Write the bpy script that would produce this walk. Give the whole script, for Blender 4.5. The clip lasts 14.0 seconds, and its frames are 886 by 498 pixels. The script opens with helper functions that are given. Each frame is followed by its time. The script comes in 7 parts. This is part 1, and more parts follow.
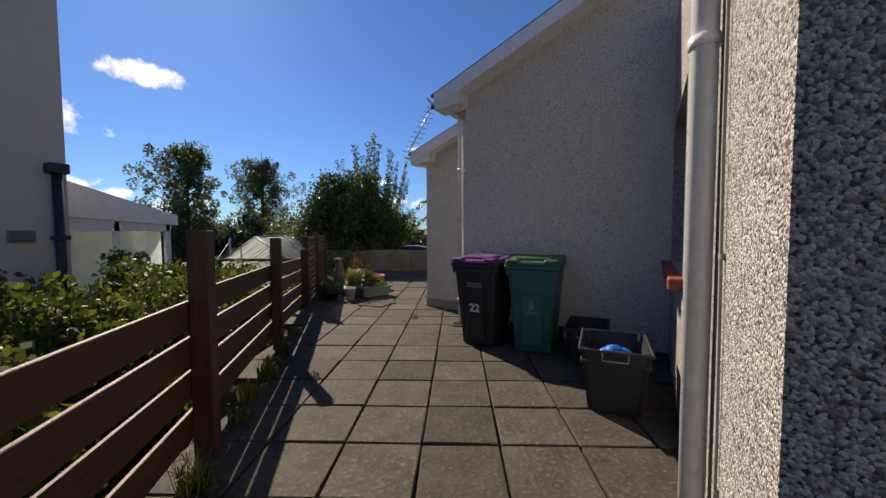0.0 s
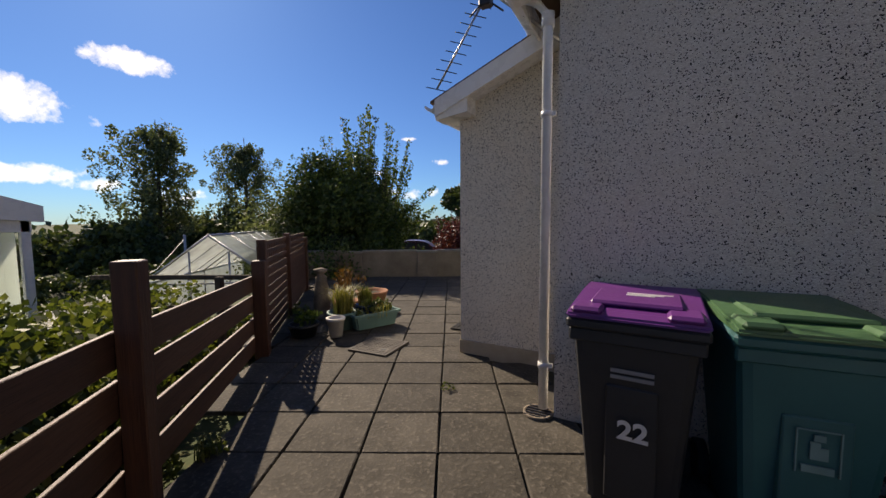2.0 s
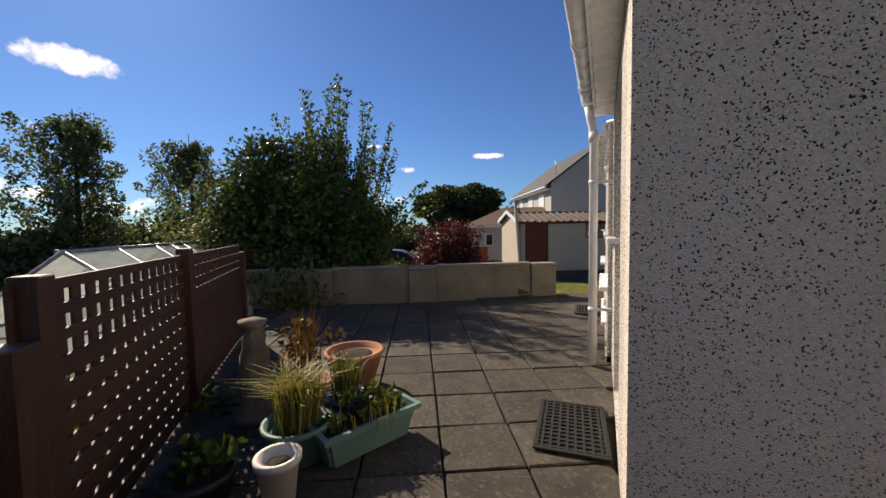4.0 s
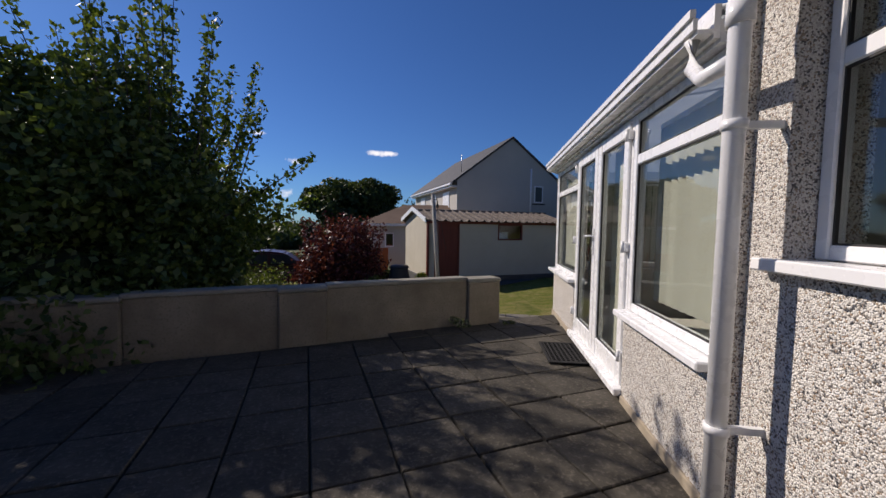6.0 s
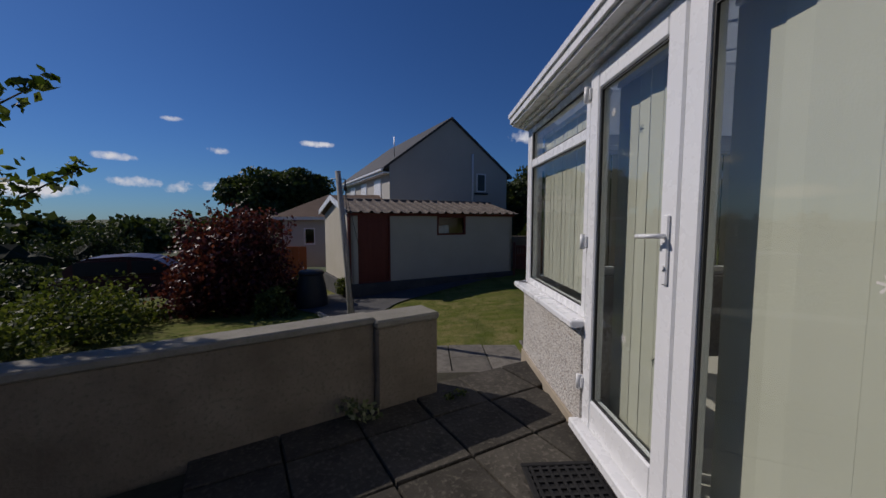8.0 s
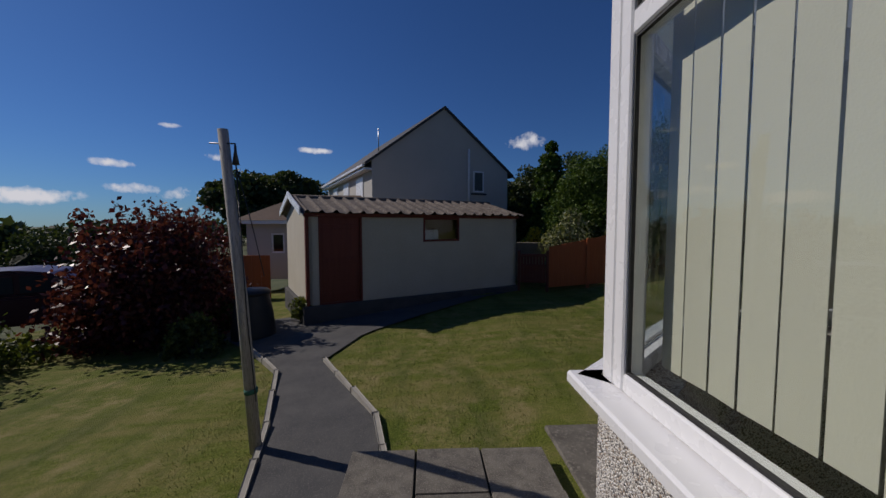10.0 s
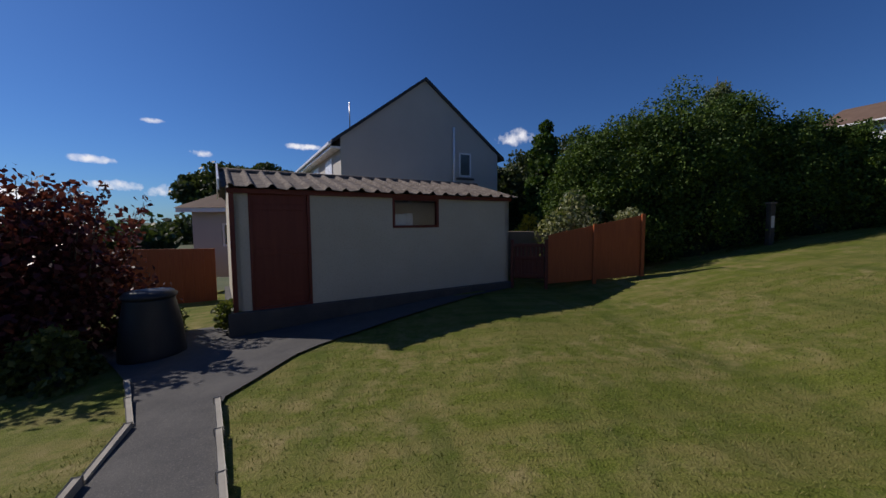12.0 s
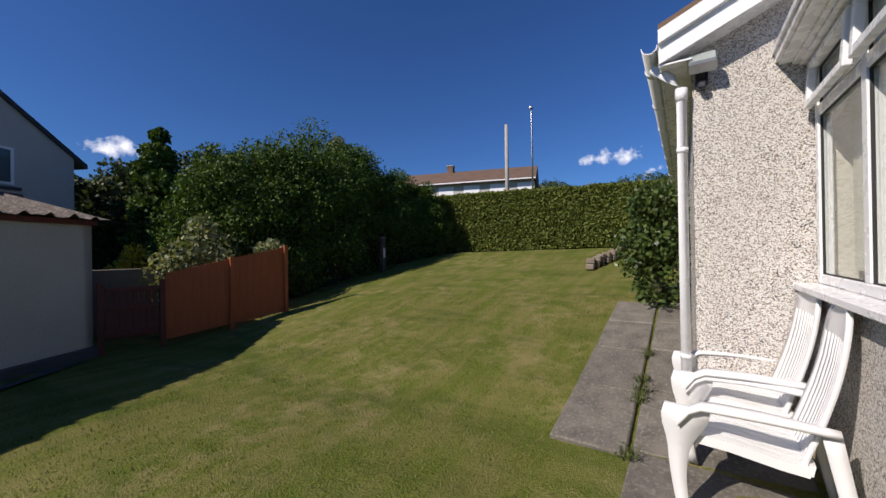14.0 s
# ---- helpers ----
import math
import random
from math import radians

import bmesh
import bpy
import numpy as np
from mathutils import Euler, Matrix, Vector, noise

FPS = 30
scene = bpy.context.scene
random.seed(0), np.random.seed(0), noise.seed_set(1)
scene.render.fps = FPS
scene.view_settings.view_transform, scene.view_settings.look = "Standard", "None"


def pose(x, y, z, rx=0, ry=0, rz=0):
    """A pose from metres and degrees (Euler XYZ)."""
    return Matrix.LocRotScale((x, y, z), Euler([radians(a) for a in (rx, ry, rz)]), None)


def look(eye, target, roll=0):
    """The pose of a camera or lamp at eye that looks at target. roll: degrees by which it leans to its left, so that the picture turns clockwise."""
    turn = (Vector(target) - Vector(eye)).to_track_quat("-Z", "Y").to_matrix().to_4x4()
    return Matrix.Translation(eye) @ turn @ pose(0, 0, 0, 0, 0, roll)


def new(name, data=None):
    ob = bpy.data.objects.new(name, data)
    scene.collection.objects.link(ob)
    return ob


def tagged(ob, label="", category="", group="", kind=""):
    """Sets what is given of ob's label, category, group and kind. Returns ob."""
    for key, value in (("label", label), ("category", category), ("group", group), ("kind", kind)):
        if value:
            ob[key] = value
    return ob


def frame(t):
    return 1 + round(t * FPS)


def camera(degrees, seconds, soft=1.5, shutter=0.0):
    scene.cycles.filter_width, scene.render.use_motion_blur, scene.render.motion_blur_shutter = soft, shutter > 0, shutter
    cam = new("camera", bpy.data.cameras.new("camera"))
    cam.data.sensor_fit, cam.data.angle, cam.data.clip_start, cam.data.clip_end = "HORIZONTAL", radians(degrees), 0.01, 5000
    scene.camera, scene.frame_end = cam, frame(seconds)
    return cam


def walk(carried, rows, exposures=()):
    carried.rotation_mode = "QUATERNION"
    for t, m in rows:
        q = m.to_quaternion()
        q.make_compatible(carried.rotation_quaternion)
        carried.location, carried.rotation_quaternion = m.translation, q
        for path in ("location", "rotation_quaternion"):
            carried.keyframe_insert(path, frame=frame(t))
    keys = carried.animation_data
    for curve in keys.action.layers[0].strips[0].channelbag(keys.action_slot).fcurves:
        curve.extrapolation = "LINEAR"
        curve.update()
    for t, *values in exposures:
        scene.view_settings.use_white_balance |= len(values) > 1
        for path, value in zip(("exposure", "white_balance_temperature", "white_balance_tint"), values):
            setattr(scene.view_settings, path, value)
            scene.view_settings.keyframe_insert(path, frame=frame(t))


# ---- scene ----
cam = camera(100.5, 14.0)
PATH = [
    (0, (0.729, 0.387, 1.291), (-0.25, 2.128, 1.19), -0.3),
    (0.5, (0.44, 0.795, 1.265), (-0.519, 2.547, 1.16), 0.1),
    (1, (-0.028, 1.269, 1.321), (-0.987, 3.019, 1.195), -0.0),
    (1.5, (-0.461, 1.744, 1.369), (-1.405, 3.501, 1.221), -0.0),
    (2, (-0.918, 2.268, 1.377), (-1.868, 4.022, 1.228), -0.4),
    (2.5, (-1.378, 2.712, 1.386), (-2.315, 4.473, 1.248), -0.5),
    (3, (-1.836, 3.225, 1.378), (-2.77, 4.989, 1.25), -0.4),
    (3.5, (-2.286, 3.642, 1.352), (-3.157, 5.438, 1.237), 0.4),
    (3.7, (-2.438, 3.859, 1.342), (-3.285, 5.667, 1.231), -0.2),
    (5.8, (-3.641, 6.144, 1.335), (-3.916, 8.121, 1.212), 0.8),
    (6, (-3.669, 6.387, 1.346), (-3.909, 8.369, 1.226), 0.8),
    (6.5, (-3.705, 6.972, 1.349), (-3.848, 8.963, 1.226), 0.5),
    (7, (-3.675, 7.617, 1.344), (-3.705, 9.612, 1.211), 0.1),
    (7.5, (-3.634, 8.211, 1.334), (-3.609, 10.206, 1.192), 0.1),
    (8, (-3.547, 8.842, 1.338), (-3.471, 10.835, 1.182), -0.0),
    (8.5, (-3.52, 9.432, 1.354), (-3.423, 11.424, 1.205), -0.0),
    (9, (-3.405, 10.088, 1.343), (-3.308, 12.081, 1.208), -0.1),
    (9.2, (-3.363, 10.327, 1.349), (-3.256, 12.321, 1.226), 0.1),
    (11.3, (-2.967, 12.382, 1.065), (-2.924, 14.377, 0.929), -0.4),
    (11.5, (-2.934, 12.562, 1.065), (-2.889, 14.555, 0.912), -0.3),
    (12, (-2.817, 13.016, 0.974), (-2.677, 15.006, 0.83), -0.4),
    (12.5, (-2.716, 13.413, 0.975), (-2.15, 15.33, 0.903), -0.6),
    (13, (-2.573, 13.803, 0.986), (-1.476, 15.475, 0.971), -0.7),
    (13.5, (-2.498, 13.884, 0.984), (-1.038, 15.251, 0.994), -0.9),
    (14, (-2.441, 13.892, 0.987), (-0.77, 14.991, 0.993), -0.9),
]
walk(cam, [(t, look(eye, target, roll)) for t, eye, target, roll in PATH], exposures=[(0.0, 0.4, 7550, 16), (3.7, 0.42, 7950, 16), (6.0, -0.1, 6700, 17), (7.3, -0.34, 6500, 16), (8.2, -0.9, 6300, 16), (9.0, -0.9, 6350, 16), (11.3, -0.55, 6400, 16), (12.5, -0.12, 6450, 16), (13.4, 0.26, 6550, 16), (14.0, 0.05, 6500, 16)])

# ---- sky, sun ----
SUN_AZ, SUN_EL = 65.0, 36.5          # degrees to the left of +y, above the horizon
to_sun = Vector((-math.sin(radians(SUN_AZ)) * math.cos(radians(SUN_EL)), math.cos(radians(SUN_AZ)) * math.cos(radians(SUN_EL)), math.sin(radians(SUN_EL))))
sun = new("sun", bpy.data.lights.new("sun", "SUN"))
sun.data.energy, sun.data.angle, sun.data.color = 5.0, radians(0.6), (1.0, 0.93, 0.82)
sun.matrix_world = look(to_sun * 50, (0, 0, 0))

world = bpy.data.worlds.new("sky")
scene.world = world
world.use_nodes = True
wn, wl = world.node_tree.nodes, world.node_tree.links
wn.clear()
w_out = wn.new("ShaderNodeOutputWorld")
w_bg = wn.new("ShaderNodeBackground")
w_bg.inputs["Strength"].default_value = 0.085
sky = wn.new("ShaderNodeTexSky")
sky.sky_type = "NISHITA"
sky.sun_disc = False
sky.sun_elevation, sky.sun_rotation = radians(SUN_EL), radians(-SUN_AZ)
sky.air_density, sky.dust_density, sky.ozone_density = 1.0, 0.2, 3.0
geo = wn.new("ShaderNodeTexCoord")
# fair-weather clouds: azimuth, elevation, half width, half height in degrees, density
CLOUDS = [(67.9, 18.2, 4.2, 1.3, 1.0), (77.5, 12.3, 4.0, 2.2, 1.0), (76.5, 5.3, 4.5, 1.1, 0.9), (71.5, 4.3, 3.0, 0.9, 0.8), (71.2, 11.3, 0.9, 0.6, 0.45),
          (16.6, 10.8, 2.7, 0.45, 0.9), (39.0, 7.3, 2.2, 0.5, 0.7), (28.8, 9.0, 1.6, 0.5, 0.7), (37.6, 4.6, 3.0, 0.7, 0.8), (-15.3, 12.4, 2.6, 1.2, 0.75),
          (33.6, 12.3, 1.1, 0.3, 0.5), (46.0, 3.2, 5.0, 0.9, 0.8), (-82.0, 12.6, 4.0, 1.3, 0.6), (-87.5, 10.0, 3.0, 0.9, 0.5), (31.0, 4.6, 2.2, 0.7, 0.6), (33.0, 4.0, 1.6, 0.8, 0.7), (64.5, 3.3, 4.5, 1.2, 0.7), (84.0, 6.0, 3.0, 1.4, 0.7)]


def wmath(op, a, b=None, c=None):
    n = wn.new("ShaderNodeMath")
    n.operation = op
    for i, v in enumerate((a, b, c)):
        if v is None:
            continue
        if isinstance(v, (int, float)):
            n.inputs[i].default_value = v
        else:
            wl.new(v, n.inputs[i])
    return n.outputs[0]


def wdot(vec):
    n = wn.new("ShaderNodeVectorMath")
    n.operation = "DOT_PRODUCT"
    wl.new(geo.outputs["Generated"], n.inputs[0])
    n.inputs[1].default_value = vec
    return n.outputs["Value"]


w_noise = wn.new("ShaderNodeTexNoise")
w_noise.inputs["Scale"].default_value, w_noise.inputs["Detail"].default_value, w_noise.inputs["Roughness"].default_value = 26.0, 7.0, 0.62
wl.new(geo.outputs["Generated"], w_noise.inputs["Vector"])
cover = None
for az, el, hw, hh, dens in CLOUDS:
    a, e = radians(az), radians(el)
    ahead = Vector((-math.sin(a) * math.cos(e), math.cos(a) * math.cos(e), math.sin(e)))
    side = Vector((math.cos(a), math.sin(a), 0))
    up = side.cross(ahead)
    u = wmath("DIVIDE", wdot(side), math.tan(radians(hw)))
    v = wmath("DIVIDE", wdot(up), math.tan(radians(hh)))
    r2 = wmath("ADD", wmath("MULTIPLY", u, u), wmath("MULTIPLY", v, v))
    bell = wmath("MULTIPLY", wmath("MAXIMUM", wmath("SUBTRACT", 1.0, wmath("MULTIPLY", r2, 0.62)), 0.0), wmath("GREATER_THAN", wdot(ahead), 0.5))
    bell = wmath("MULTIPLY", bell, dens)
    cover = bell if cover is None else wmath("MAXIMUM", cover, bell)
puff = wmath("ADD", wmath("MULTIPLY", cover, 1.25), wmath("MULTIPLY", wmath("SUBTRACT", w_noise.outputs["Fac"], 0.5), 2.6))
mask = wn.new("ShaderNodeMapRange")
mask.inputs["From Min"].default_value, mask.inputs["From Max"].default_value = 0.42, 1.15
wl.new(wmath("MULTIPLY", puff, wmath("GREATER_THAN", cover, 0.001)), mask.inputs["Value"])
w_mix = wn.new("ShaderNodeMix")
w_mix.data_type = "RGBA"
wl.new(mask.outputs["Result"], w_mix.inputs["Factor"])
tint = wn.new("ShaderNodeMix")
tint.data_type, tint.blend_type = "RGBA", "MULTIPLY"
tint.inputs["Factor"].default_value = 1.0
tint.inputs["B"].default_value = (0.33, 0.6, 1.0, 1)
wl.new(sky.outputs["Color"], tint.inputs["A"])
wl.new(tint.outputs["Result"], w_mix.inputs["A"])
w_mix.inputs["B"].default_value = (12.5, 12.7, 13.0, 1)
wl.new(w_mix.outputs["Result"], w_bg.inputs["Color"])
wl.new(w_bg.outputs["Background"], w_out.inputs["Surface"])

# ---- materials ----


def nodes_of(name):
    m = bpy.data.materials.new(name)
    m.use_nodes = True
    nt = m.node_tree
    return m, nt.nodes, nt.links, nt.nodes["Principled BSDF"]


def put_in(nl, socket, v):
    if isinstance(v, (int, float)):
        socket.default_value = v
    elif isinstance(v, tuple):
        socket.default_value = (*v, 1) if len(v) == 3 else v
    else:
        nl.new(v, socket)


def noise_out(n, l, coord, scale, detail=4.0, rough=0.6, stretch=None):
    t = n.new("ShaderNodeTexNoise")
    t.inputs["Scale"].default_value, t.inputs["Detail"].default_value, t.inputs["Roughness"].default_value = scale, detail, rough
    if stretch:
        mp = n.new("ShaderNodeMapping")
        mp.inputs["Scale"].default_value = stretch
        l.new(coord, mp.inputs["Vector"])
        coord = mp.outputs["Vector"]
    l.new(coord, t.inputs["Vector"])
    return t.outputs["Fac"]


def ramp(n, l, fac, stops, constant=False):
    r = n.new("ShaderNodeValToRGB")
    if constant:
        r.color_ramp.interpolation = "CONSTANT"
    e = r.color_ramp.elements
    while len(e) < len(stops):
        e.new(0.5)
    for i, (p, c) in enumerate(stops):
        e[i].position, e[i].color = p, (*c, 1)
    l.new(fac, r.inputs["Fac"])
    return r.outputs["Color"]


def mix(n, l, fac, a, b, blend="MIX"):
    m = n.new("ShaderNodeMix")
    m.data_type, m.blend_type = "RGBA", blend
    put_in(l, m.inputs["Factor"], fac)
    put_in(l, m.inputs["A"], a)
    put_in(l, m.inputs["B"], b)
    return m.outputs["Result"]


def nmath(n, l, op, a, b):
    m = n.new("ShaderNodeMath")
    m.operation = op
    put_in(l, m.inputs[0], a)
    put_in(l, m.inputs[1], b)
    return m.outputs[0]


def bump(n, l, b, height, strength, dist=0.01):
    k = n.new("ShaderNodeBump")
    k.inputs["Strength"].default_value, k.inputs["Distance"].default_value = strength, dist
    l.new(height, k.inputs["Height"])
    l.new(k.outputs["Normal"], b.inputs["Normal"])
    return k


def coords(n, l, random_shift=False):
    tc = n.new("ShaderNodeTexCoord")
    c = tc.outputs["Object"]
    if random_shift:
        oi = n.new("ShaderNodeObjectInfo")
        sc = n.new("ShaderNodeVectorMath")
        sc.operation = "ADD"
        mul = nmath(n, l, "MULTIPLY", oi.outputs["Random"], 37.0)
        l.new(c, sc.inputs[0])
        l.new(mul, sc.inputs[1])
        c = sc.outputs["Vector"]
    return c


def surface(name, c1, c2, scale=6.0, fine=60.0, rough=0.7, bumps=0.2, metal=0.0, c3=None, stretch=None, vary=0.0, shift=False, spec=0.4):
    """A painted, cast or sawn surface: two tones in blotches, a third in the fine grain, with relief."""
    m, n, l, b = nodes_of(name)
    c = coords(n, l, shift)
    big = noise_out(n, l, c, scale, 5.0, 0.62, stretch)
    small = noise_out(n, l, c, fine, 3.0, 0.6, stretch)
    col = mix(n, l, ramp(n, l, big, [(0.32, (0, 0, 0)), (0.7, (1, 1, 1))]), c1, c2)
    if c3:
        col = mix(n, l, ramp(n, l, small, [(0.52, (0, 0, 0)), (0.72, (1, 1, 1))]), col, c3)
    if vary:
        oi = n.new("ShaderNodeObjectInfo")
        hs = n.new("ShaderNodeHueSaturation")
        l.new(nmath(n, l, "ADD", nmath(n, l, "MULTIPLY", oi.outputs["Random"], vary), 1.0 - vary / 2), hs.inputs["Value"])
        l.new(col, hs.inputs["Color"])
        col = hs.outputs["Color"]
    l.new(col, b.inputs["Base Color"])
    l.new(nmath(n, l, "ADD", nmath(n, l, "MULTIPLY", small, 0.22), rough - 0.11), b.inputs["Roughness"])
    b.inputs["Metallic"].default_value = metal
    b.inputs["Specular IOR Level"].default_value = spec
    if bumps:
        bump(n, l, b, mix(n, l, 0.5, big, small), bumps, 0.014)
    return m


def pebbledash(name, scale, stones, stain, chips=0.0, chip_col=(0.05, 0.045, 0.04), relief=0.8):
    """Roughcast: every pebble a cell with its own tone, raised, with weather stains over it."""
    m, n, l, b = nodes_of(name)
    c = coords(n, l)
    warp = n.new("ShaderNodeVectorMath")
    warp.operation = "ADD"
    wob = n.new("ShaderNodeTexNoise")
    wob.inputs["Scale"].default_value = scale * 0.7
    l.new(c, wob.inputs["Vector"])
    sc = n.new("ShaderNodeVectorMath")
    sc.operation = "SCALE"
    sc.inputs["Scale"].default_value = 0.5 / scale
    l.new(wob.outputs["Color"], sc.inputs[0])
    l.new(c, warp.inputs[0])
    l.new(sc.outputs["Vector"], warp.inputs[1])
    v = n.new("ShaderNodeTexVoronoi")
    v.inputs["Scale"].default_value = scale
    l.new(warp.outputs["Vector"], v.inputs["Vector"])
    sep = n.new("ShaderNodeSeparateColor")
    l.new(v.outputs["Color"], sep.inputs["Color"])
    col = ramp(n, l, sep.outputs["Red"], stones, True)
    if chips:
        pick = nmath(n, l, "ADD", nmath(n, l, "MULTIPLY", sep.outputs["Green"], 1.0), nmath(n, l, "MULTIPLY", noise_out(n, l, c, 3.0), 0.25))
        col = mix(n, l, nmath(n, l, "GREATER_THAN", pick, 1.12 - chips), col, chip_col)
    blot = noise_out(n, l, c, 1.1, 5.0, 0.65, (1.0, 1.0, 0.45))
    col = mix(n, l, ramp(n, l, blot, [(0.45, (0, 0, 0)), (0.75, (0.5, 0.5, 0.5))]), col, stain)
    l.new(col, b.inputs["Base Color"])
    b.inputs["Roughness"].default_value = 0.88
    b.inputs["Specular IOR Level"].default_value = 0.25
    bump(n, l, b, nmath(n, l, "SUBTRACT", 1.0, nmath(n, l, "POWER", v.outputs["Distance"], 1.5)), relief, 0.9 / scale)
    return m


def leaf_material(name, dark, mid, light, glow=0.4, gloss=0.55):
    m, n, l, b = nodes_of(name)
    g = n.new("ShaderNodeNewGeometry")
    col = ramp(n, l, g.outputs["Random Per Island"], [(0.0, dark), (0.5, mid), (1.0, light)])
    l.new(col, b.inputs["Base Color"])
    b.inputs["Roughness"].default_value = gloss
    b.inputs["Specular IOR Level"].default_value = 0.3
    tr = n.new("ShaderNodeBsdfTranslucent")
    l.new(mix(n, l, 1.0, col, (1.0, 1.0, 0.45), "MULTIPLY"), tr.inputs["Color"])
    ms = n.new("ShaderNodeMixShader")
    ms.inputs["Fac"].default_value = glow
    l.new(b.outputs["BSDF"], ms.inputs[1])
    l.new(tr.outputs["BSDF"], ms.inputs[2])
    l.new(ms.outputs["Shader"], n["Material Output"].inputs["Surface"])
    return m


def glass_material(name, tint=(0.93, 0.96, 0.95), gloss=0.0):
    m, n, l, b = nodes_of(name)
    n.remove(b)
    tr, gl = n.new("ShaderNodeBsdfTransparent"), n.new("ShaderNodeBsdfGlossy")
    tr.inputs["Color"].default_value = (*tint, 1)
    gl.inputs["Roughness"].default_value = gloss
    fr = n.new("ShaderNodeLayerWeight")
    fr.inputs["Blend"].default_value = 0.5
    ms = n.new("ShaderNodeMixShader")
    l.new(nmath(n, l, "ADD", nmath(n, l, "MULTIPLY", nmath(n, l, "POWER", fr.outputs["Facing"], 4.0), 0.6), 0.05), ms.inputs["Fac"])
    l.new(tr.outputs["BSDF"], ms.inputs[1])
    l.new(gl.outputs["BSDF"], ms.inputs[2])
    l.new(ms.outputs["Shader"], n["Material Output"].inputs["Surface"])
    return m


def dusty_glass(name, dust=0.5):
    """Glass under a film of dirt: part clear, part a pale scattering skin."""
    m, n, l, b = nodes_of(name)
    c = coords(n, l)
    b.inputs["Base Color"].default_value = (0.72, 0.75, 0.74, 1)
    b.inputs["Roughness"].default_value = 0.25
    tl, tr = n.new("ShaderNodeBsdfTranslucent"), n.new("ShaderNodeBsdfTransparent")
    tl.inputs["Color"].default_value, tr.inputs["Color"].default_value = (0.8, 0.84, 0.8, 1), (0.9, 0.94, 0.92, 1)
    skin, ms = n.new("ShaderNodeMixShader"), n.new("ShaderNodeMixShader")
    skin.inputs["Fac"].default_value = 0.55
    l.new(b.outputs["BSDF"], skin.inputs[1])
    l.new(tl.outputs["BSDF"], skin.inputs[2])
    l.new(nmath(n, l, "ADD", nmath(n, l, "MULTIPLY", noise_out(n, l, c, 3.0), 0.5), dust - 0.25), ms.inputs["Fac"])
    l.new(tr.outputs["BSDF"], ms.inputs[1])
    l.new(skin.outputs["Shader"], ms.inputs[2])
    l.new(ms.outputs["Shader"], n["Material Output"].inputs["Surface"])
    return m


def lawn_material(name):
    m, n, l, b = nodes_of(name)
    c = coords(n, l)
    a = noise_out(n, l, c, 0.55, 4.0, 0.6)
    d = noise_out(n, l, c, 3.2, 5.0, 0.7)
    f = noise_out(n, l, c, 55.0, 3.0, 0.7)
    st = noise_out(n, l, c, 1.4, 3.0, 0.6, (0.35, 2.6, 1.0))
    col = ramp(n, l, f, [(0.25, (0.048, 0.068, 0.01)), (0.5, (0.115, 0.138, 0.022)), (0.8, (0.21, 0.22, 0.05))])
    dry = nmath(n, l, "MULTIPLY", ramp(n, l, d, [(0.45, (0, 0, 0)), (0.66, (1, 1, 1))]), ramp(n, l, a, [(0.4, (0.05, 0.05, 0.05)), (0.58, (1, 1, 1))]))
    col = mix(n, l, nmath(n, l, "MULTIPLY", dry, 0.8), col, (0.29, 0.235, 0.11))
    col = mix(n, l, nmath(n, l, "MULTIPLY", ramp(n, l, st, [(0.46, (0, 0, 0)), (0.62, (1, 1, 1))]), 0.55), col, (0.21, 0.18, 0.065))
    st2 = noise_out(n, l, c, 1.1, 3.0, 0.6, (2.2, 0.5, 1.0))
    col = mix(n, l, nmath(n, l, "MULTIPLY", ramp(n, l, st2, [(0.5, (0, 0, 0)), (0.68, (1, 1, 1))]), 0.5), col, (0.045, 0.078, 0.012))
    l.new(col, b.inputs["Base Color"])
    b.inputs["Roughness"].default_value = 0.9
    b.inputs["Specular IOR Level"].default_value = 0.1
    bump(n, l, b, mix(n, l, 0.7, d, f), 0.9, 0.03)
    return m


M_SLAB = surface("riven_concrete_slab", (0.034, 0.03, 0.023), (0.072, 0.064, 0.051), 5.0, 34.0, 0.85, 1.0, c3=(0.115, 0.102, 0.083), vary=0.5, shift=True, spec=0.3)
M_BED = surface("earth_and_moss_joint", (0.03, 0.027, 0.018), (0.055, 0.05, 0.028), 9.0, 70.0, 0.95, 0.6)
M_DASH = pebbledash("painted_roughcast", 140.0, [(0.0, (0.69, 0.625, 0.54)), (0.35, (0.76, 0.7, 0.61)), (0.75, (0.83, 0.775, 0.685))], (0.64, 0.575, 0.49), chips=0.09, relief=1.0)
M_SPAR = pebbledash("spar_dash", 155.0, [(0.0, (0.76, 0.735, 0.69)), (0.36, (0.55, 0.52, 0.48)), (0.5, (0.3, 0.27, 0.24)), (0.62, (0.7, 0.66, 0.6)), (0.8, (0.08, 0.08, 0.085)), (0.9, (0.34, 0.26, 0.19))], (0.5, 0.46, 0.41), relief=1.0)
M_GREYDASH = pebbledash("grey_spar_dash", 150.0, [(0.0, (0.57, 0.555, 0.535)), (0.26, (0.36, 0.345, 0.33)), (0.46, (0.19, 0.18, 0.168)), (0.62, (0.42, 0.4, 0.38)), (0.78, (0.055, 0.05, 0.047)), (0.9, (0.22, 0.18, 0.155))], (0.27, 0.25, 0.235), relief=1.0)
M_UPVC = surface("white_upvc", (0.8, 0.8, 0.8), (0.76, 0.765, 0.77), 2.0, 9.0, 0.28, 0.02, spec=0.5)
M_SEAL = surface("black_rubber_seal", (0.02, 0.02, 0.02), (0.03, 0.03, 0.03), 4.0, 30.0, 0.6, 0.0)
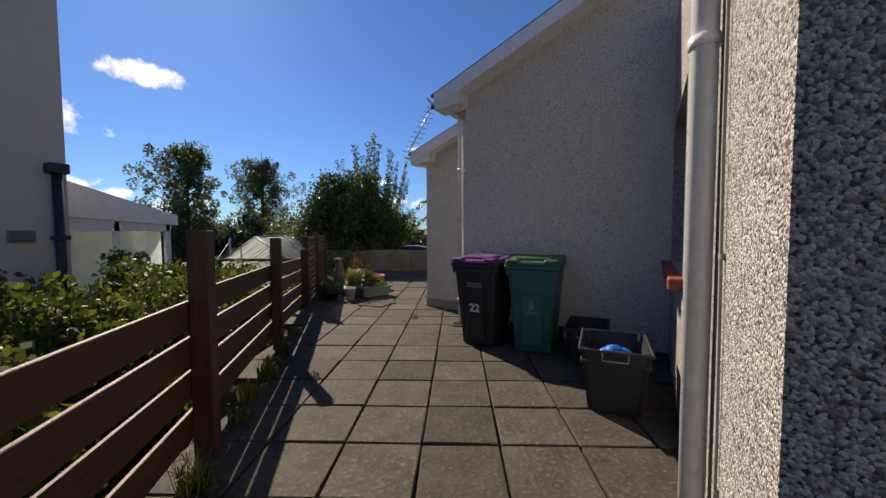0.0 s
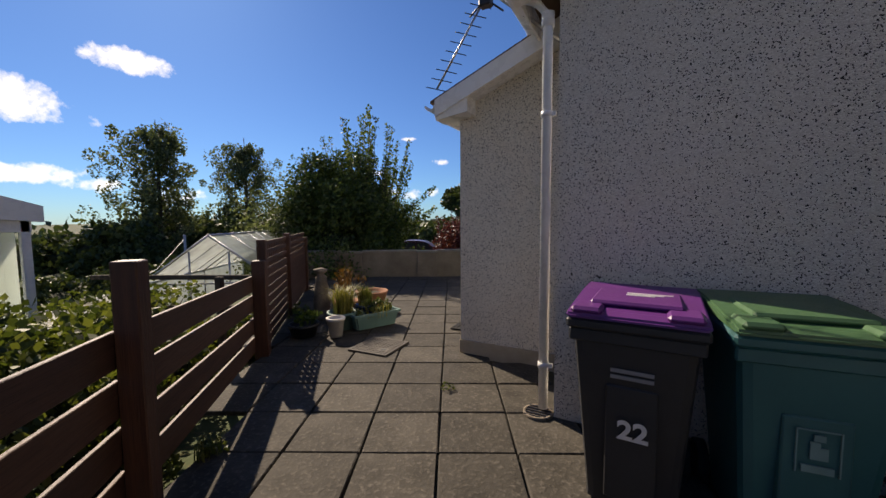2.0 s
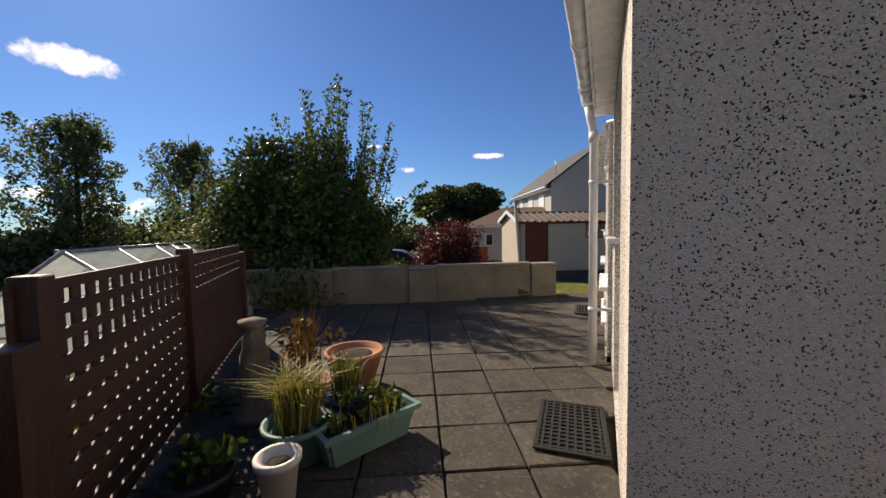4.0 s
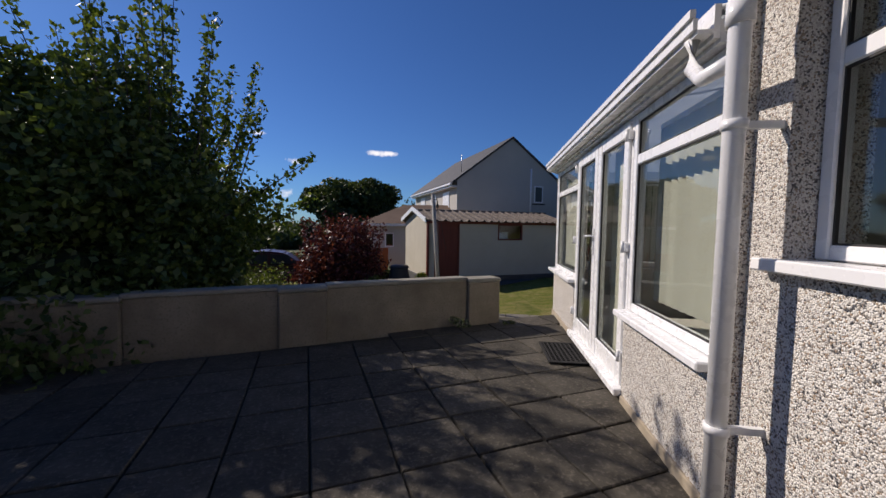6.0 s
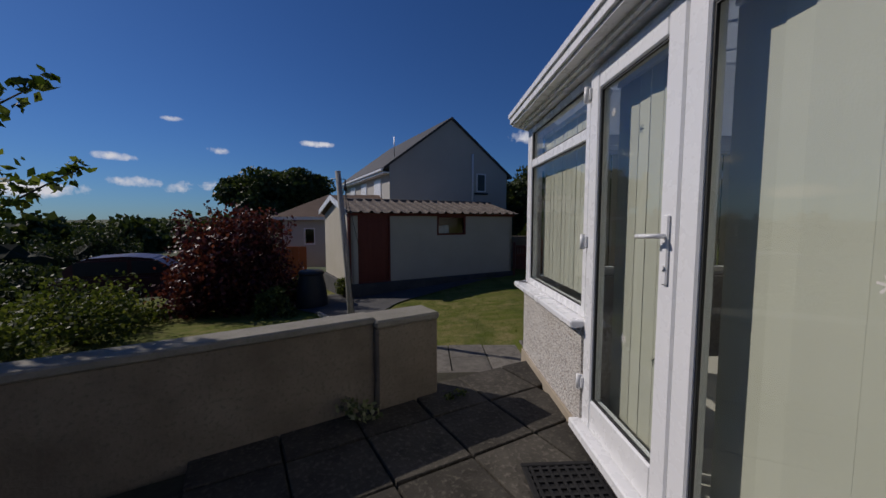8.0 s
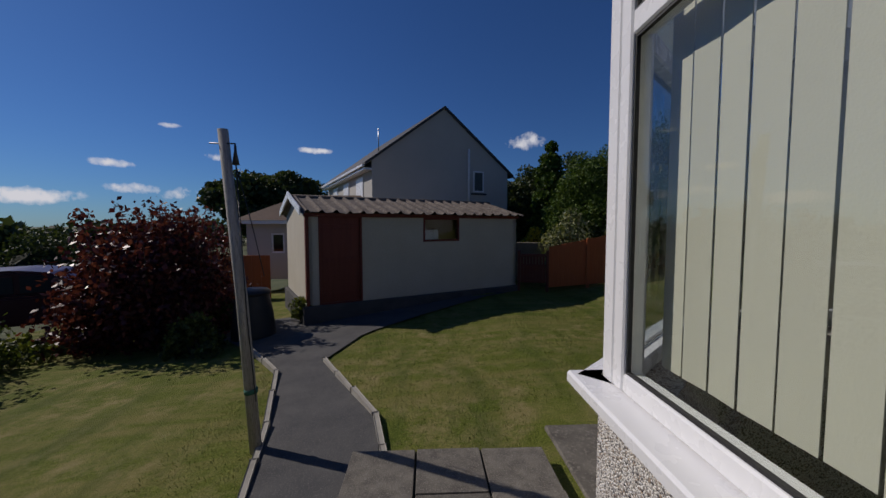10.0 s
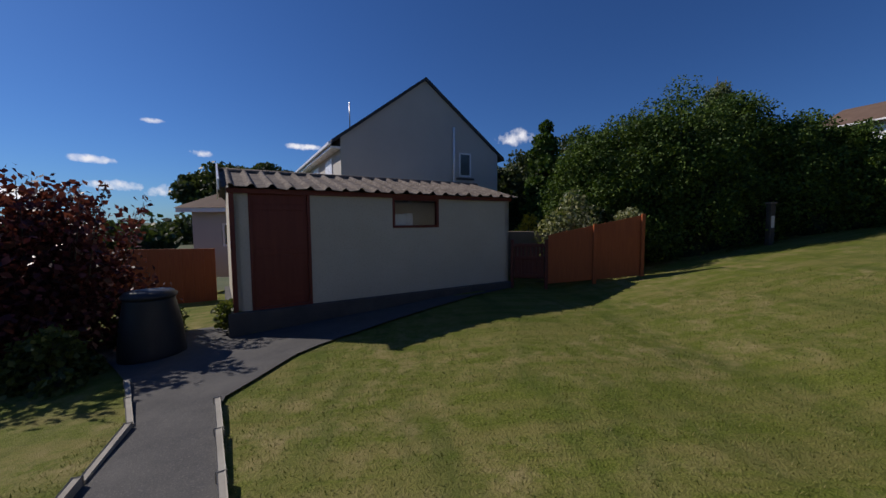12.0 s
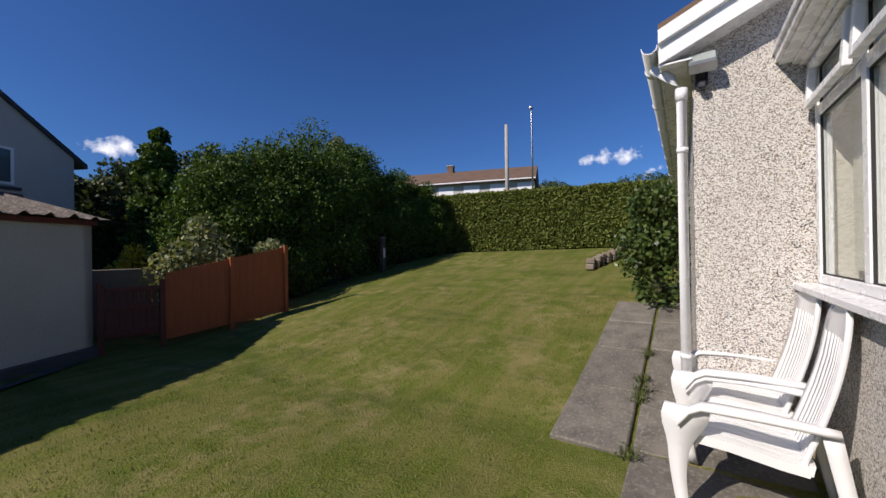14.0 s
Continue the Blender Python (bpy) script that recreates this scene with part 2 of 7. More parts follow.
M_PLINTH = surface("cement_plinth", (0.3, 0.25, 0.18), (0.4, 0.34, 0.26), 4.0, 50.0, 0.9, 0.4)
M_RENDER = surface("grey_cement_render", (0.16, 0.13, 0.095), (0.26, 0.22, 0.165), 2.2, 40.0, 0.9, 0.4, c3=(0.14, 0.13, 0.09))
M_COPING = surface("weathered_coping", (0.2, 0.185, 0.155), (0.28, 0.26, 0.22), 5.0, 60.0, 0.9, 0.4, c3=(0.2, 0.2, 0.13))
M_FENCE = surface("dark_stained_timber", (0.06, 0.027, 0.016), (0.1, 0.045, 0.025), 7.0, 40.0, 0.55, 0.35, c3=(0.045, 0.02, 0.012), stretch=(0.25, 6.0, 6.0), vary=0.3, shift=True)
M_FENCE_POST = surface("dark_stained_post", (0.055, 0.022, 0.014), (0.1, 0.04, 0.022), 7.0, 40.0, 0.5, 0.35, c3=(0.04, 0.018, 0.01), stretch=(6.0, 6.0, 0.25), shift=True)
M_ROOFTILE = surface("brown_concrete_tile", (0.12, 0.075, 0.05), (0.17, 0.11, 0.075), 1.5, 18.0, 0.85, 0.4)
M_DARKTILE = surface("dark_slate_verge", (0.03, 0.032, 0.036), (0.055, 0.055, 0.06), 2.0, 20.0, 0.7, 0.2)
M_CREAM = surface("cream_painted_render", (0.47, 0.435, 0.345), (0.53, 0.495, 0.405), 1.2, 35.0, 0.85, 0.25, c3=(0.41, 0.375, 0.29))
M_PALE = surface("pale_house_render", (0.43, 0.415, 0.38), (0.48, 0.465, 0.425), 0.6, 12.0, 0.88, 0.15)
M_CREAMHOUSE = surface("neighbour_cream_render", (0.55, 0.5, 0.42), (0.63, 0.58, 0.49), 0.8, 60.0, 0.88, 0.35)
M_REDDOOR = surface("oxblood_painted_wood", (0.12, 0.02, 0.012), (0.16, 0.03, 0.018), 3.0, 40.0, 0.55, 0.15, stretch=(6.0, 6.0, 0.4))
M_ASBESTOS = surface("lichened_cement_sheet", (0.07, 0.055, 0.045), (0.17, 0.14, 0.115), 5.0, 26.0, 0.95, 0.8, c3=(0.33, 0.29, 0.24))
M_ORANGE = surface("orange_stained_panel", (0.32, 0.075, 0.022), (0.42, 0.11, 0.03), 4.0, 30.0, 0.6, 0.25, stretch=(8.0, 8.0, 0.5))
M_GATE = surface("red_brown_gate_paint", (0.085, 0.02, 0.014), (0.12, 0.03, 0.02), 4.0, 30.0, 0.6, 0.2)
M_ASPHALT = surface("worn_asphalt", (0.05, 0.05, 0.052), (0.085, 0.083, 0.08), 2.5, 90.0, 0.92, 0.6, c3=(0.14, 0.135, 0.125))
M_KERB = surface("concrete_edging", (0.28, 0.26, 0.22), (0.38, 0.36, 0.31), 4.0, 50.0, 0.92, 0.4)
M_PAVE = surface("old_concrete_paving", (0.1, 0.09, 0.075), (0.2, 0.182, 0.15), 4.5, 40.0, 0.9, 0.9, c3=(0.26, 0.24, 0.2), vary=0.3, shift=True)
M_BARK = surface("bark", (0.055, 0.045, 0.035), (0.11, 0.095, 0.075), 6.0, 35.0, 0.95, 0.8, stretch=(4.0, 4.0, 0.6))
M_POLE = surface("silvered_wood_pole", (0.3, 0.285, 0.26), (0.46, 0.44, 0.41), 5.0, 40.0, 0.9, 0.4, c3=(0.12, 0.11, 0.09), stretch=(6.0, 6.0, 0.4))
M_BINBLACK = surface("black_bin_plastic", (0.022, 0.023, 0.026), (0.03, 0.031, 0.034), 5.0, 90.0, 0.5, 0.08)
M_BINGREEN = surface("teal_bin_plastic", (0.02, 0.1, 0.105), (0.026, 0.118, 0.122), 4.0, 90.0, 0.45, 0.06)
M_LIDPURPLE = surface("purple_lid_plastic", (0.11, 0.026, 0.15), (0.14, 0.034, 0.19), 4.0, 90.0, 0.38, 0.04)
M_LIDGREEN = surface("green_lid_plastic", (0.05, 0.12, 0.055), (0.07, 0.15, 0.068), 4.0, 90.0, 0.42, 0.04)
M_WHITEMARK = surface("white_marking", (0.6, 0.6, 0.6), (0.7, 0.7, 0.7), 9.0, 40.0, 0.7, 0.0)
M_BLUEBAG = surface("blue_bag_plastic", (0.01, 0.12, 0.55), (0.015, 0.17, 0.65), 9.0, 40.0, 0.35, 0.4)
M_RUBBER = surface("black_rubber_mat", (0.008, 0.008, 0.008), (0.014, 0.013, 0.013), 9.0, 60.0, 0.85, 0.1)
M_IRON = surface("cast_cover", (0.065, 0.055, 0.045), (0.1, 0.088, 0.07), 8.0, 60.0, 0.7, 0.3)
M_BRICKSILL = surface("red_sill_paint", (0.22, 0.055, 0.035), (0.28, 0.075, 0.05), 8.0, 60.0, 0.8, 0.3)
M_POTWHITE = surface("off_white_pot", (0.6, 0.57, 0.53), (0.66, 0.64, 0.6), 8.0, 50.0, 0.6, 0.1)
M_TERRA = surface("terracotta", (0.36, 0.16, 0.09), (0.44, 0.21, 0.12), 8.0, 50.0, 0.85, 0.2)
M_TROUGH = surface("grey_green_plastic", (0.1, 0.19, 0.17), (0.13, 0.23, 0.2), 6.0, 60.0, 0.5, 0.05)
M_BLUEPOT = surface("blue_glazed_pot", (0.03, 0.045, 0.11), (0.04, 0.06, 0.15), 6.0, 50.0, 0.25, 0.05)
M_STONE = surface("mossy_cast_stone", (0.16, 0.13, 0.1), (0.27, 0.22, 0.17), 8.0, 60.0, 0.92, 0.6, c3=(0.1, 0.1, 0.06))
M_SOIL = surface("potting_soil", (0.02, 0.014, 0.01), (0.04, 0.03, 0.02), 12.0, 90.0, 1.0, 0.8)
# near-black fill: the shade inside dense foliage is put into this colour
M_CORESHADE = surface("painted_core_shade", (0.01, 0.017, 0.005), (0.022, 0.03, 0.009), 9.0, 40.0, 0.95, 0.5)
M_CHAIR = surface("white_resin", (0.78, 0.78, 0.77), (0.72, 0.715, 0.7), 3.0, 30.0, 0.4, 0.04)
M_BLIND = surface("beige_fabric_louvre", (0.5, 0.49, 0.4), (0.54, 0.53, 0.44), 2.0, 160.0, 0.85, 0.12, vary=0.1)
M_INTERIOR = surface("interior_plaster", (0.5, 0.47, 0.4), (0.55, 0.52, 0.45), 2.0, 30.0, 0.9, 0.05)
# dark base colour carries the dimness of rooms seen through glass
M_ROOMSHADE = surface("painted_room_dimness", (0.12, 0.115, 0.11), (0.15, 0.145, 0.14), 2.0, 20.0, 0.9, 0.05)
M_METAL = surface("galvanised_metal", (0.35, 0.36, 0.37), (0.45, 0.46, 0.47), 8.0, 60.0, 0.4, 0.05, metal=0.9)
M_BLACKPIPE = surface("black_pipe", (0.02, 0.022, 0.03), (0.03, 0.033, 0.042), 6.0, 40.0, 0.45, 0.05)
M_GLASS = glass_material("window_glass")
M_GREENGLASS = dusty_glass("greenhouse_glass")
M_CARPAINT = surface("dark_maroon_car_paint", (0.06, 0.012, 0.022), (0.07, 0.015, 0.027), 1.0, 200.0, 0.32, 0.0, spec=0.4)
M_TYRE = surface("tyre_rubber", (0.015, 0.015, 0.015), (0.025, 0.025, 0.025), 9.0, 60.0, 0.8, 0.1)
M_LAWN = lawn_material("mown_lawn")
M_ROUGH = surface("rough_grass", (0.035, 0.055, 0.015), (0.07, 0.085, 0.03), 0.8, 12.0, 0.95, 0.6, c3=(0.12, 0.11, 0.05))
M_FAR = surface("distant_fields", (0.03, 0.05, 0.02), (0.07, 0.085, 0.035), 0.02, 0.15, 0.95, 0.0, c3=(0.02, 0.035, 0.015))
M_LEAF = leaf_material("apple_leaf", (0.03, 0.055, 0.012), (0.08, 0.125, 0.025), (0.19, 0.23, 0.06))
M_DARKLEAF = leaf_material("laurel_leaf", (0.022, 0.044, 0.011), (0.055, 0.092, 0.022), (0.12, 0.165, 0.045), 0.25, 0.38)
M_BIRCH = leaf_material("birch_leaf", (0.06, 0.08, 0.04), (0.12, 0.15, 0.075), (0.2, 0.23, 0.13))
M_HEDGE = leaf_material("clipped_hedge_leaf", (0.07, 0.1, 0.016), (0.15, 0.19, 0.036), (0.25, 0.27, 0.065), 0.3, 0.6)
M_CONIFER = leaf_material("cypress_spray", (0.02, 0.045, 0.008), (0.06, 0.115, 0.016), (0.13, 0.19, 0.03), 0.25, 0.65)
M_MAROON = leaf_material("purple_leaf", (0.035, 0.009, 0.012), (0.085, 0.02, 0.026), (0.18, 0.055, 0.055), 0.35, 0.42)
M_VARIEG = leaf_material("variegated_leaf", (0.06, 0.09, 0.03), (0.2, 0.22, 0.1), (0.4, 0.4, 0.24), 0.3)
M_BUSH = leaf_material("hedge_shrub_leaf", (0.035, 0.055, 0.014), (0.085, 0.115, 0.028), (0.17, 0.19, 0.055))
M_OAK = leaf_material("oak_leaf", (0.025, 0.042, 0.013), (0.055, 0.08, 0.026), (0.1, 0.125, 0.045), 0.25)
M_YELLOWGRASS = leaf_material("golden_grass", (0.1, 0.12, 0.03), (0.25, 0.24, 0.06), (0.42, 0.36, 0.12), 0.3)
M_YELLOWFLOWER = leaf_material("yellow_blossom", (0.2, 0.18, 0.02), (0.5, 0.4, 0.03), (0.65, 0.5, 0.05), 0.3)
M_BLADE = leaf_material("grass_blade", (0.052, 0.074, 0.013), (0.125, 0.148, 0.027), (0.24, 0.22, 0.078), 0.3, 0.7)
M_RUST = leaf_material("russet_leaf", (0.05, 0.03, 0.01), (0.12, 0.06, 0.02), (0.2, 0.11, 0.04), 0.3)

# ---- building helpers ----
rng = np.random.default_rng(7)


def bx(bm, x0, x1, y0, y1, z0, z1, bevel=0.0, m=None):
    """A box between two corners, with its edges rounded by bevel."""
    r = bmesh.ops.create_cube(bm, size=1.0)
    vs = r["verts"]
    for v in vs:
        v.co = Vector((x0 + (v.co.x + 0.5) * (x1 - x0), y0 + (v.co.y + 0.5) * (y1 - y0), z0 + (v.co.z + 0.5) * (z1 - z0)))
        if m is not None:
            v.co = m @ v.co
    if bevel:
        es = list({e for v in vs for e in v.link_edges})
        bmesh.ops.bevel(bm, geom=es, offset=bevel, segments=1, affect="EDGES")


def tube(bm, pts, r, seg=10, cap=True):
    """A round bar along pts; r is one radius or one for each point."""
    pts = [Vector(p) for p in pts]
    rs = [r] * len(pts) if isinstance(r, (int, float)) else list(r)
    rings = []
    for i, p in enumerate(pts):
        d = (pts[min(i + 1, len(pts) - 1)] - pts[max(i - 1, 0)]).normalized()
        side = d.cross(Vector((0, 0, 1))) if abs(d.z) < 0.95 else d.cross(Vector((0, 1, 0)))
        side.normalize()
        up = side.cross(d)
        rings.append([bm.verts.new(p + (side * math.cos(a) + up * math.sin(a)) * rs[i]) for a in (2 * math.pi * k / seg for k in range(seg))])
    for a, b in zip(rings, rings[1:]):
        for k in range(seg):
            bm.faces.new((a[k], a[(k + 1) % seg], b[(k + 1) % seg], b[k])).smooth = True
    if cap:
        bm.faces.new(rings[0])
        bm.faces.new(rings[-1][::-1])


def lathe(bm, profile, seg=20, at=(0, 0, 0)):
    """A turned shape: profile of (radius, height)."""
    rings = []
    for r, z in profile:
        rings.append([bm.verts.new((at[0] + r * math.cos(2 * math.pi * k / seg), at[1] + r * math.sin(2 * math.pi * k / seg), at[2] + z)) for k in range(seg)])
    for a, b in zip(rings, rings[1:]):
        for k in range(seg):
            bm.faces.new((a[k], a[(k + 1) % seg], b[(k + 1) % seg], b[k])).smooth = True
    bm.faces.new(rings[0][::-1])
    bm.faces.new(rings[-1])


def prism(bm, outline, axis, lo, hi):
    """An outline in a plane pushed through from lo to hi along axis (x: outline is y, z; y: x, z; z: x, y)."""
    def at(p, v):
        return {"x": (v, p[0], p[1]), "y": (p[0], v, p[1]), "z": (p[0], p[1], v)}[axis]
    a = [bm.verts.new(at(p, lo)) for p in outline]
    b = [bm.verts.new(at(p, hi)) for p in outline]
    k = len(a)
    fs = [bm.faces.new((a[i], a[(i + 1) % k], b[(i + 1) % k], b[i])) for i in range(k)]
    fs += [bm.faces.new(a[::-1]), bm.faces.new(b)]
    bmesh.ops.recalc_face_normals(bm, faces=fs)


def mesh_of(name, bm, material):
    me = bpy.data.meshes.new(name)
    bmesh.ops.recalc_face_normals(bm, faces=bm.faces)
    bm.to_mesh(me)
    bm.free()
    me.materials.append(material)
    return me


def part(name, bm, material, parent=None, label=""):
    ob = new(name, mesh_of(name, bm, material))
    if parent is not None:
        ob.parent = parent
    return tagged(ob, label) if label else ob


def piece(name, me, parent, m):
    ob = new(name, me)
    ob.parent = parent
    ob.matrix_basis = m
    return ob


def thing(name, label, category, m=None, group="", kind=""):
    ob = new(name)
    ob.empty_display_size = 0.2
    if m is not None:
        ob.matrix_basis = m
    return tagged(ob, label, category, group, kind)


def boxpart(name, material, parent, x0, x1, y0, y1, z0, z1, bevel=0.003, label=""):
    bm = bmesh.new()
    bx(bm, x0, x1, y0, y1, z0, z1, bevel)
    return part(name, bm, material, parent, label)


def tubepart(name, material, parent, pts, r, seg=10, label=""):
    bm = bmesh.new()
    tube(bm, pts, r, seg)
    return part(name, bm, material, parent, label)


def panel_wall(bm, length, height, t, holes=()):
    """A wall along x from 0, y from 0 (outside) to t, with openings (x0, x1, z0, z1) through it."""
    xs = sorted({0.0, length, *(v for h in holes for v in h[:2])})
    zs = sorted({0.0, height, *(v for h in holes for v in h[2:])})
    solid = {}
    for i in range(len(xs) - 1):
        for j in range(len(zs) - 1):
            cx, cz = (xs[i] + xs[i + 1]) / 2, (zs[j] + zs[j + 1]) / 2
            solid[i, j] = not any(h[0] < cx < h[1] and h[2] < cz < h[3] for h in holes)
    quad = lambda *c: bm.faces.new([bm.verts.new(p) for p in c])  # noqa: E731
    for (i, j), s in solid.items():
        if not s:
            continue
        x0, x1, z0, z1 = xs[i], xs[i + 1], zs[j], zs[j + 1]
        quad((x0, 0, z0), (x1, 0, z0), (x1, 0, z1), (x0, 0, z1))
        quad((x1, t, z0), (x0, t, z0), (x0, t, z1), (x1, t, z1))
        if not solid.get((i - 1, j)):
            quad((x0, t, z0), (x0, 0, z0), (x0, 0, z1), (x0, t, z1))
        if not solid.get((i + 1, j)):
            quad((x1, 0, z0), (x1, t, z0), (x1, t, z1), (x1, 0, z1))
        if not solid.get((i, j + 1)):
            quad((x0, 0, z1), (x1, 0, z1), (x1, t, z1), (x0, t, z1))
        if not solid.get((i, j - 1)):
            quad((x0, t, z0), (x1, t, z0), (x1, 0, z0), (x0, 0, z0))
    bmesh.ops.remove_doubles(bm, verts=bm.verts, dist=1e-5)


def leaf_arrays(points, size, flat=0.0, long=1.5, spread=0.35, droop=0.0):
    """One small folded leaf at each point: vertices and faces. flat: how far the leaves lie level."""
    k = len(points)
    nrm = rng.normal(size=(k, 3))
    nrm[:, 2] += flat * 2
    nrm /= np.linalg.norm(nrm, axis=1)[:, None]
    d = rng.normal(size=(k, 3))
    d[:, 2] -= droop
    d -= (d * nrm).sum(1)[:, None] * nrm
    d /= np.linalg.norm(d, axis=1)[:, None] + 1e-9
    w = np.cross(nrm, d)
    s = size * (1 + spread * rng.uniform(-1, 1, k))[:, None]
    a, b = points - d * s * long / 2, points + d * s * long / 2
    c, e = points + w * s / 2 + nrm * s * 0.12, points - w * s / 2 + nrm * s * 0.12
    v = np.stack([a, c, b, e], 1).reshape(-1, 3)
    f = np.arange(4 * k).reshape(-1, 4)
    return v, f


def leaf_part(name, points, size, material, parent, **kw):
    v, f = leaf_arrays(np.asarray(points, float), size, **kw)
    me = bpy.data.meshes.new(name)
    me.vertices.add(len(v))
    me.vertices.foreach_set("co", v.ravel())
    me.loops.add(f.size)
    me.loops.foreach_set("vertex_index", f.ravel().astype(np.int32))
    me.polygons.add(len(f))
    me.polygons.foreach_set("loop_start", (np.arange(len(f)) * 4).astype(np.int32))
    me.update(calc_edges=True)
    me.validate()
    me.materials.append(material)
    ob = new(name, me)
    if parent is not None:
        ob.parent = parent
    return ob


def clumps(centres, radii, per, squash=0.8):
    """Points of leaves gathered into clumps."""
    out = []
    for c, r in zip(centres, radii):
        p = rng.normal(size=(per, 3))
        p /= np.linalg.norm(p, axis=1)[:, None]
        p *= (rng.uniform(0.25, 1, per) ** 0.6)[:, None] * r
        p[:, 2] *= squash
        out.append(np.asarray(c) + p)
    return np.concatenate(out)


def branching(trunk_h, spread, height, limbs, r0, seed, lean=(0, 0)):
    """Limb lines of a tree at the origin: lists of points with radii, and the tips."""
    rr = random.Random(seed)
    lines, tips = [], []
    top = Vector((lean[0], lean[1], trunk_h))
    lines.append(([Vector((0, 0, -0.15)), top * 0.5 + Vector((rr.uniform(-.05, .05), rr.uniform(-.05, .05), 0)), top], [r0 * 1.25, r0, r0 * 0.8]))
    for i in range(limbs):
        a = 2 * math.pi * (i + rr.uniform(-0.3, 0.3)) / limbs
        out = spread * rr.uniform(0.35, 0.95)
        rise = (height - trunk_h) * rr.uniform(0.45, 1.0) * (1.1 - 0.45 * out / spread)
        base = top * rr.uniform(0.6, 1.0)
        mid = base + Vector((math.cos(a) * out * 0.45, math.sin(a) * out * 0.45, rise * 0.55))
        end = base + Vector((math.cos(a) * out, math.sin(a) * out, rise))
        lines.append(([base, mid, end], [r0 * 0.5, r0 * 0.3, r0 * 0.1]))
        tips += [mid * 0.4 + end * 0.6, end]
        for _ in range(3):
            q = mid.lerp(end, rr.uniform(0.0, 0.9))
            e = q + Vector((rr.uniform(-1, 1), rr.uniform(-1, 1), rr.uniform(-0.1, 0.9))) * spread * 0.38
            lines.append(([q, e], [r0 * 0.18, r0 * 0.05]))
            tips.append(e)
    return lines, tips


def tree(name, label, at, trunk_h, spread, height, leaf, size, per, seed, r0=0.12, limbs=9, category="tree", clump=0.42, flat=0.0, group="", extra=(), squash=0.8, rot=0.0):
    t = thing(name, label, category, pose(*at, 0, 0, rot), group)
    lines, tips = branching(trunk_h, spread, height, limbs, r0, seed)
    for e in extra:
        lines.append(e)
        tips += [e[0][-1], e[0][-2]]
    bm = bmesh.new()
    for pts, rs in lines:
        tube(bm, pts, rs, 7)
    part("trunk", bm, M_BARK, t)
    rad = [clump * spread * rng.uniform(0.6, 1.1) for _ in tips]
    leaf_part("crown", clumps(tips, rad, per, squash), size, leaf, t, flat=flat)
    return t


def bush(name, label, at, radii, leaf, size, n, seed, category="shrub", lumps=14, group="", core=0.0, stems=True):
    """A rounded, uneven shrub: stems, and leaves in lumps over its outside."""
    t = thing(name, label, category, pose(*at), group)
    rr = np.random.default_rng(seed)
    c = rr.normal(size=(lumps, 3))
    c /= np.linalg.norm(c, axis=1)[:, None]
    c[:, 2] = np.abs(c[:, 2]) * 1.0
    rad = np.asarray(radii, float)
    cen = c * rad * rr.uniform(0.5, 0.85, (lumps, 1)) + (0, 0, 0.12 * rad[2])
    lr = rr.uniform(0.3, 0.5, lumps) * rad.mean()
    if core:
        cen = c * rad * rr.uniform(0.66, 0.92, (lumps, 1)) + (0, 0, 0.06 * rad[2])
        lr = rr.uniform(0.2, 0.34, lumps) * math.sqrt(rad[0] * rad.mean())
    if stems:
        bm = bmesh.new()
        for p in cen:
            tube(bm, [(0, 0, -0.1), (p[0] * 0.35, p[1] * 0.35, p[2] * 0.55), tuple(p)], [0.03, 0.018, 0.006], 5)
        part("stems", bm, M_BARK, t)
    # dark blob added inside, so gaps between the leaves read as shade
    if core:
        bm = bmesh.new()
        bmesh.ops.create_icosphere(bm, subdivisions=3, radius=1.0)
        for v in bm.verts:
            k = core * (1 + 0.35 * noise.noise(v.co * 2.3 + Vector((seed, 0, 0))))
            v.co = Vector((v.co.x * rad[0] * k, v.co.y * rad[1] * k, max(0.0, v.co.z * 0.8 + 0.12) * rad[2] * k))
        part("core", bm, M_CORESHADE, t)
    leaf_part("foliage", clumps(cen, lr, n // lumps, 0.9), size, leaf, t)
    return t

# ---- the ground ----


def smooth(a, b, v):
    k = min(1.0, max(0.0, (v - a) / (b - a)))
    return k * k * (3 - 2 * k)


def garden(x, y):
    """Height of the garden: it falls to the road side and climbs towards the hedge."""
    s = 0.075 * (max(x, -12) + 1.5) if x < -1.5 else -0.02 * (min(x, 0.5) + 1.5) + 0.17 * max(0.0, min(x, 9.3) - 0.5)
    return -0.46 + s - 0.02 * (min(max(y, 5.0), 30.0) - 15.0)


def land(x, y):
    z = garden(x, y)
    r = math.hypot(x + 3, y - 12)
    if r > 30:
        a = math.degrees(math.atan2(-(x + 3), y - 12))      # to the left of +y
        far = smooth(30, 260, r)
        if a > 20 or a < -150:
            z += -14.0 * far * smooth(20, 45, a) + smooth(500, 1500, r) * 16.0 * (0.85 + 0.25 * math.sin(a * 0.21) + 0.12 * math.sin(a * 0.7))
        elif a < 0:
            z += 62.0 * smooth(40, 420, r) * smooth(0, -45, a) * (0.92 + 0.1 * math.sin(a * 0.5))
    return z


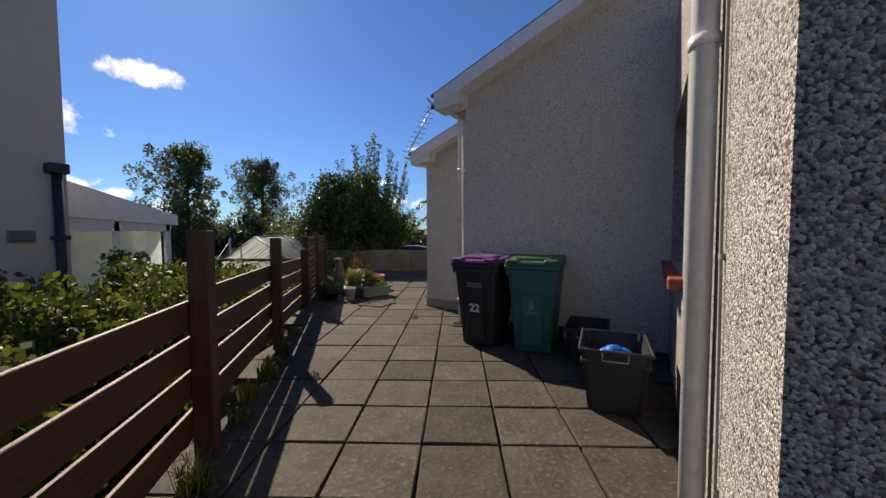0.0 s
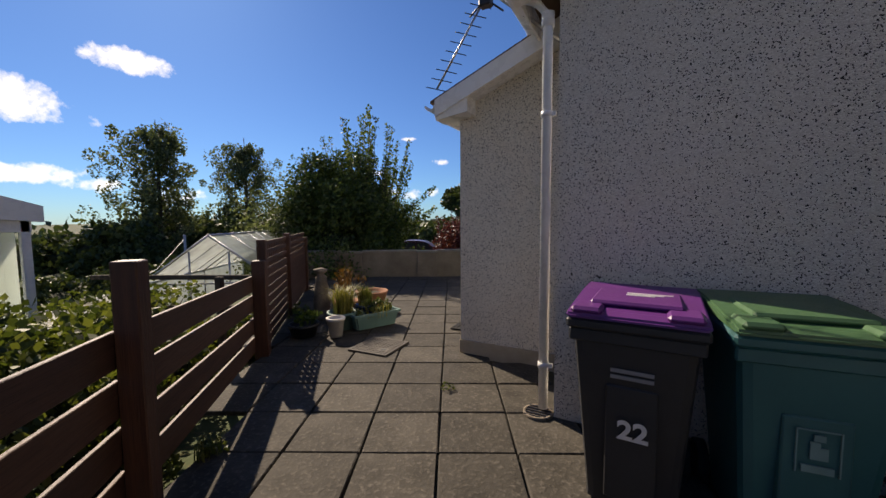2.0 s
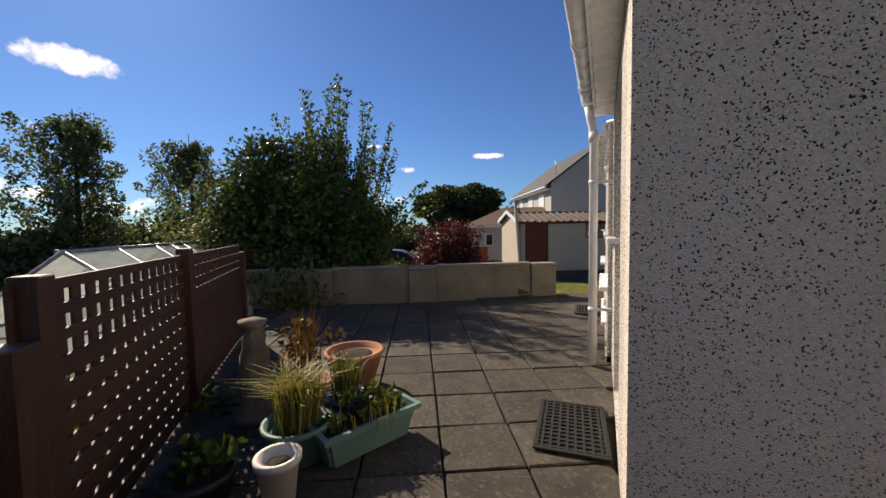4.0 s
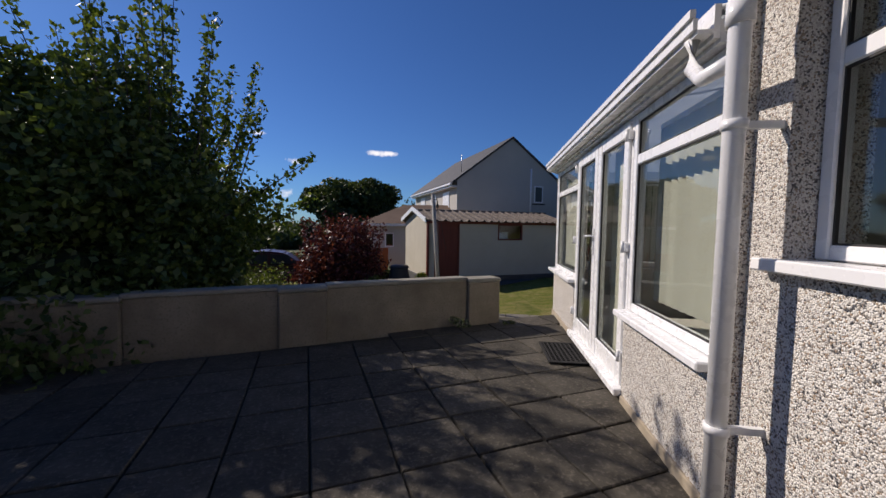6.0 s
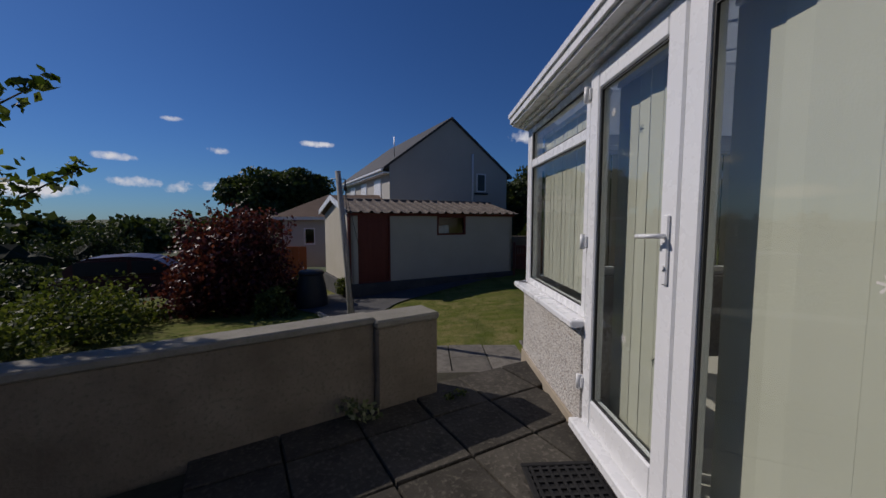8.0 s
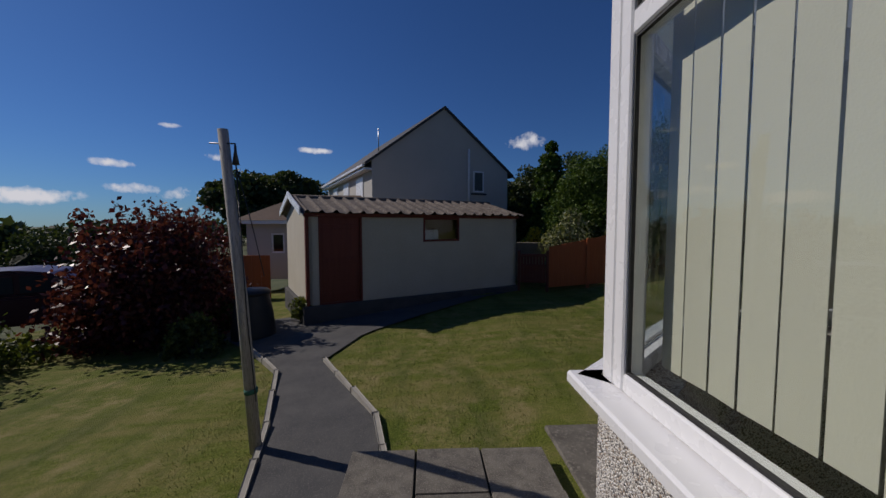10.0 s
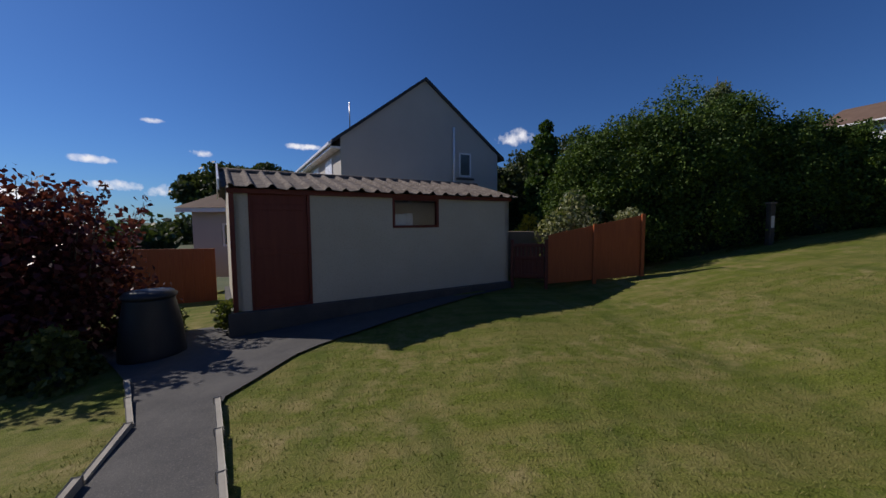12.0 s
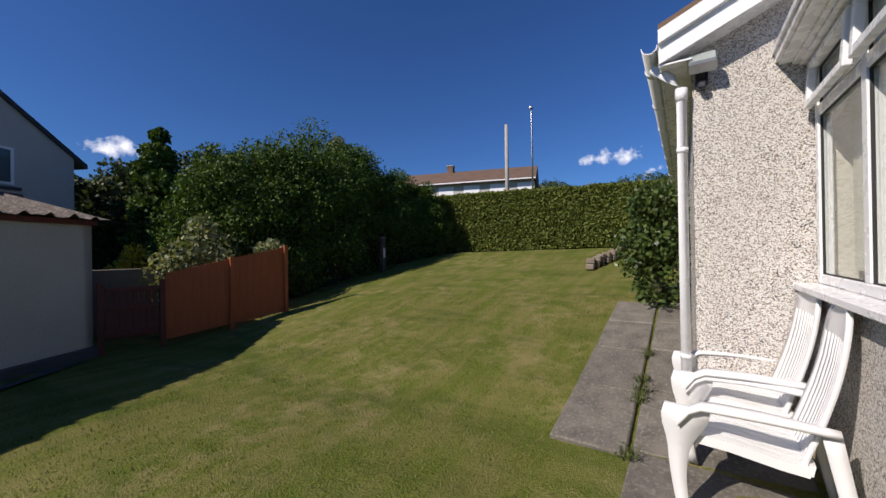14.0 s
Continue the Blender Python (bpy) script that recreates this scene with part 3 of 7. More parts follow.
def sheet(name, xs, ys, f, material, keep=None):
    vs = [(x, y, f(x, y)) for y in ys for x in xs]
    w = len(xs)
    fs = [(j * w + i, j * w + i + 1, (j + 1) * w + i + 1, (j + 1) * w + i) for j in range(len(ys) - 1) for i in range(w - 1)
          if keep is None or keep((xs[i] + xs[i + 1]) / 2, (ys[j] + ys[j + 1]) / 2)]
    me = bpy.data.meshes.new(name)
    me.from_pydata(vs, [], fs)
    me.polygons.foreach_set("use_smooth", [True] * len(me.polygons))
    me.materials.append(material)
    return new(name, me)


far_steps = [32, 40, 55, 75, 100, 140, 200, 280, 380, 520, 700, 950, 1300, 1700, 2400]
xs_all = [-v for v in far_steps[::-1]] + [-28 + 1.0 * i for i in range(57)] + far_steps
tagged(sheet("ground", xs_all, [12 + v for v in xs_all], lambda x, y: land(x, y) - 0.05, M_ROUGH), "rough grass land falling to a wooded valley", "ground", kind="structure")

# house and patio run on two grids: the house square to the axes, the patio turned
GRID = 27.25
gu = Vector((math.cos(radians(GRID)), math.sin(radians(GRID)), 0))
gv = Vector((-math.sin(radians(GRID)), math.cos(radians(GRID)), 0))

# garden wall line and fence line
WALL_A, WALL_B = Vector((-3.48, 11.62, 0)), Vector((-8.35, 8.72, 0))
FENCE_A, FENCE_B = Vector((0.67, -0.85, 0)), Vector((-7.6, 8.3, 0))


def side_of(p, a, b):
    return (b.x - a.x) * (p[1] - a.y) - (b.y - a.y) * (p[0] - a.x)


def on_patio(x, y, grow=0.0):
    """Inside fence, garden wall and house front."""
    if side_of((x, y), FENCE_A, FENCE_B) > 1.5 + grow * 9:
        return False
    if side_of((x, y), WALL_A, WALL_B) < -0.0 - grow * 5:
        return False
    if y > 12.07 or y < -3.2 or x > 5:
        return False
    if x > -2.55 + grow and y > 5.72:
        return False
    if x > -1.48 + grow and y > 5.02:
        return False
    if x > 0.94 and y > 1.18:
        return False
    return True


# ---- patio ----
patio = thing("patio", "riven concrete slab patio with dark open joints", "patio", kind="structure")
bm = bmesh.new()
prism(bm, [(5, -3.2), (5, 5.4), (-1.2, 5.4), (-1.2, 5.9), (-2.3, 5.9), (-2.3, 12.06), (-3.5, 12.06), (-3.5, 11.6), (-8.3, 8.75), (-7.4, 8.55), (2.6, -3.2)], "z", -1.2, -0.03)
part("bed", bm, M_BED, patio, "earth and moss in the joints")

# ---- lawn, path and lower paving ----


def on_lawn(x, y):
    if side_of((x, y), WALL_A, WALL_B) > -0.35 and x < -3.3:
        return False
    return y > 12.1 and x > -13 and y < 26 and x < 12.2 and not (x > -2.6 and y < 12.8) and not (x > 1.2 and y < 13.6)


def lawn_z(x, y):
    return garden(x, y) + 0.012 * noise.noise(Vector((x * 1.3, y * 1.3, 0))) + 0.02 * noise.noise(Vector((x * 0.4, y * 0.4, 3)))


tagged(sheet("lawn", [-13 + 0.2 * i for i in range(127)], [12.0 + 0.2 * i for i in range(71)], lawn_z, M_LAWN, on_lawn), "mown sloping lawn with dry straw-coloured streaks", "lawn", kind="structure")


def strip(name, left, right, material, label, category, lift=0.02, steps=24, kind="structure"):
    """A ribbon of ground between two lines of points, laid on the slope."""
    bm = bmesh.new()

    def along(line, k):
        f = k * (len(line) - 1)
        i = min(int(f), len(line) - 2)
        return Vector((*line[i], 0)).lerp(Vector((*line[i + 1], 0)), f - i)
    rows = []
    for s in range(steps + 1):
        a, b = along(left, s / steps), along(right, s / steps)
        row = []
        for k in range(6):
            p = a.lerp(b, k / 5)
            row.append(bm.verts.new((p.x, p.y, lawn_z(p.x, p.y) + lift)))
        rows.append(row)
    for p, q in zip(rows, rows[1:]):
        for k in range(5):
            bm.faces.new((p[k], p[k + 1], q[k + 1], q[k])).smooth = True
    return tagged(part(name, bm, material), label, category, kind=kind)


PATH_L = [(-4.28, 12.9), (-4.75, 14.7), (-5.25, 16.2), (-6.1, 17.3), (-7.4, 18.6), (-8.4, 19.5)]
PATH_R = [(-3.3, 12.9), (-3.72, 14.7), (-4.72, 16.5), (-4.35, 17.9), (-3.0, 19.4), (-0.7, 21.4)]
strip("path", PATH_L, PATH_R, M_ASPHALT, "worn black asphalt garden path", "path", 0.03)


def edging(name, line, side, label):
    """Broken concrete edging: short lengths set end to end."""
    t = thing(name, label, "path edging", kind="structure")
    rr = random.Random(len(line))
    for a, b in zip(line, line[1:]):
        a, b = Vector((*a, 0)), Vector((*b, 0))
        n = max(1, int((b - a).length / 0.55))
        for i in range(n):
            p, q = a.lerp(b, i / n), a.lerp(b, (i + 0.97) / n)
            d = (q - p).normalized()
            w = Vector((-d.y, d.x, 0)) * side
            bm = bmesh.new()
            z = lawn_z(p.x, p.y)
            m = Matrix.Translation((p + q) / 2 + w * rr.uniform(0.0, 0.015) + Vector((0, 0, z))) @ Matrix.Rotation(math.atan2(d.y, d.x), 4, "Z")
            L = (q - p).length / 2
            bx(bm, -L, L, -0.025, 0.025, -0.15, 0.05 + rr.uniform(-0.012, 0.012), 0.008, m)
            part("edging_stone", bm, M_KERB, t)
    return t


edging("path_edging", PATH_L[:4], 1, "pale concrete edging strip along the path")
edging("path_edging", PATH_R[:3], -1, "crumbling concrete edging strip along the path")

# lower slabs below the step
step = thing("step", "worn concrete step down from the patio", "step", kind="structure")
bm = bmesh.new()
bx(bm, -3.46, -2.6, 12.03, 12.42, -0.62, -0.16, 0.015)
part("tread", bm, M_PAVE, step)
lower = thing("lower_paving", "grey concrete slabs below the patio step", "paving", kind="structure")
bm = bmesh.new()
bx(bm, 0.0, 1.0, 0.0, 1.0, -0.05, 0.0, 0.008)
me_low = mesh_of("paving_slab", bm, M_PAVE)
for i in range(4):
    for j in range(3):
        x, y = -3.75 + 0.47 * i, 12.4 + 0.47 * j
        if x > -2.5:
            continue
        piece("paving_slab", me_low, lower, Matrix.Translation((x, y, -0.36 - 0.012 * j + 0.004 * ((i * 7 + j * 5) % 3))) @ Matrix.Diagonal((0.455, 0.455, 1, 1)))
bm = bmesh.new()
bx(bm, -3.74, -2.4, 12.4, 13.8, -0.9, -0.4)
part("bed", bm, M_BED, lower)

# paving along the house wing
side_path = thing("side_paving", "long grey concrete paving slabs along the house wall", "paving", kind="structure")


def pave_z(x):
    return -0.462 + max(0.0, x - 0.5) * 0.17


for j, (y0, y1) in enumerate(((13.25, 14.232), (14.262, 14.8))):
    for i in range(7):
        x0 = -2.2 + 0.9 * i
        if j == 1 and i < 3:
            continue
        if j == 1:
            x0 -= 0.1
        bm = bmesh.new()
        m = Matrix.Translation((x0, y0, pave_z(x0))) @ Matrix.Rotation(-math.atan((pave_z(x0 + 0.9) - pave_z(x0)) / 0.9), 4, "Y")
        bx(bm, 0.006, 0.894, 0, y1 - y0, -0.12, 0.004 * ((i * 3 + j) % 3), 0.012, m)
        part("paving_slab", bm, M_PAVE, side_path)

# ---- garden wall ----
wall_len = (WALL_B - WALL_A).length
wall_rot = math.degrees(math.atan2((WALL_B - WALL_A).y, (WALL_B - WALL_A).x))
gw = thing("garden_wall", "low grey rendered garden wall with flat coping", "garden wall", pose(WALL_A.x, WALL_A.y, 0, 0, 0, wall_rot), kind="structure")
# along local x from the pillar to the left; local +y is the patio side
for name, x0, x1 in (("wall_panel", 0.5, 2.35), ("wall_panel", 2.87, 4.25), ("wall_panel", 4.75, 5.8)):
    boxpart(name, M_RENDER, gw, x0, x1, -0.2, -0.05, -1.0, 0.61, 0.008)
    boxpart("coping", M_COPING, gw, x0 - 0.002, x1 + 0.002, -0.235, -0.03, 0.61, 0.66, 0.01)
for x0, x1 in ((0.0, 0.5), (2.35, 2.87), (4.25, 4.75)):
    boxpart("pillar", M_RENDER, gw, x0, x1, -0.27, 0.0, -1.0, 0.585, 0.015)
    boxpart("pillar_cap", M_COPING, gw, x0 - 0.012, x1 + 0.012, -0.28, 0.012, 0.585, 0.64, 0.015)

# ---- the house ----
# side wall with the kitchen window, faces -x at x = 0.95
wall_w = thing("wall_west", "off-white pebble-dashed house wall with dark chips", "house wall", pose(0.92, 5.0, 0, 0, 0, -90), kind="structure")
bm = bmesh.new()
panel_wall(bm, 3.84, 3.4, 0.28, [(0.25, 1.74, 0.97, 2.3)])
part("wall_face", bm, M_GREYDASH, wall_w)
wall_s = thing("wall_south", "off-white pebble-dashed house wall end", "house wall", pose(0.92, 5.0, 0), kind="structure")
bm = bmesh.new()
bx(bm, 0.282, 4.0, -3.838, -3.54, 0.0, 3.4)
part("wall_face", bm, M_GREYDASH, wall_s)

# unseen wall behind the start, added to keep southern sky off the wall end
wall_r = thing("sky_block_wall", "unseen pebble-dashed wall added to block sky light from the wall end", "house wall", kind="structure")
bm = bmesh.new()
bx(bm, 1.9, 6.5, -2.2, -1.9, -0.3, 5.2)
bx(bm, 6.2, 6.5, -1.9, 4.9, -0.3, 5.2)
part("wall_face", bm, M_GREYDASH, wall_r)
cable = thing("wall_cable", "thin grey cable clipped to the house wall beside the downpipe", "cable")
tubepart("wire", M_KERB, cable, [(0.912, 1.76, 3.2), (0.911, 1.74, 2.2), (0.908, 1.72, 1.5), (0.911, 1.7, 0.7), (0.91, 1.69, 0.0)], 0.005, 6)
for z in (0.5, 1.2, 2.0):
    boxpart("clip", M_KERB, cable, 0.905, 0.921, 1.68 + 0.022 * z, 1.705 + 0.022 * z, z, z + 0.02, 0.003)

# first gable, faces -y at y = 5.0
def gable(name, x0, x1, y, z_low, slope, thick, label, plinth, holes=()):
    t = thing(name, label, "house wall", kind="structure")
    bm = bmesh.new()
    z1 = z_low + slope * (x1 - x0)
    m = Matrix.Translation((x0, y, 0))
    panel_wall(bm, x1 - x0, z_low, thick, holes)
    bmesh.ops.transform(bm, matrix=m, verts=bm.verts)
    a = [bm.verts.new(p) for p in ((x0, y, z_low), (x1, y, z_low), (x1, y, z1))]
    b = [bm.verts.new((v.co.x, y + thick, v.co.z)) for v in a]
    bm.faces.new(a)
    bm.faces.new(b[::-1])
    for i in range(3):
        bm.faces.new((a[i], b[i], b[(i + 1) % 3], a[(i + 1) % 3]))
    part("wall_face", bm, M_DASH, t)
    if plinth:
        boxpart("plinth", M_PLINTH, t, x0 - 0.012, x1, y - 0.014, y + 0.05, -0.05, 0.14, 0.006, "bare cement plinth band")
    return t


gable("wall_gable_1", -1.43, 2.6, 4.83, 3.035, 0.43, 0.28, "off-white pebble-dashed gable wall with dark chips", False)
gable("wall_gable_2", -2.57, 0.6, 5.7, 2.5, 0.405, 0.28, "off-white pebble-dashed gable wall over a cement plinth", True, [(1.12, 1.5, 1.24, 2.2)])


def flank(name, x, y0, y1, z, holes, label, material=None):
    """A wall that faces -x, from y1 back to y0."""
    t = thing(name, label, "house wall", pose(x, y1, 0, 0, 0, -90), kind="structure")
    bm = bmesh.new()
    panel_wall(bm, y1 - y0, z, 0.28, holes)
    part("wall_face", bm, material or M_DASH, t)
    return t


flank("wall_flank_1", -1.43, 5.11, 5.7, 3.0, (), "narrow return of the pebble-dashed wall")
flank("wall_flank_2", -2.57, 5.98, 8.25, 2.42, [(0.34, 0.87, 1.24, 2.25), (0.872, 1.8, 0.02, 2.25)], "sunlit spar-dashed house wall beside a back door", M_SPAR)


def barge(name, x0, x1, y, z, slope, label, depth=0.24, soffit=0.3):
    """White barge board up a gable, with soffit below and tiles over it."""
    t = thing(name, label, "roof edge", kind="structure")
    L = x1 - x0
    bm = bmesh.new()
    prism(bm, [(x0, z), (x1, z + slope * L), (x1, z + slope * L + depth), (x0, z + depth)], "y", y - 0.022, y)
    part("barge_board", bm, M_UPVC, t)
    bm = bmesh.new()
    prism(bm, [(x0, z + 0.015), (x1, z + 0.015 + slope * L), (x1, z + slope * L + 0.03), (x0, z + 0.03)], "y", y, y + soffit)
    part("soffit", bm, M_UPVC, t)
    bm = bmesh.new()
    prism(bm, [(x0 - 0.05, z + depth - 0.03), (x1, z + slope * (L) + depth - 0.01), (x1, z + slope * L + depth + 0.02), (x0 - 0.05, z + depth - 0.005)], "y", y - 0.018, min(y + 4.0, 8.28))
    part("roof_tiles", bm, M_ROOFTILE, t)
    # closed box end at the eave
    bm = bmesh.new()
    prism(bm, [(x0, z - 0.03), (x0 + 0.34, z + 0.01), (x0 + 0.34, z + slope * 0.34 + 0.03), (x0, z + 0.14)], "y", y + 0.002, y + soffit)
    part("eave_box", bm, M_UPVC, t)
    return t


barge("roof_1", -1.73, 2.7, 4.56, 2.87, 0.43, "brown tiled roof with white plastic barge board", 0.17, 0.29)
barge("roof_2", -2.74, 0.7, 5.5, 2.4, 0.405, "brown tiled roof with white plastic barge board", 0.16, 0.2)


def half_round(bm, a, b, r, seg=8):
    """A half-round gutter trough from a to b."""
    a, b = Vector(a), Vector(b)
    d = (b - a).normalized()
    s = d.cross(Vector((0, 0, 1)))
    rows = []
    for p in (a, b):
        rows.append([bm.verts.new(p + s * math.cos(t) * r + Vector((0, 0, -math.sin(t) * r))) for t in (math.pi * k / seg for k in range(seg + 1))])
        rows.append([bm.verts.new(p + s * math.cos(t) * (r - 0.006) + Vector((0, 0, -math.sin(t) * (r - 0.006)))) for t in (math.pi * k / seg for k in range(seg + 1))])
    o0, i0, o1, i1 = rows
    for k in range(seg):
        bm.faces.new((o0[k], o0[k + 1], o1[k + 1], o1[k])).smooth = True
        bm.faces.new((i0[k], i1[k], i1[k + 1], i0[k + 1])).smooth = True
        bm.faces.new((o0[k], i0[k], i0[k + 1], o0[k + 1]))
        bm.faces.new((o1[k], o1[k + 1], i1[k + 1], i1[k]))
    for k in (0, seg):
        bm.faces.new((o0[k], o1[k], i1[k], i0[k]))


def gutter(name, a, b, label, r=0.056, clips=4):
    t = thing(name, label, "gutter", kind="structure")
    bm = bmesh.new()
    half_round(bm, a, b, r)
    part("trough", bm, M_UPVC, t)
    a, b = Vector(a), Vector(b)
    for i in range(clips):
        p, q = a.lerp(b, (i + 0.45) / clips), a.lerp(b, (i + 0.55) / clips)
        d = (b - a).normalized() * 0.03
        m = a.lerp(b, (i + 0.5) / clips)
        bm = bmesh.new()
        half_round(bm, m - d, m + d, r + 0.008)
        part("joint_clip", bm, M_UPVC, t)
    return t


gutter("eaves_gutter", (-1.79, 4.58, 3.0), (-1.79, 5.9, 3.0), "white half-round eaves gutter", clips=2)
gutter("eaves_gutter", (-2.8, 5.48, 2.52), (-2.8, 8.05, 2.52), "white half-round eaves gutter", clips=3)
boxpart("fascia", M_UPVC, tagged(new("eaves_fascia"), "white eaves fascia board", "fascia", kind="structure"), -2.745, -2.725, 5.5, 8.08, 2.38, 2.55)
boxpart("soffit", M_UPVC, tagged(new("eaves_soffit"), "white eaves soffit board", "soffit", kind="structure"), -2.725, -2.571, 5.7, 8.08, 2.385, 2.4)
boxpart("fascia", M_UPVC, tagged(new("eaves_fascia"), "white eaves fascia board", "fascia", kind="structure"), -1.735, -1.715, 4.58, 5.9, 2.88, 3.05)


def downpipe(name, x, y, z0, z1, label, swan=None, clips=(0.5, 1.6), r=0.034, off=(0.05, 0.0), shoe=True):
    """Round pipe with brackets; swan: points of the swan neck at the top; off: towards the wall."""
    t = thing(name, label, "downpipe", pose(x, y, 0))
    pts = [(0, 0, z0), (0, 0, z1)] + [(p[0] - x, p[1] - y, p[2]) for p in (swan or ())]
    tubepart("pipe", M_UPVC, t, pts, r, 14)
    for c in clips:
        bm = bmesh.new()
        tube(bm, [(0, 0, c - 0.018), (0, 0, c + 0.018)], r + 0.007, 14)
        bx(bm, min(0, off[0]) - 0.012, max(0, off[0]) + 0.012, min(0, off[1]) - 0.012, max(0, off[1]) + 0.012, c - 0.014, c + 0.014)
        part("bracket", bm, M_UPVC, t)
    bm = bmesh.new()
    tube(bm, [(0, 0, z1 - 0.08), (0, 0, z1 + 0.01)], r + 0.009, 14)
    part("socket", bm, M_UPVC, t)
    return t


downpipe("downpipe", 0.872, 1.89, 0.02, 3.0, "white plastic downpipe on the pebble-dashed wall", ((0.82, 1.89, 3.1), (0.6, 1.89, 3.25)), (0.25, 1.9), 0.04, (0.05, 0.0))
downpipe("downpipe", -1.515, 4.87, 0.03, 2.75, "white plastic downpipe at the gable corner", ((-1.6, 4.87, 2.86), (-1.76, 4.87, 2.94)), (0.35, 2.1))
downpipe("downpipe", -2.74, 7.95, 0.02, 2.2, "white plastic downpipe beside the conservatory", ((-2.77, 7.95, 2.34), (-2.79, 7.95, 2.45)), (0.55, 1.75), 0.038, (0.17, 0.0))
# branch from the conservatory gutter
tubepart("branch_pipe", M_UPVC, tagged(new("gutter_outlet"), "short white branch pipe from the conservatory gutter", "downpipe", kind="structure"), [(-2.74, 7.96, 2.0), (-2.735, 8.2, 2.02), (-2.73, 8.3, 2.1), (-2.72, 8.33, 2.24)], 0.034, 12)


# ---- windows ----
def sash(parent, x0, x1, z0, z1, y=0.0, w=0.06, d=0.06, name="window_frame", bars_x=(), bars_z=(), sub=None):
    """A white frame with glass in the plane of local y, mullions bars_x and transoms bars_z."""
    bm = bmesh.new()
    bx(bm, x0, x0 + w, y, y + d, z0, z1, 0.006)
    bx(bm, x1 - w, x1, y, y + d, z0, z1, 0.006)
    bx(bm, x0 + w, x1 - w, y + 0.002, y + d, z0, z0 + w, 0.006)
    bx(bm, x0 + w, x1 - w, y + 0.002, y + d, z1 - w, z1, 0.006)
    for b in bars_x:
        bx(bm, b - w * 0.6, b + w * 0.6, y + 0.003, y + d, z0 + w, z1 - w, 0.006)
    for b in bars_z:
        bx(bm, x0 + w, x1 - w, y + 0.004, y + d, b - w * 0.6, b + w * 0.6, 0.006)
    f = part(name, bm, M_UPVC, parent)
    cols = [x0 + w] + [v for b in bars_x for v in (b - w * 0.6, b + w * 0.6)] + [x1 - w]
    rows = [z0 + w] + [v for b in bars_z for v in (b - w * 0.6, b + w * 0.6)] + [z1 - w]
    for a, b in zip(cols[::2], cols[1::2]):
        for c, e in zip(rows[::2], rows[1::2]):
            bm = bmesh.new()
            bx(bm, a - 0.004, b + 0.004, y + 0.026, y + 0.032, c - 0.004, e + 0.004)
            p = part("pane", bm, M_GLASS, parent)
            p.visible_shadow = False
            bm = bmesh.new()
            for q in ((a, a + 0.008, c, e), (b - 0.008, b, c, e), (a + 0.008, b - 0.008, c, c + 0.008), (a + 0.008, b - 0.008, e - 0.008, e)):
                bx(bm, q[0], q[1], y + 0.012, y + 0.025, q[2], q[3])
            part("seal", bm, M_SEAL, parent, "black rubber glazing seal")
    return f


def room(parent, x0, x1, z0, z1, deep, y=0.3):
    """Plain added room behind a window, its dimness painted as a dark lining."""
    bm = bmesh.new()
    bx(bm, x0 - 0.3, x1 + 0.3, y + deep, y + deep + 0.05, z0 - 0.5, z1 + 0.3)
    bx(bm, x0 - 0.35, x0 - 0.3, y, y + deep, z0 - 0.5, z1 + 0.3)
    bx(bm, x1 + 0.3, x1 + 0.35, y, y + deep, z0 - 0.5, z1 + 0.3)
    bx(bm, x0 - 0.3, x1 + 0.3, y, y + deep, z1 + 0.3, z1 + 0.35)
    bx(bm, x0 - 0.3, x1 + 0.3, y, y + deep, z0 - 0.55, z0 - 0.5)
    return part("room_lining", bm, M_ROOMSHADE, parent, "dark lining behind the glass with room dimness painted in")


win1 = thing("window_1", "white plastic kitchen window over a red sill", "window", pose(0.92, 5.0, 0, 0, 0, -90), kind="structure")
sash(win1, 0.255, 1.735, 0.975, 2.295, 0.12, 0.065, 0.07, bars_x=(0.95,), bars_z=(1.85,))
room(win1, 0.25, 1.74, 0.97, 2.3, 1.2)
boxpart("window_sill", M_BRICKSILL, win1, 0.15, 1.78, -0.085, 0.11, 0.885, 0.968, 0.01, "red painted tile sill")
win2 = thing("window_2", "small white plastic window in the recess", "window", pose(-2.57, 5.7, 0), kind="structure")
sash(win2, 1.125, 1.495, 1.245, 2.195, 0.1, 0.055, 0.06, bars_z=(1.82,))
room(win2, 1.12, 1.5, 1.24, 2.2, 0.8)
boxpart("window_sill", M_UPVC, win2, 1.07, 1.55, -0.06, 0.1, 1.19, 1.238, 0.006)
win3 = thing("window_3", "small white plastic window with an open top light", "window", pose(-2.57, 8.25, 0, 0, 0, -90), kind="structure")
sash(win3, 0.345, 0.865, 1.245, 2.245, 0.1, 0.055, 0.06, bars_z=(1.95,))
boxpart("window_sill", M_UPVC, win3, 0.26, 0.9, -0.06, 0.1, 1.195, 1.243, 0.006)
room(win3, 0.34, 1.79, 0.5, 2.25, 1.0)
door_back = thing("door_1", "white plastic half-glazed back door", "door", pose(-2.57, 8.25, 0, 0, 0, -90), kind="structure")
sash(door_back, 0.878, 1.795, 0.03, 2.245, 0.1, 0.075, 0.07, "door_frame", bars_z=(1.0,))
boxpart("door_panel", M_UPVC, door_back, 0.96, 1.71, 0.112, 0.15, 0.11, 0.95, 0.006)

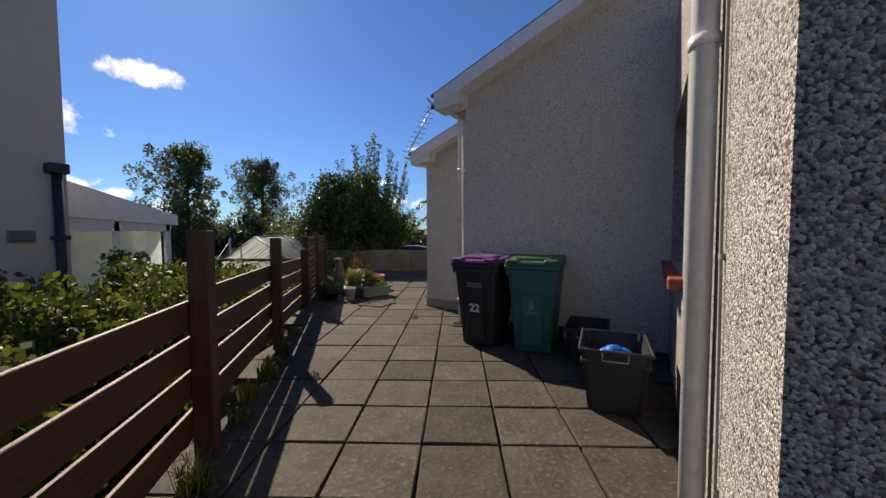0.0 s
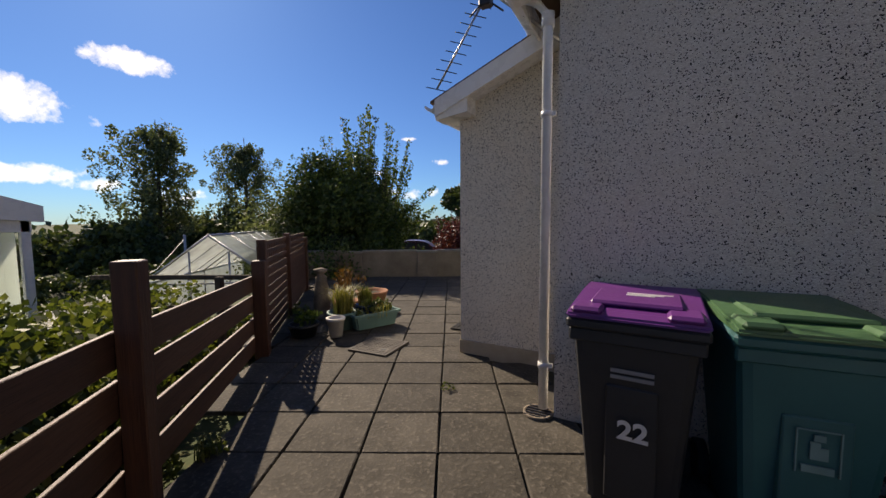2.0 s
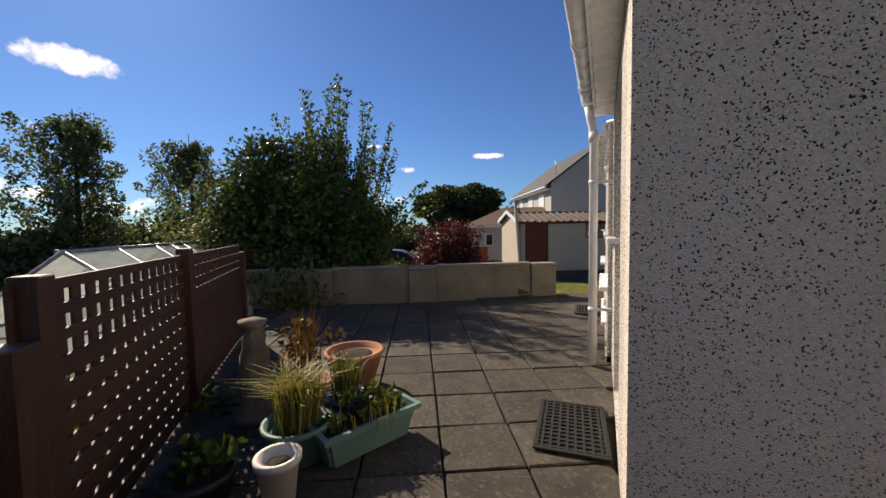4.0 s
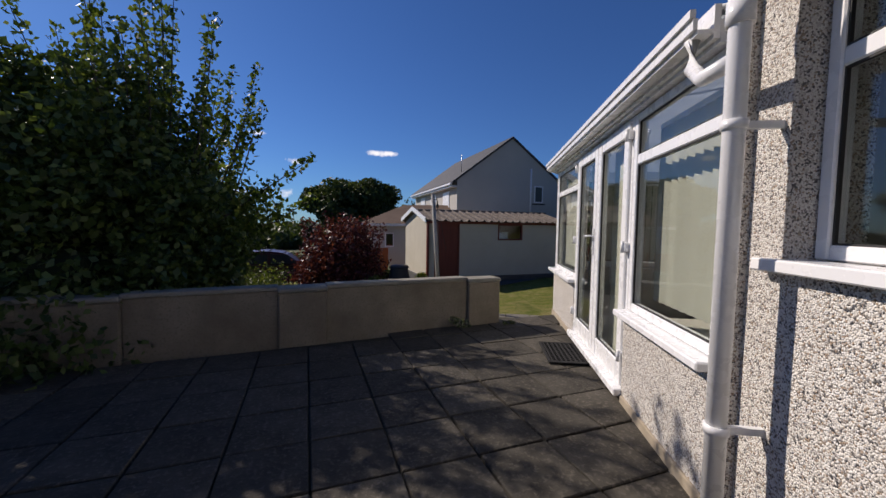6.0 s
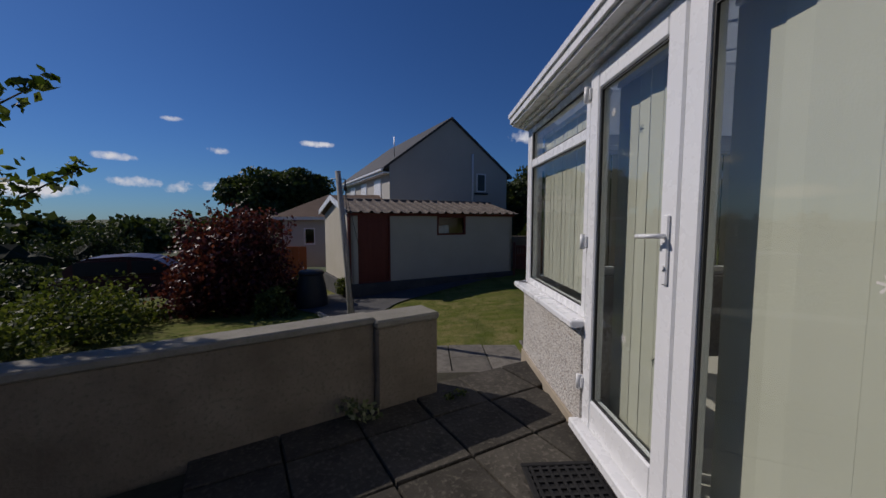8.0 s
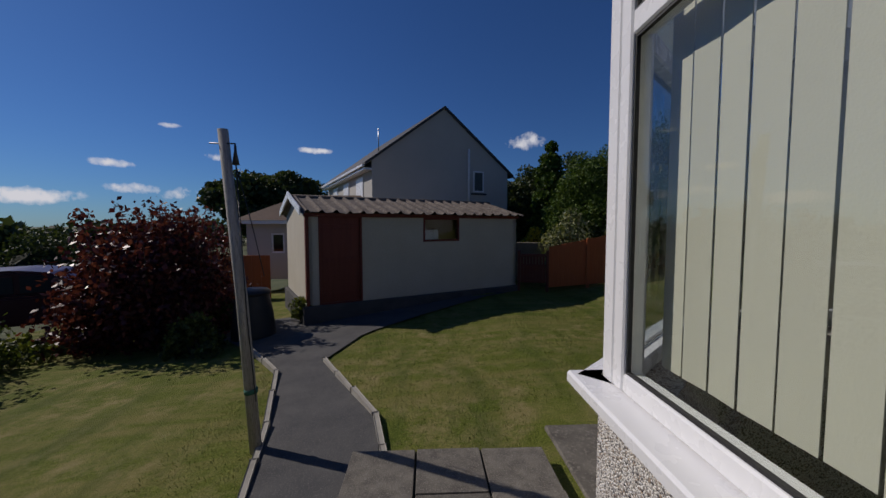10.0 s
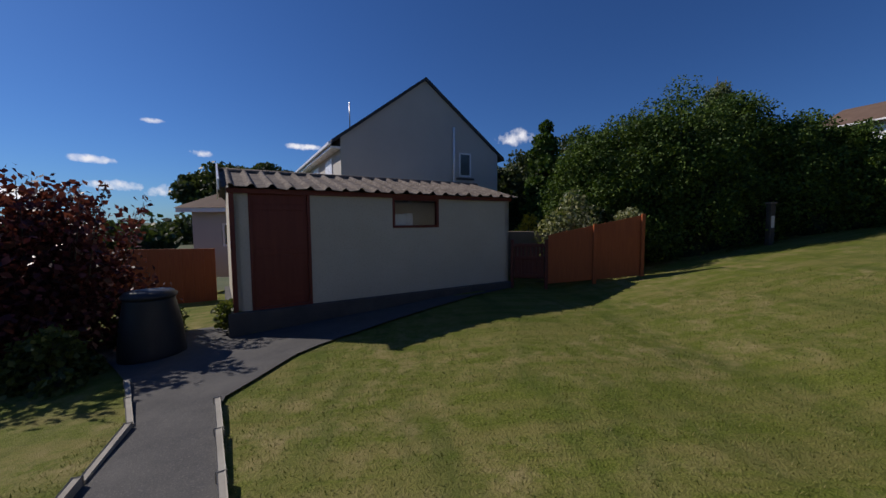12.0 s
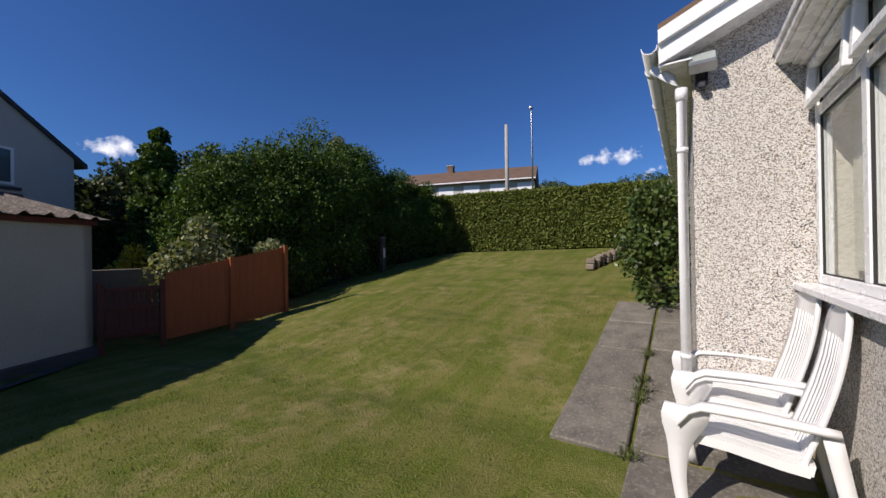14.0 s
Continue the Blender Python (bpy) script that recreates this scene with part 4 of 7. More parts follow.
# ---- conservatory ----
SILL, TRANS, HEAD = 0.72, 1.86, 2.2
CONS = [  # origin, turn, length: front, corner facet, end
    (Vector((-2.61, 12.4, 0)), -90.0, 4.3), (Vector((-1.75, 13.2, 0)), math.degrees(math.atan2(-0.8, -0.86)), 1.1746), (Vector((1.0, 13.2, 0)), 180.0, 2.75)]
cons_base, cons_glaze = [], []
for k, (o, turn, L) in enumerate(CONS):
    base = -0.9 if k else -0.6
    dwarf = thing("conservatory_wall", "low spar-dashed wall under conservatory windows", "low wall", pose(o.x, o.y, 0, 0, 0, turn), kind="structure")
    bm = bmesh.new()
    if k == 0:
        bx(bm, 0.0, 1.37, 0, 0.2, base, SILL - 0.04)
        bx(bm, 3.045, 4.3, 0, 0.2, base, SILL - 0.04)
        bx(bm, 4.175, 4.3, 0, 0.2, SILL - 0.04, 2.32)
    else:
        bx(bm, 0.0, L, 0, 0.2, base, SILL - 0.04)
    part("wall_face", bm, M_SPAR, dwarf)
    if k == 0:
        boxpart("plinth", M_PLINTH, dwarf, -0.012, 1.36, -0.016, 0.05, base, 0.06, 0.006)
        boxpart("plinth", M_PLINTH, dwarf, 3.055, 4.3, -0.016, 0.05, base, 0.06, 0.006)
        boxpart("plinth", M_PLINTH, dwarf, 1.36, 3.055, 0.02, 0.16, base, 0.035, 0.006)
    else:
        boxpart("plinth", M_PLINTH, dwarf, 0, L, -0.016, 0.05, base, -0.24, 0.006)


def blind(parent_m, x0, x1, z0, z1, y, label, tilt=12.0, pitch=0.089):
    """Vertical louvre blind: headrail, hanging strips and bottom weights."""
    t = thing("vertical_blind", label, "blind", parent_m, "conservatory blinds")
    boxpart("headrail", M_UPVC, t, x0, x1, y - 0.02, y + 0.02, z1, z1 + 0.035, 0.004)
    bm = bmesh.new()
    bx(bm, -0.0432, 0.0432, -0.0012, 0.0012, z0, z1 - 0.002)
    me = mesh_of("slat", bm, M_BLIND)
    n = int((x1 - x0) / pitch)
    for i in range(n):
        piece("slat", me, t, Matrix.Translation((x0 + (i + 0.5) * (x1 - x0) / n, y, 0)) @ Matrix.Rotation(radians(tilt + 3 * math.sin(i * 2.3)), 4, "Z"))
    return t


o, turn, L = CONS[0]
front_m = pose(o.x, o.y, 0, 0, 0, turn)
cw1 = thing("window_4", "white plastic conservatory window with top light", "window", front_m, kind="structure")
sash(cw1, 0.05, 1.36, SILL + 0.012, HEAD, 0.02, 0.06, 0.07, bars_z=(TRANS,))
boxpart("window_sill", M_UPVC, cw1, -0.09, 1.395, -0.08, 0.06, SILL - 0.038, SILL + 0.008, 0.008)
boxpart("corner_post", M_UPVC, cw1, -0.02, 0.048, 0.02, 0.12, SILL + 0.01, HEAD, 0.006)
cw2 = thing("window_5", "large white plastic conservatory window with top light", "window", front_m, kind="structure")
sash(cw2, 3.052, 4.173, SILL + 0.012, HEAD, 0.02, 0.06, 0.07, bars_z=(TRANS,))
boxpart("window_sill", M_UPVC, cw2, 3.03, 4.19, -0.08, 0.06, SILL - 0.038, SILL + 0.008, 0.008)
# french doors
fd = thing("door_2", "white plastic french doors with long glass panes", "french doors", front_m, kind="structure")
bm = bmesh.new()
bx(bm, 1.362, 1.398, 0.02, 0.12, 0.04, HEAD, 0.006)
bx(bm, 3.004, 3.05, 0.02, 0.12, 0.04, HEAD, 0.006)
bx(bm, 1.398, 3.004, 0.022, 0.12, HEAD - 0.03, HEAD, 0.006)
bx(bm, 1.345, 3.06, -0.06, 0.12, 0.04, 0.1, 0.008)
part("door_frame", bm, M_UPVC, fd)
for x0, x1 in ((1.4, 2.197), (2.204, 3.002)):
    leaf = part("door_leaf", (lambda b: (bx(b, x0, x0 + 0.105, 0.0, 0.07, 0.105, HEAD - 0.032, 0.008), bx(b, x1 - 0.105, x1, 0.0, 0.07, 0.105, HEAD - 0.032, 0.008),
                                         bx(b, x0 + 0.105, x1 - 0.105, 0.002, 0.07, 0.105, 0.285, 0.008), bx(b, x0 + 0.105, x1 - 0.105, 0.002, 0.07, HEAD - 0.14, HEAD - 0.032, 0.008), b)[-1])(bmesh.new()), M_UPVC, fd)
    bm = bmesh.new()
    bx(bm, x0 + 0.1, x1 - 0.1, 0.03, 0.036, 0.28, HEAD - 0.135)
    p = part("pane", bm, M_GLASS, leaf)
    p.visible_shadow = False
    bm = bmesh.new()
    a, b, c, e = x0 + 0.105, x1 - 0.105, 0.285, HEAD - 0.14
    for q in ((a, a + 0.01, c, e), (b - 0.01, b, c, e), (a + 0.01, b - 0.01, c, c + 0.01), (a + 0.01, b - 0.01, e - 0.01, e)):
        bx(bm, q[0], q[1], 0.015, 0.028, q[2], q[3])
    part("seal", bm, M_SEAL, leaf)
for x, z in ((1.62, 1.9), (1.8, 0.75), (2.8, 1.86), (2.83, 1.2)):
    bm = bmesh.new()
    for k in range(3):
        bx(bm, -0.024, 0.024, -0.001, 0.0, -0.003, 0.003, 0, Matrix.Translation((x, 0.0295, z)) @ Matrix.Rotation(radians(60 * k + 10), 4, "Y"))
    part("sticker", bm, M_POTWHITE, fd, "white snowflake sticker on the glass")
bm = bmesh.new()
bx(bm, 2.128, 2.163, -0.012, 0.0, 1.08, 1.36, 0.006)
tube(bm, [(2.145, -0.012, 1.275), (2.145, -0.055, 1.275), (2.03, -0.06, 1.27)], 0.0095, 8)
tube(bm, [(2.145, -0.014, 1.15), (2.145, -0.02, 1.15)], 0.011, 10)
part("handle", bm, M_UPVC, fd, "white lever handle on a long plate")
for hx in (1.39, 3.01):
    for hz in (0.35, 1.21, 2.06):
        bm = bmesh.new()
        tube(bm, [(hx, -0.02, hz - 0.045), (hx, -0.02, hz + 0.045)], 0.014, 10)
        bx(bm, hx - 0.03, hx + 0.03, -0.014, 0.02, hz - 0.035, hz + 0.035, 0.005)
        part("hinge", bm, M_UPVC, fd)
cw3 = thing("window_6", "white plastic conservatory corner window", "window", pose(CONS[1][0].x, CONS[1][0].y, 0, 0, 0, CONS[1][1]), kind="structure")
sash(cw3, 0.05, 1.12, SILL + 0.012, HEAD, 0.04, 0.06, 0.07, bars_z=(TRANS,))
boxpart("window_sill", M_UPVC, cw3, -0.02, 1.19, -0.08, 0.06, SILL - 0.038, SILL + 0.008, 0.008)
end_m = pose(CONS[2][0].x, CONS[2][0].y, 0, 0, 0, CONS[2][1])
cw4 = thing("window_7", "wide white plastic conservatory end window with top lights", "window", end_m, kind="structure")
sash(cw4, 0.03, 2.72, SILL + 0.012, HEAD, 0.04, 0.06, 0.07, bars_x=(0.82, 1.5, 2.15), bars_z=(TRANS,))
boxpart("window_sill", M_UPVC, cw4, -0.0, 2.79, -0.08, 0.06, SILL - 0.038, SILL + 0.008, 0.008)
for x0, x1 in ((0.07, 0.78), (0.86, 1.46)):
    bm = bmesh.new()
    m = Matrix.Translation((0, 0.03, HEAD - 0.02)) @ Matrix.Rotation(radians(-4), 4, "X")
    h = HEAD - TRANS - 0.04
    for q in ((x0, x0 + 0.05, -h, 0), (x1 - 0.05, x1, -h, 0), (x0 + 0.05, x1 - 0.05, -h, -h + 0.05), (x0 + 0.05, x1 - 0.05, -0.05, 0)):
        bx(bm, q[0], q[1], -0.03, 0.01, q[2], q[3], 0.005, m)
    part("top_light", bm, M_UPVC, cw4, "top light standing ajar")

blind(front_m, 0.12, 1.34, 0.82, 2.08, 0.14, "closed beige vertical blind in the conservatory window", 0.0)
blind(front_m, 1.45, 2.05, 0.2, 2.08, 0.15, "beige vertical blind behind the french door", 3.6)
blind(front_m, 2.25, 2.97, 0.2, 2.08, 0.15, "beige vertical blind behind the french door", 3.6)
blind(front_m, 3.1, 4.13, 0.82, 2.08, 0.2, "closed beige vertical blind in the large window", 26.0)
blind(end_m, 0.1, 1.36, 0.82, 2.08, 0.2, "closed pale vertical blind in the end window", 8.0)
blind(end_m, 1.4, 2.66, 0.82, 2.08, 0.2, "closed pale vertical blind in the end window", 8.0)

# eaves, gutter and roof of the conservatory
OUT = [Vector((-2.61, 8.25, 0)), Vector((-2.61, 12.4, 0)), Vector((-1.75, 13.2, 0)), Vector((1.0, 13.2, 0))]


def offset_line(line, d):
    """The line moved outwards (to its left) by d, mitred."""
    res = []
    for i, p in enumerate(line):
        dirs = [(line[j + 1] - line[j]).normalized() for j in (i - 1, i) if 0 <= j < len(line) - 1]
        nn = [Vector((-q.y, q.x, 0)) for q in dirs]
        n = sum(nn, Vector()) / len(nn)
        res.append(p + n * (d / max(n.length_squared, 0.2)))
    return res


def ring_part(name, parent, d0, d1, z0, z1, material):
    a, b = offset_line(OUT, d0), offset_line(OUT, d1)
    bm = bmesh.new()
    rows = [[bm.verts.new((p.x, p.y, z)) for p, z in ((a[i], z0), (b[i], z0), (b[i], z1), (a[i], z1))] for i in range(len(OUT))]
    for p, q in zip(rows, rows[1:]):
        for k in range(4):
            bm.faces.new((p[k], q[k], q[(k + 1) % 4], p[(k + 1) % 4]))
    bm.faces.new(rows[0])
    bm.faces.new(rows[-1][::-1])
    return part(name, bm, material, parent)


ce = thing("conservatory_eaves", "white plastic conservatory eaves and moulded gutter", "eaves", kind="structure")
ring_part("eaves_beam", ce, -0.1, 0.03, HEAD + 0.002, HEAD + 0.1, M_UPVC)
ring_part("gutter_back", ce, 0.032, 0.06, HEAD + 0.02, HEAD + 0.17, M_UPVC)
ring_part("gutter_floor", ce, 0.06, 0.13, HEAD + 0.04, HEAD + 0.06, M_UPVC)
ring_part("gutter_lip", ce, 0.13, 0.15, HEAD + 0.06, HEAD + 0.11, M_UPVC)
ring_part("gutter_roll", ce, 0.14, 0.165, HEAD + 0.112, HEAD + 0.15, M_UPVC)
cr = thing("conservatory_roof", "low glazed conservatory roof with white bars", "roof", kind="structure")
bm = bmesh.new()
lo = offset_line(OUT, 0.05)
hi = [Vector((0.9, 8.25, 0)), Vector((0.9, 11.2, 0)), Vector((0.95, 11.3, 0)), Vector((1.0, 11.3, 0))]
va = [bm.verts.new((p.x, p.y, HEAD + 0.14)) for p in lo]
vb = [bm.verts.new((p.x, p.y, HEAD + 0.75)) for p in hi]
for i in range(3):
    bm.faces.new((va[i], va[i + 1], vb[i + 1], vb[i]))
bmesh.ops.solidify(bm, geom=bm.faces[:], thickness=0.016)
part("roof_sheet", bm, surface("opal_roof_sheet", (0.62, 0.64, 0.66), (0.68, 0.7, 0.72), 3.0, 30.0, 0.3, 0.02), cr)
for i in range(7):
    y = 8.3 + i * 0.68
    tubepart("glazing_bar", M_UPVC, cr, [(-2.63, y, HEAD + 0.17), (0.9, min(y, 11.2), HEAD + 0.78)], 0.022, 8)
inner = thing("conservatory_room", "plain plastered conservatory room behind the blinds", "room", kind="structure")
boxpart("floor", M_INTERIOR, inner, -2.36, 0.98, 8.3, 12.2, -0.02, 0.03, 0)
boxpart("back_wall", M_INTERIOR, inner, 0.98, 1.1, 8.3, 13.1, 0, 3.0, 0)
boxpart("end_wall", M_INTERIOR, inner, -2.36, 0.98, 8.1, 8.24, 0, 2.7, 0)

# ---- house wing beyond the conservatory ----
wing = thing("wall_wing", "sunlit spar-dashed gable wall of the house wing", "house wall", pose(1.0, 13.83, 0, 0, 0, -90), kind="structure")
bm = bmesh.new()
panel_wall(bm, 3.0, 2.5, 0.28)
a = [bm.verts.new(p) for p in ((0, 0, 2.5), (3, 0, 2.5), (3, 0, 3.8))]
bm.faces.new(a)
bx(bm, 0.0, 3.0, 0.001, 0.28, -0.9, 0.0)
part("wall_face", bm, M_SPAR, wing)
wing_n = thing("wall_wing_north", "spar-dashed long wall of the house wing", "house wall", pose(9.0, 13.83, 0, 0, 0, 180), kind="structure")
bm = bmesh.new()
bx(bm, 0, 7.72, 0, 0.28, -0.9, 2.5)
part("wall_face", bm, M_SPAR, wing_n)
wr = thing("roof_wing", "brown tiled wing roof with deep white barge board", "roof", kind="structure")
sl = 0.42
for nm, x0, x1, zl, th, mt in (("barge_board", 0.78, 0.8, 2.36, 0.22, M_UPVC), ("barge_cap", 0.74, 0.778, 2.5, 0.1, M_UPVC), ("soffit", 0.8, 0.998, 2.37, 0.015, M_UPVC), ("roof_tiles", 0.76, 9.2, 2.6, 0.05, M_ROOFTILE)):
    bm = bmesh.new()
    prism(bm, [(14.04, zl), (9.5, zl + sl * 4.54), (9.5, zl + sl * 4.54 + th), (14.04, zl + th)], "x", x0, x1)
    part(nm, bm, mt, wr)
boxpart("eave_fascia", M_UPVC, wr, 0.8, 9.0, 14.02, 14.04, 2.34, 2.55, 0.004)
boxpart("eave_soffit", M_UPVC, wr, 0.8, 9.0, 13.832, 14.02, 2.35, 2.362, 0)
gutter("eaves_gutter", (0.76, 14.1, 2.5), (8.8, 14.1, 2.5), "white half-round eaves gutter of the wing", clips=9)
downpipe("downpipe", 0.93, 13.9, -0.43, 2.18, "white plastic downpipe at the wing corner", ((0.93, 13.96, 2.28), (0.93, 14.09, 2.4)), (0.15, 1.72), 0.034, (0.08, 0.0))

# ---- fence ----
fd_dir = Vector((-0.6737, 0.739, 0))
P1 = Vector((-1.515, 1.545, 0))
fence_m = pose(P1.x, P1.y, 0, 0, 0, math.degrees(math.atan2(fd_dir.y, fd_dir.x)))
fence = thing("fence", "dark brown stained post and board fence", "fence", fence_m)


def fence_post(parent, s, top, w=0.1, name="post"):
    bm = bmesh.new()
    bx(bm, s - w / 2, s + w / 2, -w / 2, w / 2, -0.5, top, 0.006)
    return part(name, bm, M_FENCE_POST, parent)


for s, top, w in ((-2.05, 1.3, 0.1), (0.0, 1.3, 0.11), (1.98, 1.22, 0.1), (4.24, 0.99, 0.13)):
    fence_post(fence, s, top, w)
# each bay hangs a little lower at one end: start, end, drop at either end
bays = ((-2.0, -0.05, 0.0, 0.02), (0.05, 1.93, -0.01, 0.01), (2.03, 4.18, 0.01, 0.09))
for k, (a, b, d0, d1) in enumerate(bays):
    for i, zt in enumerate((0.295, 0.51, 0.725, 0.92)):
        bm = bmesh.new()
        dz = 0.012 * math.sin(i * 2.1 + k * 1.3)
        prism(bm, [(a - 0.04, zt - 0.162 + dz - d0), (b + 0.04, zt - 0.162 + dz - d1), (b + 0.04, zt + dz - d1), (a - 0.04, zt + dz - d0)], "y", 0.056, 0.078)
        bmesh.ops.bevel(bm, geom=bm.edges[:], offset=0.003, segments=1, affect="EDGES")
        part("board", bm, M_FENCE, fence)
# stub rail of the neighbour's side
trellis = thing("trellis_fence", "dark brown slatted fence panel with lattice top", "fence panel", fence_m)
for s, top in ((4.38, 1.2), (5.95, 1.22), (8.1, 1.08)):
    fence_post(trellis, s, top, 0.09)
for a, b, solid in ((4.34, 5.9, False), (6.0, 8.05, True)):
    n = 8
    for i in range(n):
        z0 = 0.03 + i * 0.108
        bm = bmesh.new()
        bx(bm, a, b, 0.0, 0.018, z0, z0 + (0.104 if solid else 0.083), 0.002)
        part("slat", bm, M_FENCE, trellis)
    for i in range(3):
        z0 = 0.93 + i * 0.1
        bm = bmesh.new()
        bx(bm, a, b, 0.0, 0.016, z0, z0 + 0.045, 0.002)
        part("lattice_rail", bm, M_FENCE, trellis)
    k = int((b - a) / 0.11)
    for i in range(k + 1):
        bm = bmesh.new()
        x = a + (b - a) * i / k
        bx(bm, x - 0.028, x + 0.028, 0.02, 0.036, 0.02, 1.17, 0.002)
        part("batten", bm, M_FENCE, trellis)
# grey low rail fence behind it
old_rail = thing("old_rail", "weathered grey post and rail beyond the fence", "fence", pose(-4.5, 4.88, 0, 0, 0, 206))
for s in (0.5, 1.6):
    boxpart("post", M_BARK, old_rail, s - 0.035, s + 0.035, 0.06, 0.13, -1.0, 0.8, 0.008)
for z in (0.42, 0.76):
    boxpart("rail", M_BARK, old_rail, 0.0, 2.0, 0.0, 0.05, z, z + 0.05, 0.006)

# ---- wheelie bins ----


def wheelie_bin(at, body_mat, lid_mat, label):
    """Tapered two-wheeled bin, front at local -y; 0.58 wide, 0.72 deep, 1.06 high."""
    t = thing("wheelie_bin", label, "wheelie bin", at @ Matrix.Diagonal((0.96, 0.96, 0.955, 1)), "wheelie bins")
    bm = bmesh.new()
    lo = [(-0.2, -0.25), (0.2, -0.25), (0.21, 0.2), (-0.21, 0.2)]
    hi = [(-0.265, -0.33), (0.265, -0.33), (0.27, 0.33), (-0.27, 0.33)]
    rings = []
    for outline, z, c in ((lo, 0.02, 0.035), (lo, 0.05, 0.04), (hi, 0.9, 0.045), (hi, 0.93, 0.045)):
        ring = []
        for i, (x, y) in enumerate(outline):
            sx, sy = (1 if x > 0 else -1), (1 if y > 0 else -1)
            pts = [(x - sx * c, y), (x - sx * c * 0.3, y - sy * c * 0.3), (x, y - sy * c)]
            if i in (1, 3):
                pts = pts[::1]
            else:
                pts = pts[::-1]
            if i in (1, 3):
                ring += pts
            else:
                ring += pts
        ring.sort(key=lambda q: math.atan2(q[1], q[0]))
        rings.append([bm.verts.new((q[0], q[1], z)) for q in ring])
    for a, b in zip(rings, rings[1:]):
        k = len(a)
        for i in range(k):
            bm.faces.new((a[i], a[(i + 1) % k], b[(i + 1) % k], b[i]))
    bm.faces.new(rings[0][::-1])
    bm.faces.new(rings[-1])
    # stiffening steps on the front
    bx(bm, -0.11, 0.11, -0.318, -0.27, 0.1, 0.66, 0.006, Matrix.Rotation(radians(0.0), 4, "X") @ Matrix.Shear("XZ", 4, (0.0, 0.0)))
    part("body", bm, body_mat, t)
    bm = bmesh.new()
    bx(bm, -0.292, 0.292, -0.36, 0.35, 0.925, 0.975, 0.012)
    bx(bm, -0.28, 0.28, -0.34, -0.3, 0.86, 0.925, 0.008)
    part("rim", bm, body_mat, t)
    bm = bmesh.new()
    prism(bm, [(-0.375, 0.978), (-0.37, 1.0), (-0.3, 1.015), (0.1, 1.045), (0.33, 1.05), (0.36, 1.03), (0.36, 0.978)], "x", -0.29, 0.29)
    bmesh.ops.bevel(bm, geom=bm.edges[:], offset=0.01, segments=2, affect="EDGES")
    bx(bm, -0.2, 0.2, -0.25, 0.1, 1.02, 1.05, 0.012)
    lid = part("lid", bm, lid_mat, t)
    for x in (-0.2, 0.2):
        bm = bmesh.new()
        bx(bm, x - 0.07, x + 0.07, -0.372, -0.2, 1.0, 1.035, 0.014)
        part("lid_grip", bm, lid_mat, lid)
    tubepart("handle", body_mat, t, [(-0.24, 0.4, 0.97), (0.24, 0.4, 0.97)], 0.016, 10)
    for x in (-0.2, 0.2):
        boxpart("handle_bracket", body_mat, t, x - 0.02, x + 0.02, 0.33, 0.41, 0.94, 0.985, 0.006)
    for x in (-0.25, 0.25):
        bm = bmesh.new()
        tube(bm, [(x - 0.025, 0.24, 0.1), (x + 0.025, 0.24, 0.1)], 0.1, 18)
        w = part("wheel", bm, M_TYRE, t)
        bm = bmesh.new()
        tube(bm, [(x - 0.028, 0.24, 0.1), (x + 0.028, 0.24, 0.1)], 0.055, 14)
        part("hub", bm, M_BINBLACK, w)
    tubepart("axle", M_METAL, t, [(-0.24, 0.24, 0.1), (0.24, 0.24, 0.1)], 0.01, 8)
    return t


def lettering(text, size, m, parent, material, name="number", bold=0.004):
    c = bpy.data.curves.new(name, "FONT")
    c.body, c.size, c.align_x, c.extrude, c.offset = text, size, "CENTER", 0.001, bold
    c.materials.append(material)
    ob = new(name, c)
    ob.parent = parent
    ob.matrix_basis = m
    return ob


def front_m(x, z):
    """On the sloping bin front."""
    y = -0.25 - 0.08 * (z - 0.05) / 0.85 - 0.006
    return Matrix.Translation((x, y, z)) @ Matrix.Rotation(radians(90 + 5.4), 4, "X")


b1 = wheelie_bin(pose(-0.93, 4.36, 0, 0, 0, -2), M_BINBLACK, M_LIDPURPLE, "black wheelie bin with purple lid, number 22")
lettering("22", 0.13, Matrix.Translation((0, -0.045, 0)) @ front_m(0.01, 0.42), b1, M_WHITEMARK)
bm = bmesh.new()
for i in range(2):
    bx(bm, -0.09, 0.09, -0.321 - 0.006, -0.319, 0.7 + i * 0.03, 0.716 + i * 0.03)
part("marking", bm, surface("grey_moulded_marking", (0.2, 0.2, 0.21), (0.25, 0.25, 0.26), 9.0, 40.0, 0.6, 0.0), b1)
bm = bmesh.new()
for i in range(3):
    bx(bm, -0.05, 0.16 - 0.04 * i, 0.0 - i * 0.03, 0.014 - i * 0.03, 1.0505, 1.0525)
part("lid_print", bm, M_WHITEMARK, b1, "small pale print on the lid")
b2 = wheelie_bin(pose(-0.35, 4.4, 0, 0, 0, 6), M_BINGREEN, M_LIDGREEN, "teal green wheelie bin with light green lid")
pale = surface("pale_print", (0.12, 0.22, 0.22), (0.16, 0.27, 0.27), 9.0, 40.0, 0.6, 0.0)
bm = bmesh.new()
for q in ((-0.07, -0.065, 0.44, 0.62), (0.065, 0.07, 0.44, 0.62), (-0.065, 0.065, 0.615, 0.62), (-0.05, 0.05, 0.445, 0.475), (-0.025, 0.005, 0.5, 0.57), (-0.005, 0.03, 0.5, 0.55), (-0.015, 0.02, 0.575, 0.6)):
    bx(bm, q[0], q[1], -0.331, -0.324, q[2], q[3])
part("marking", bm, pale, b2, "pale square print on the front")
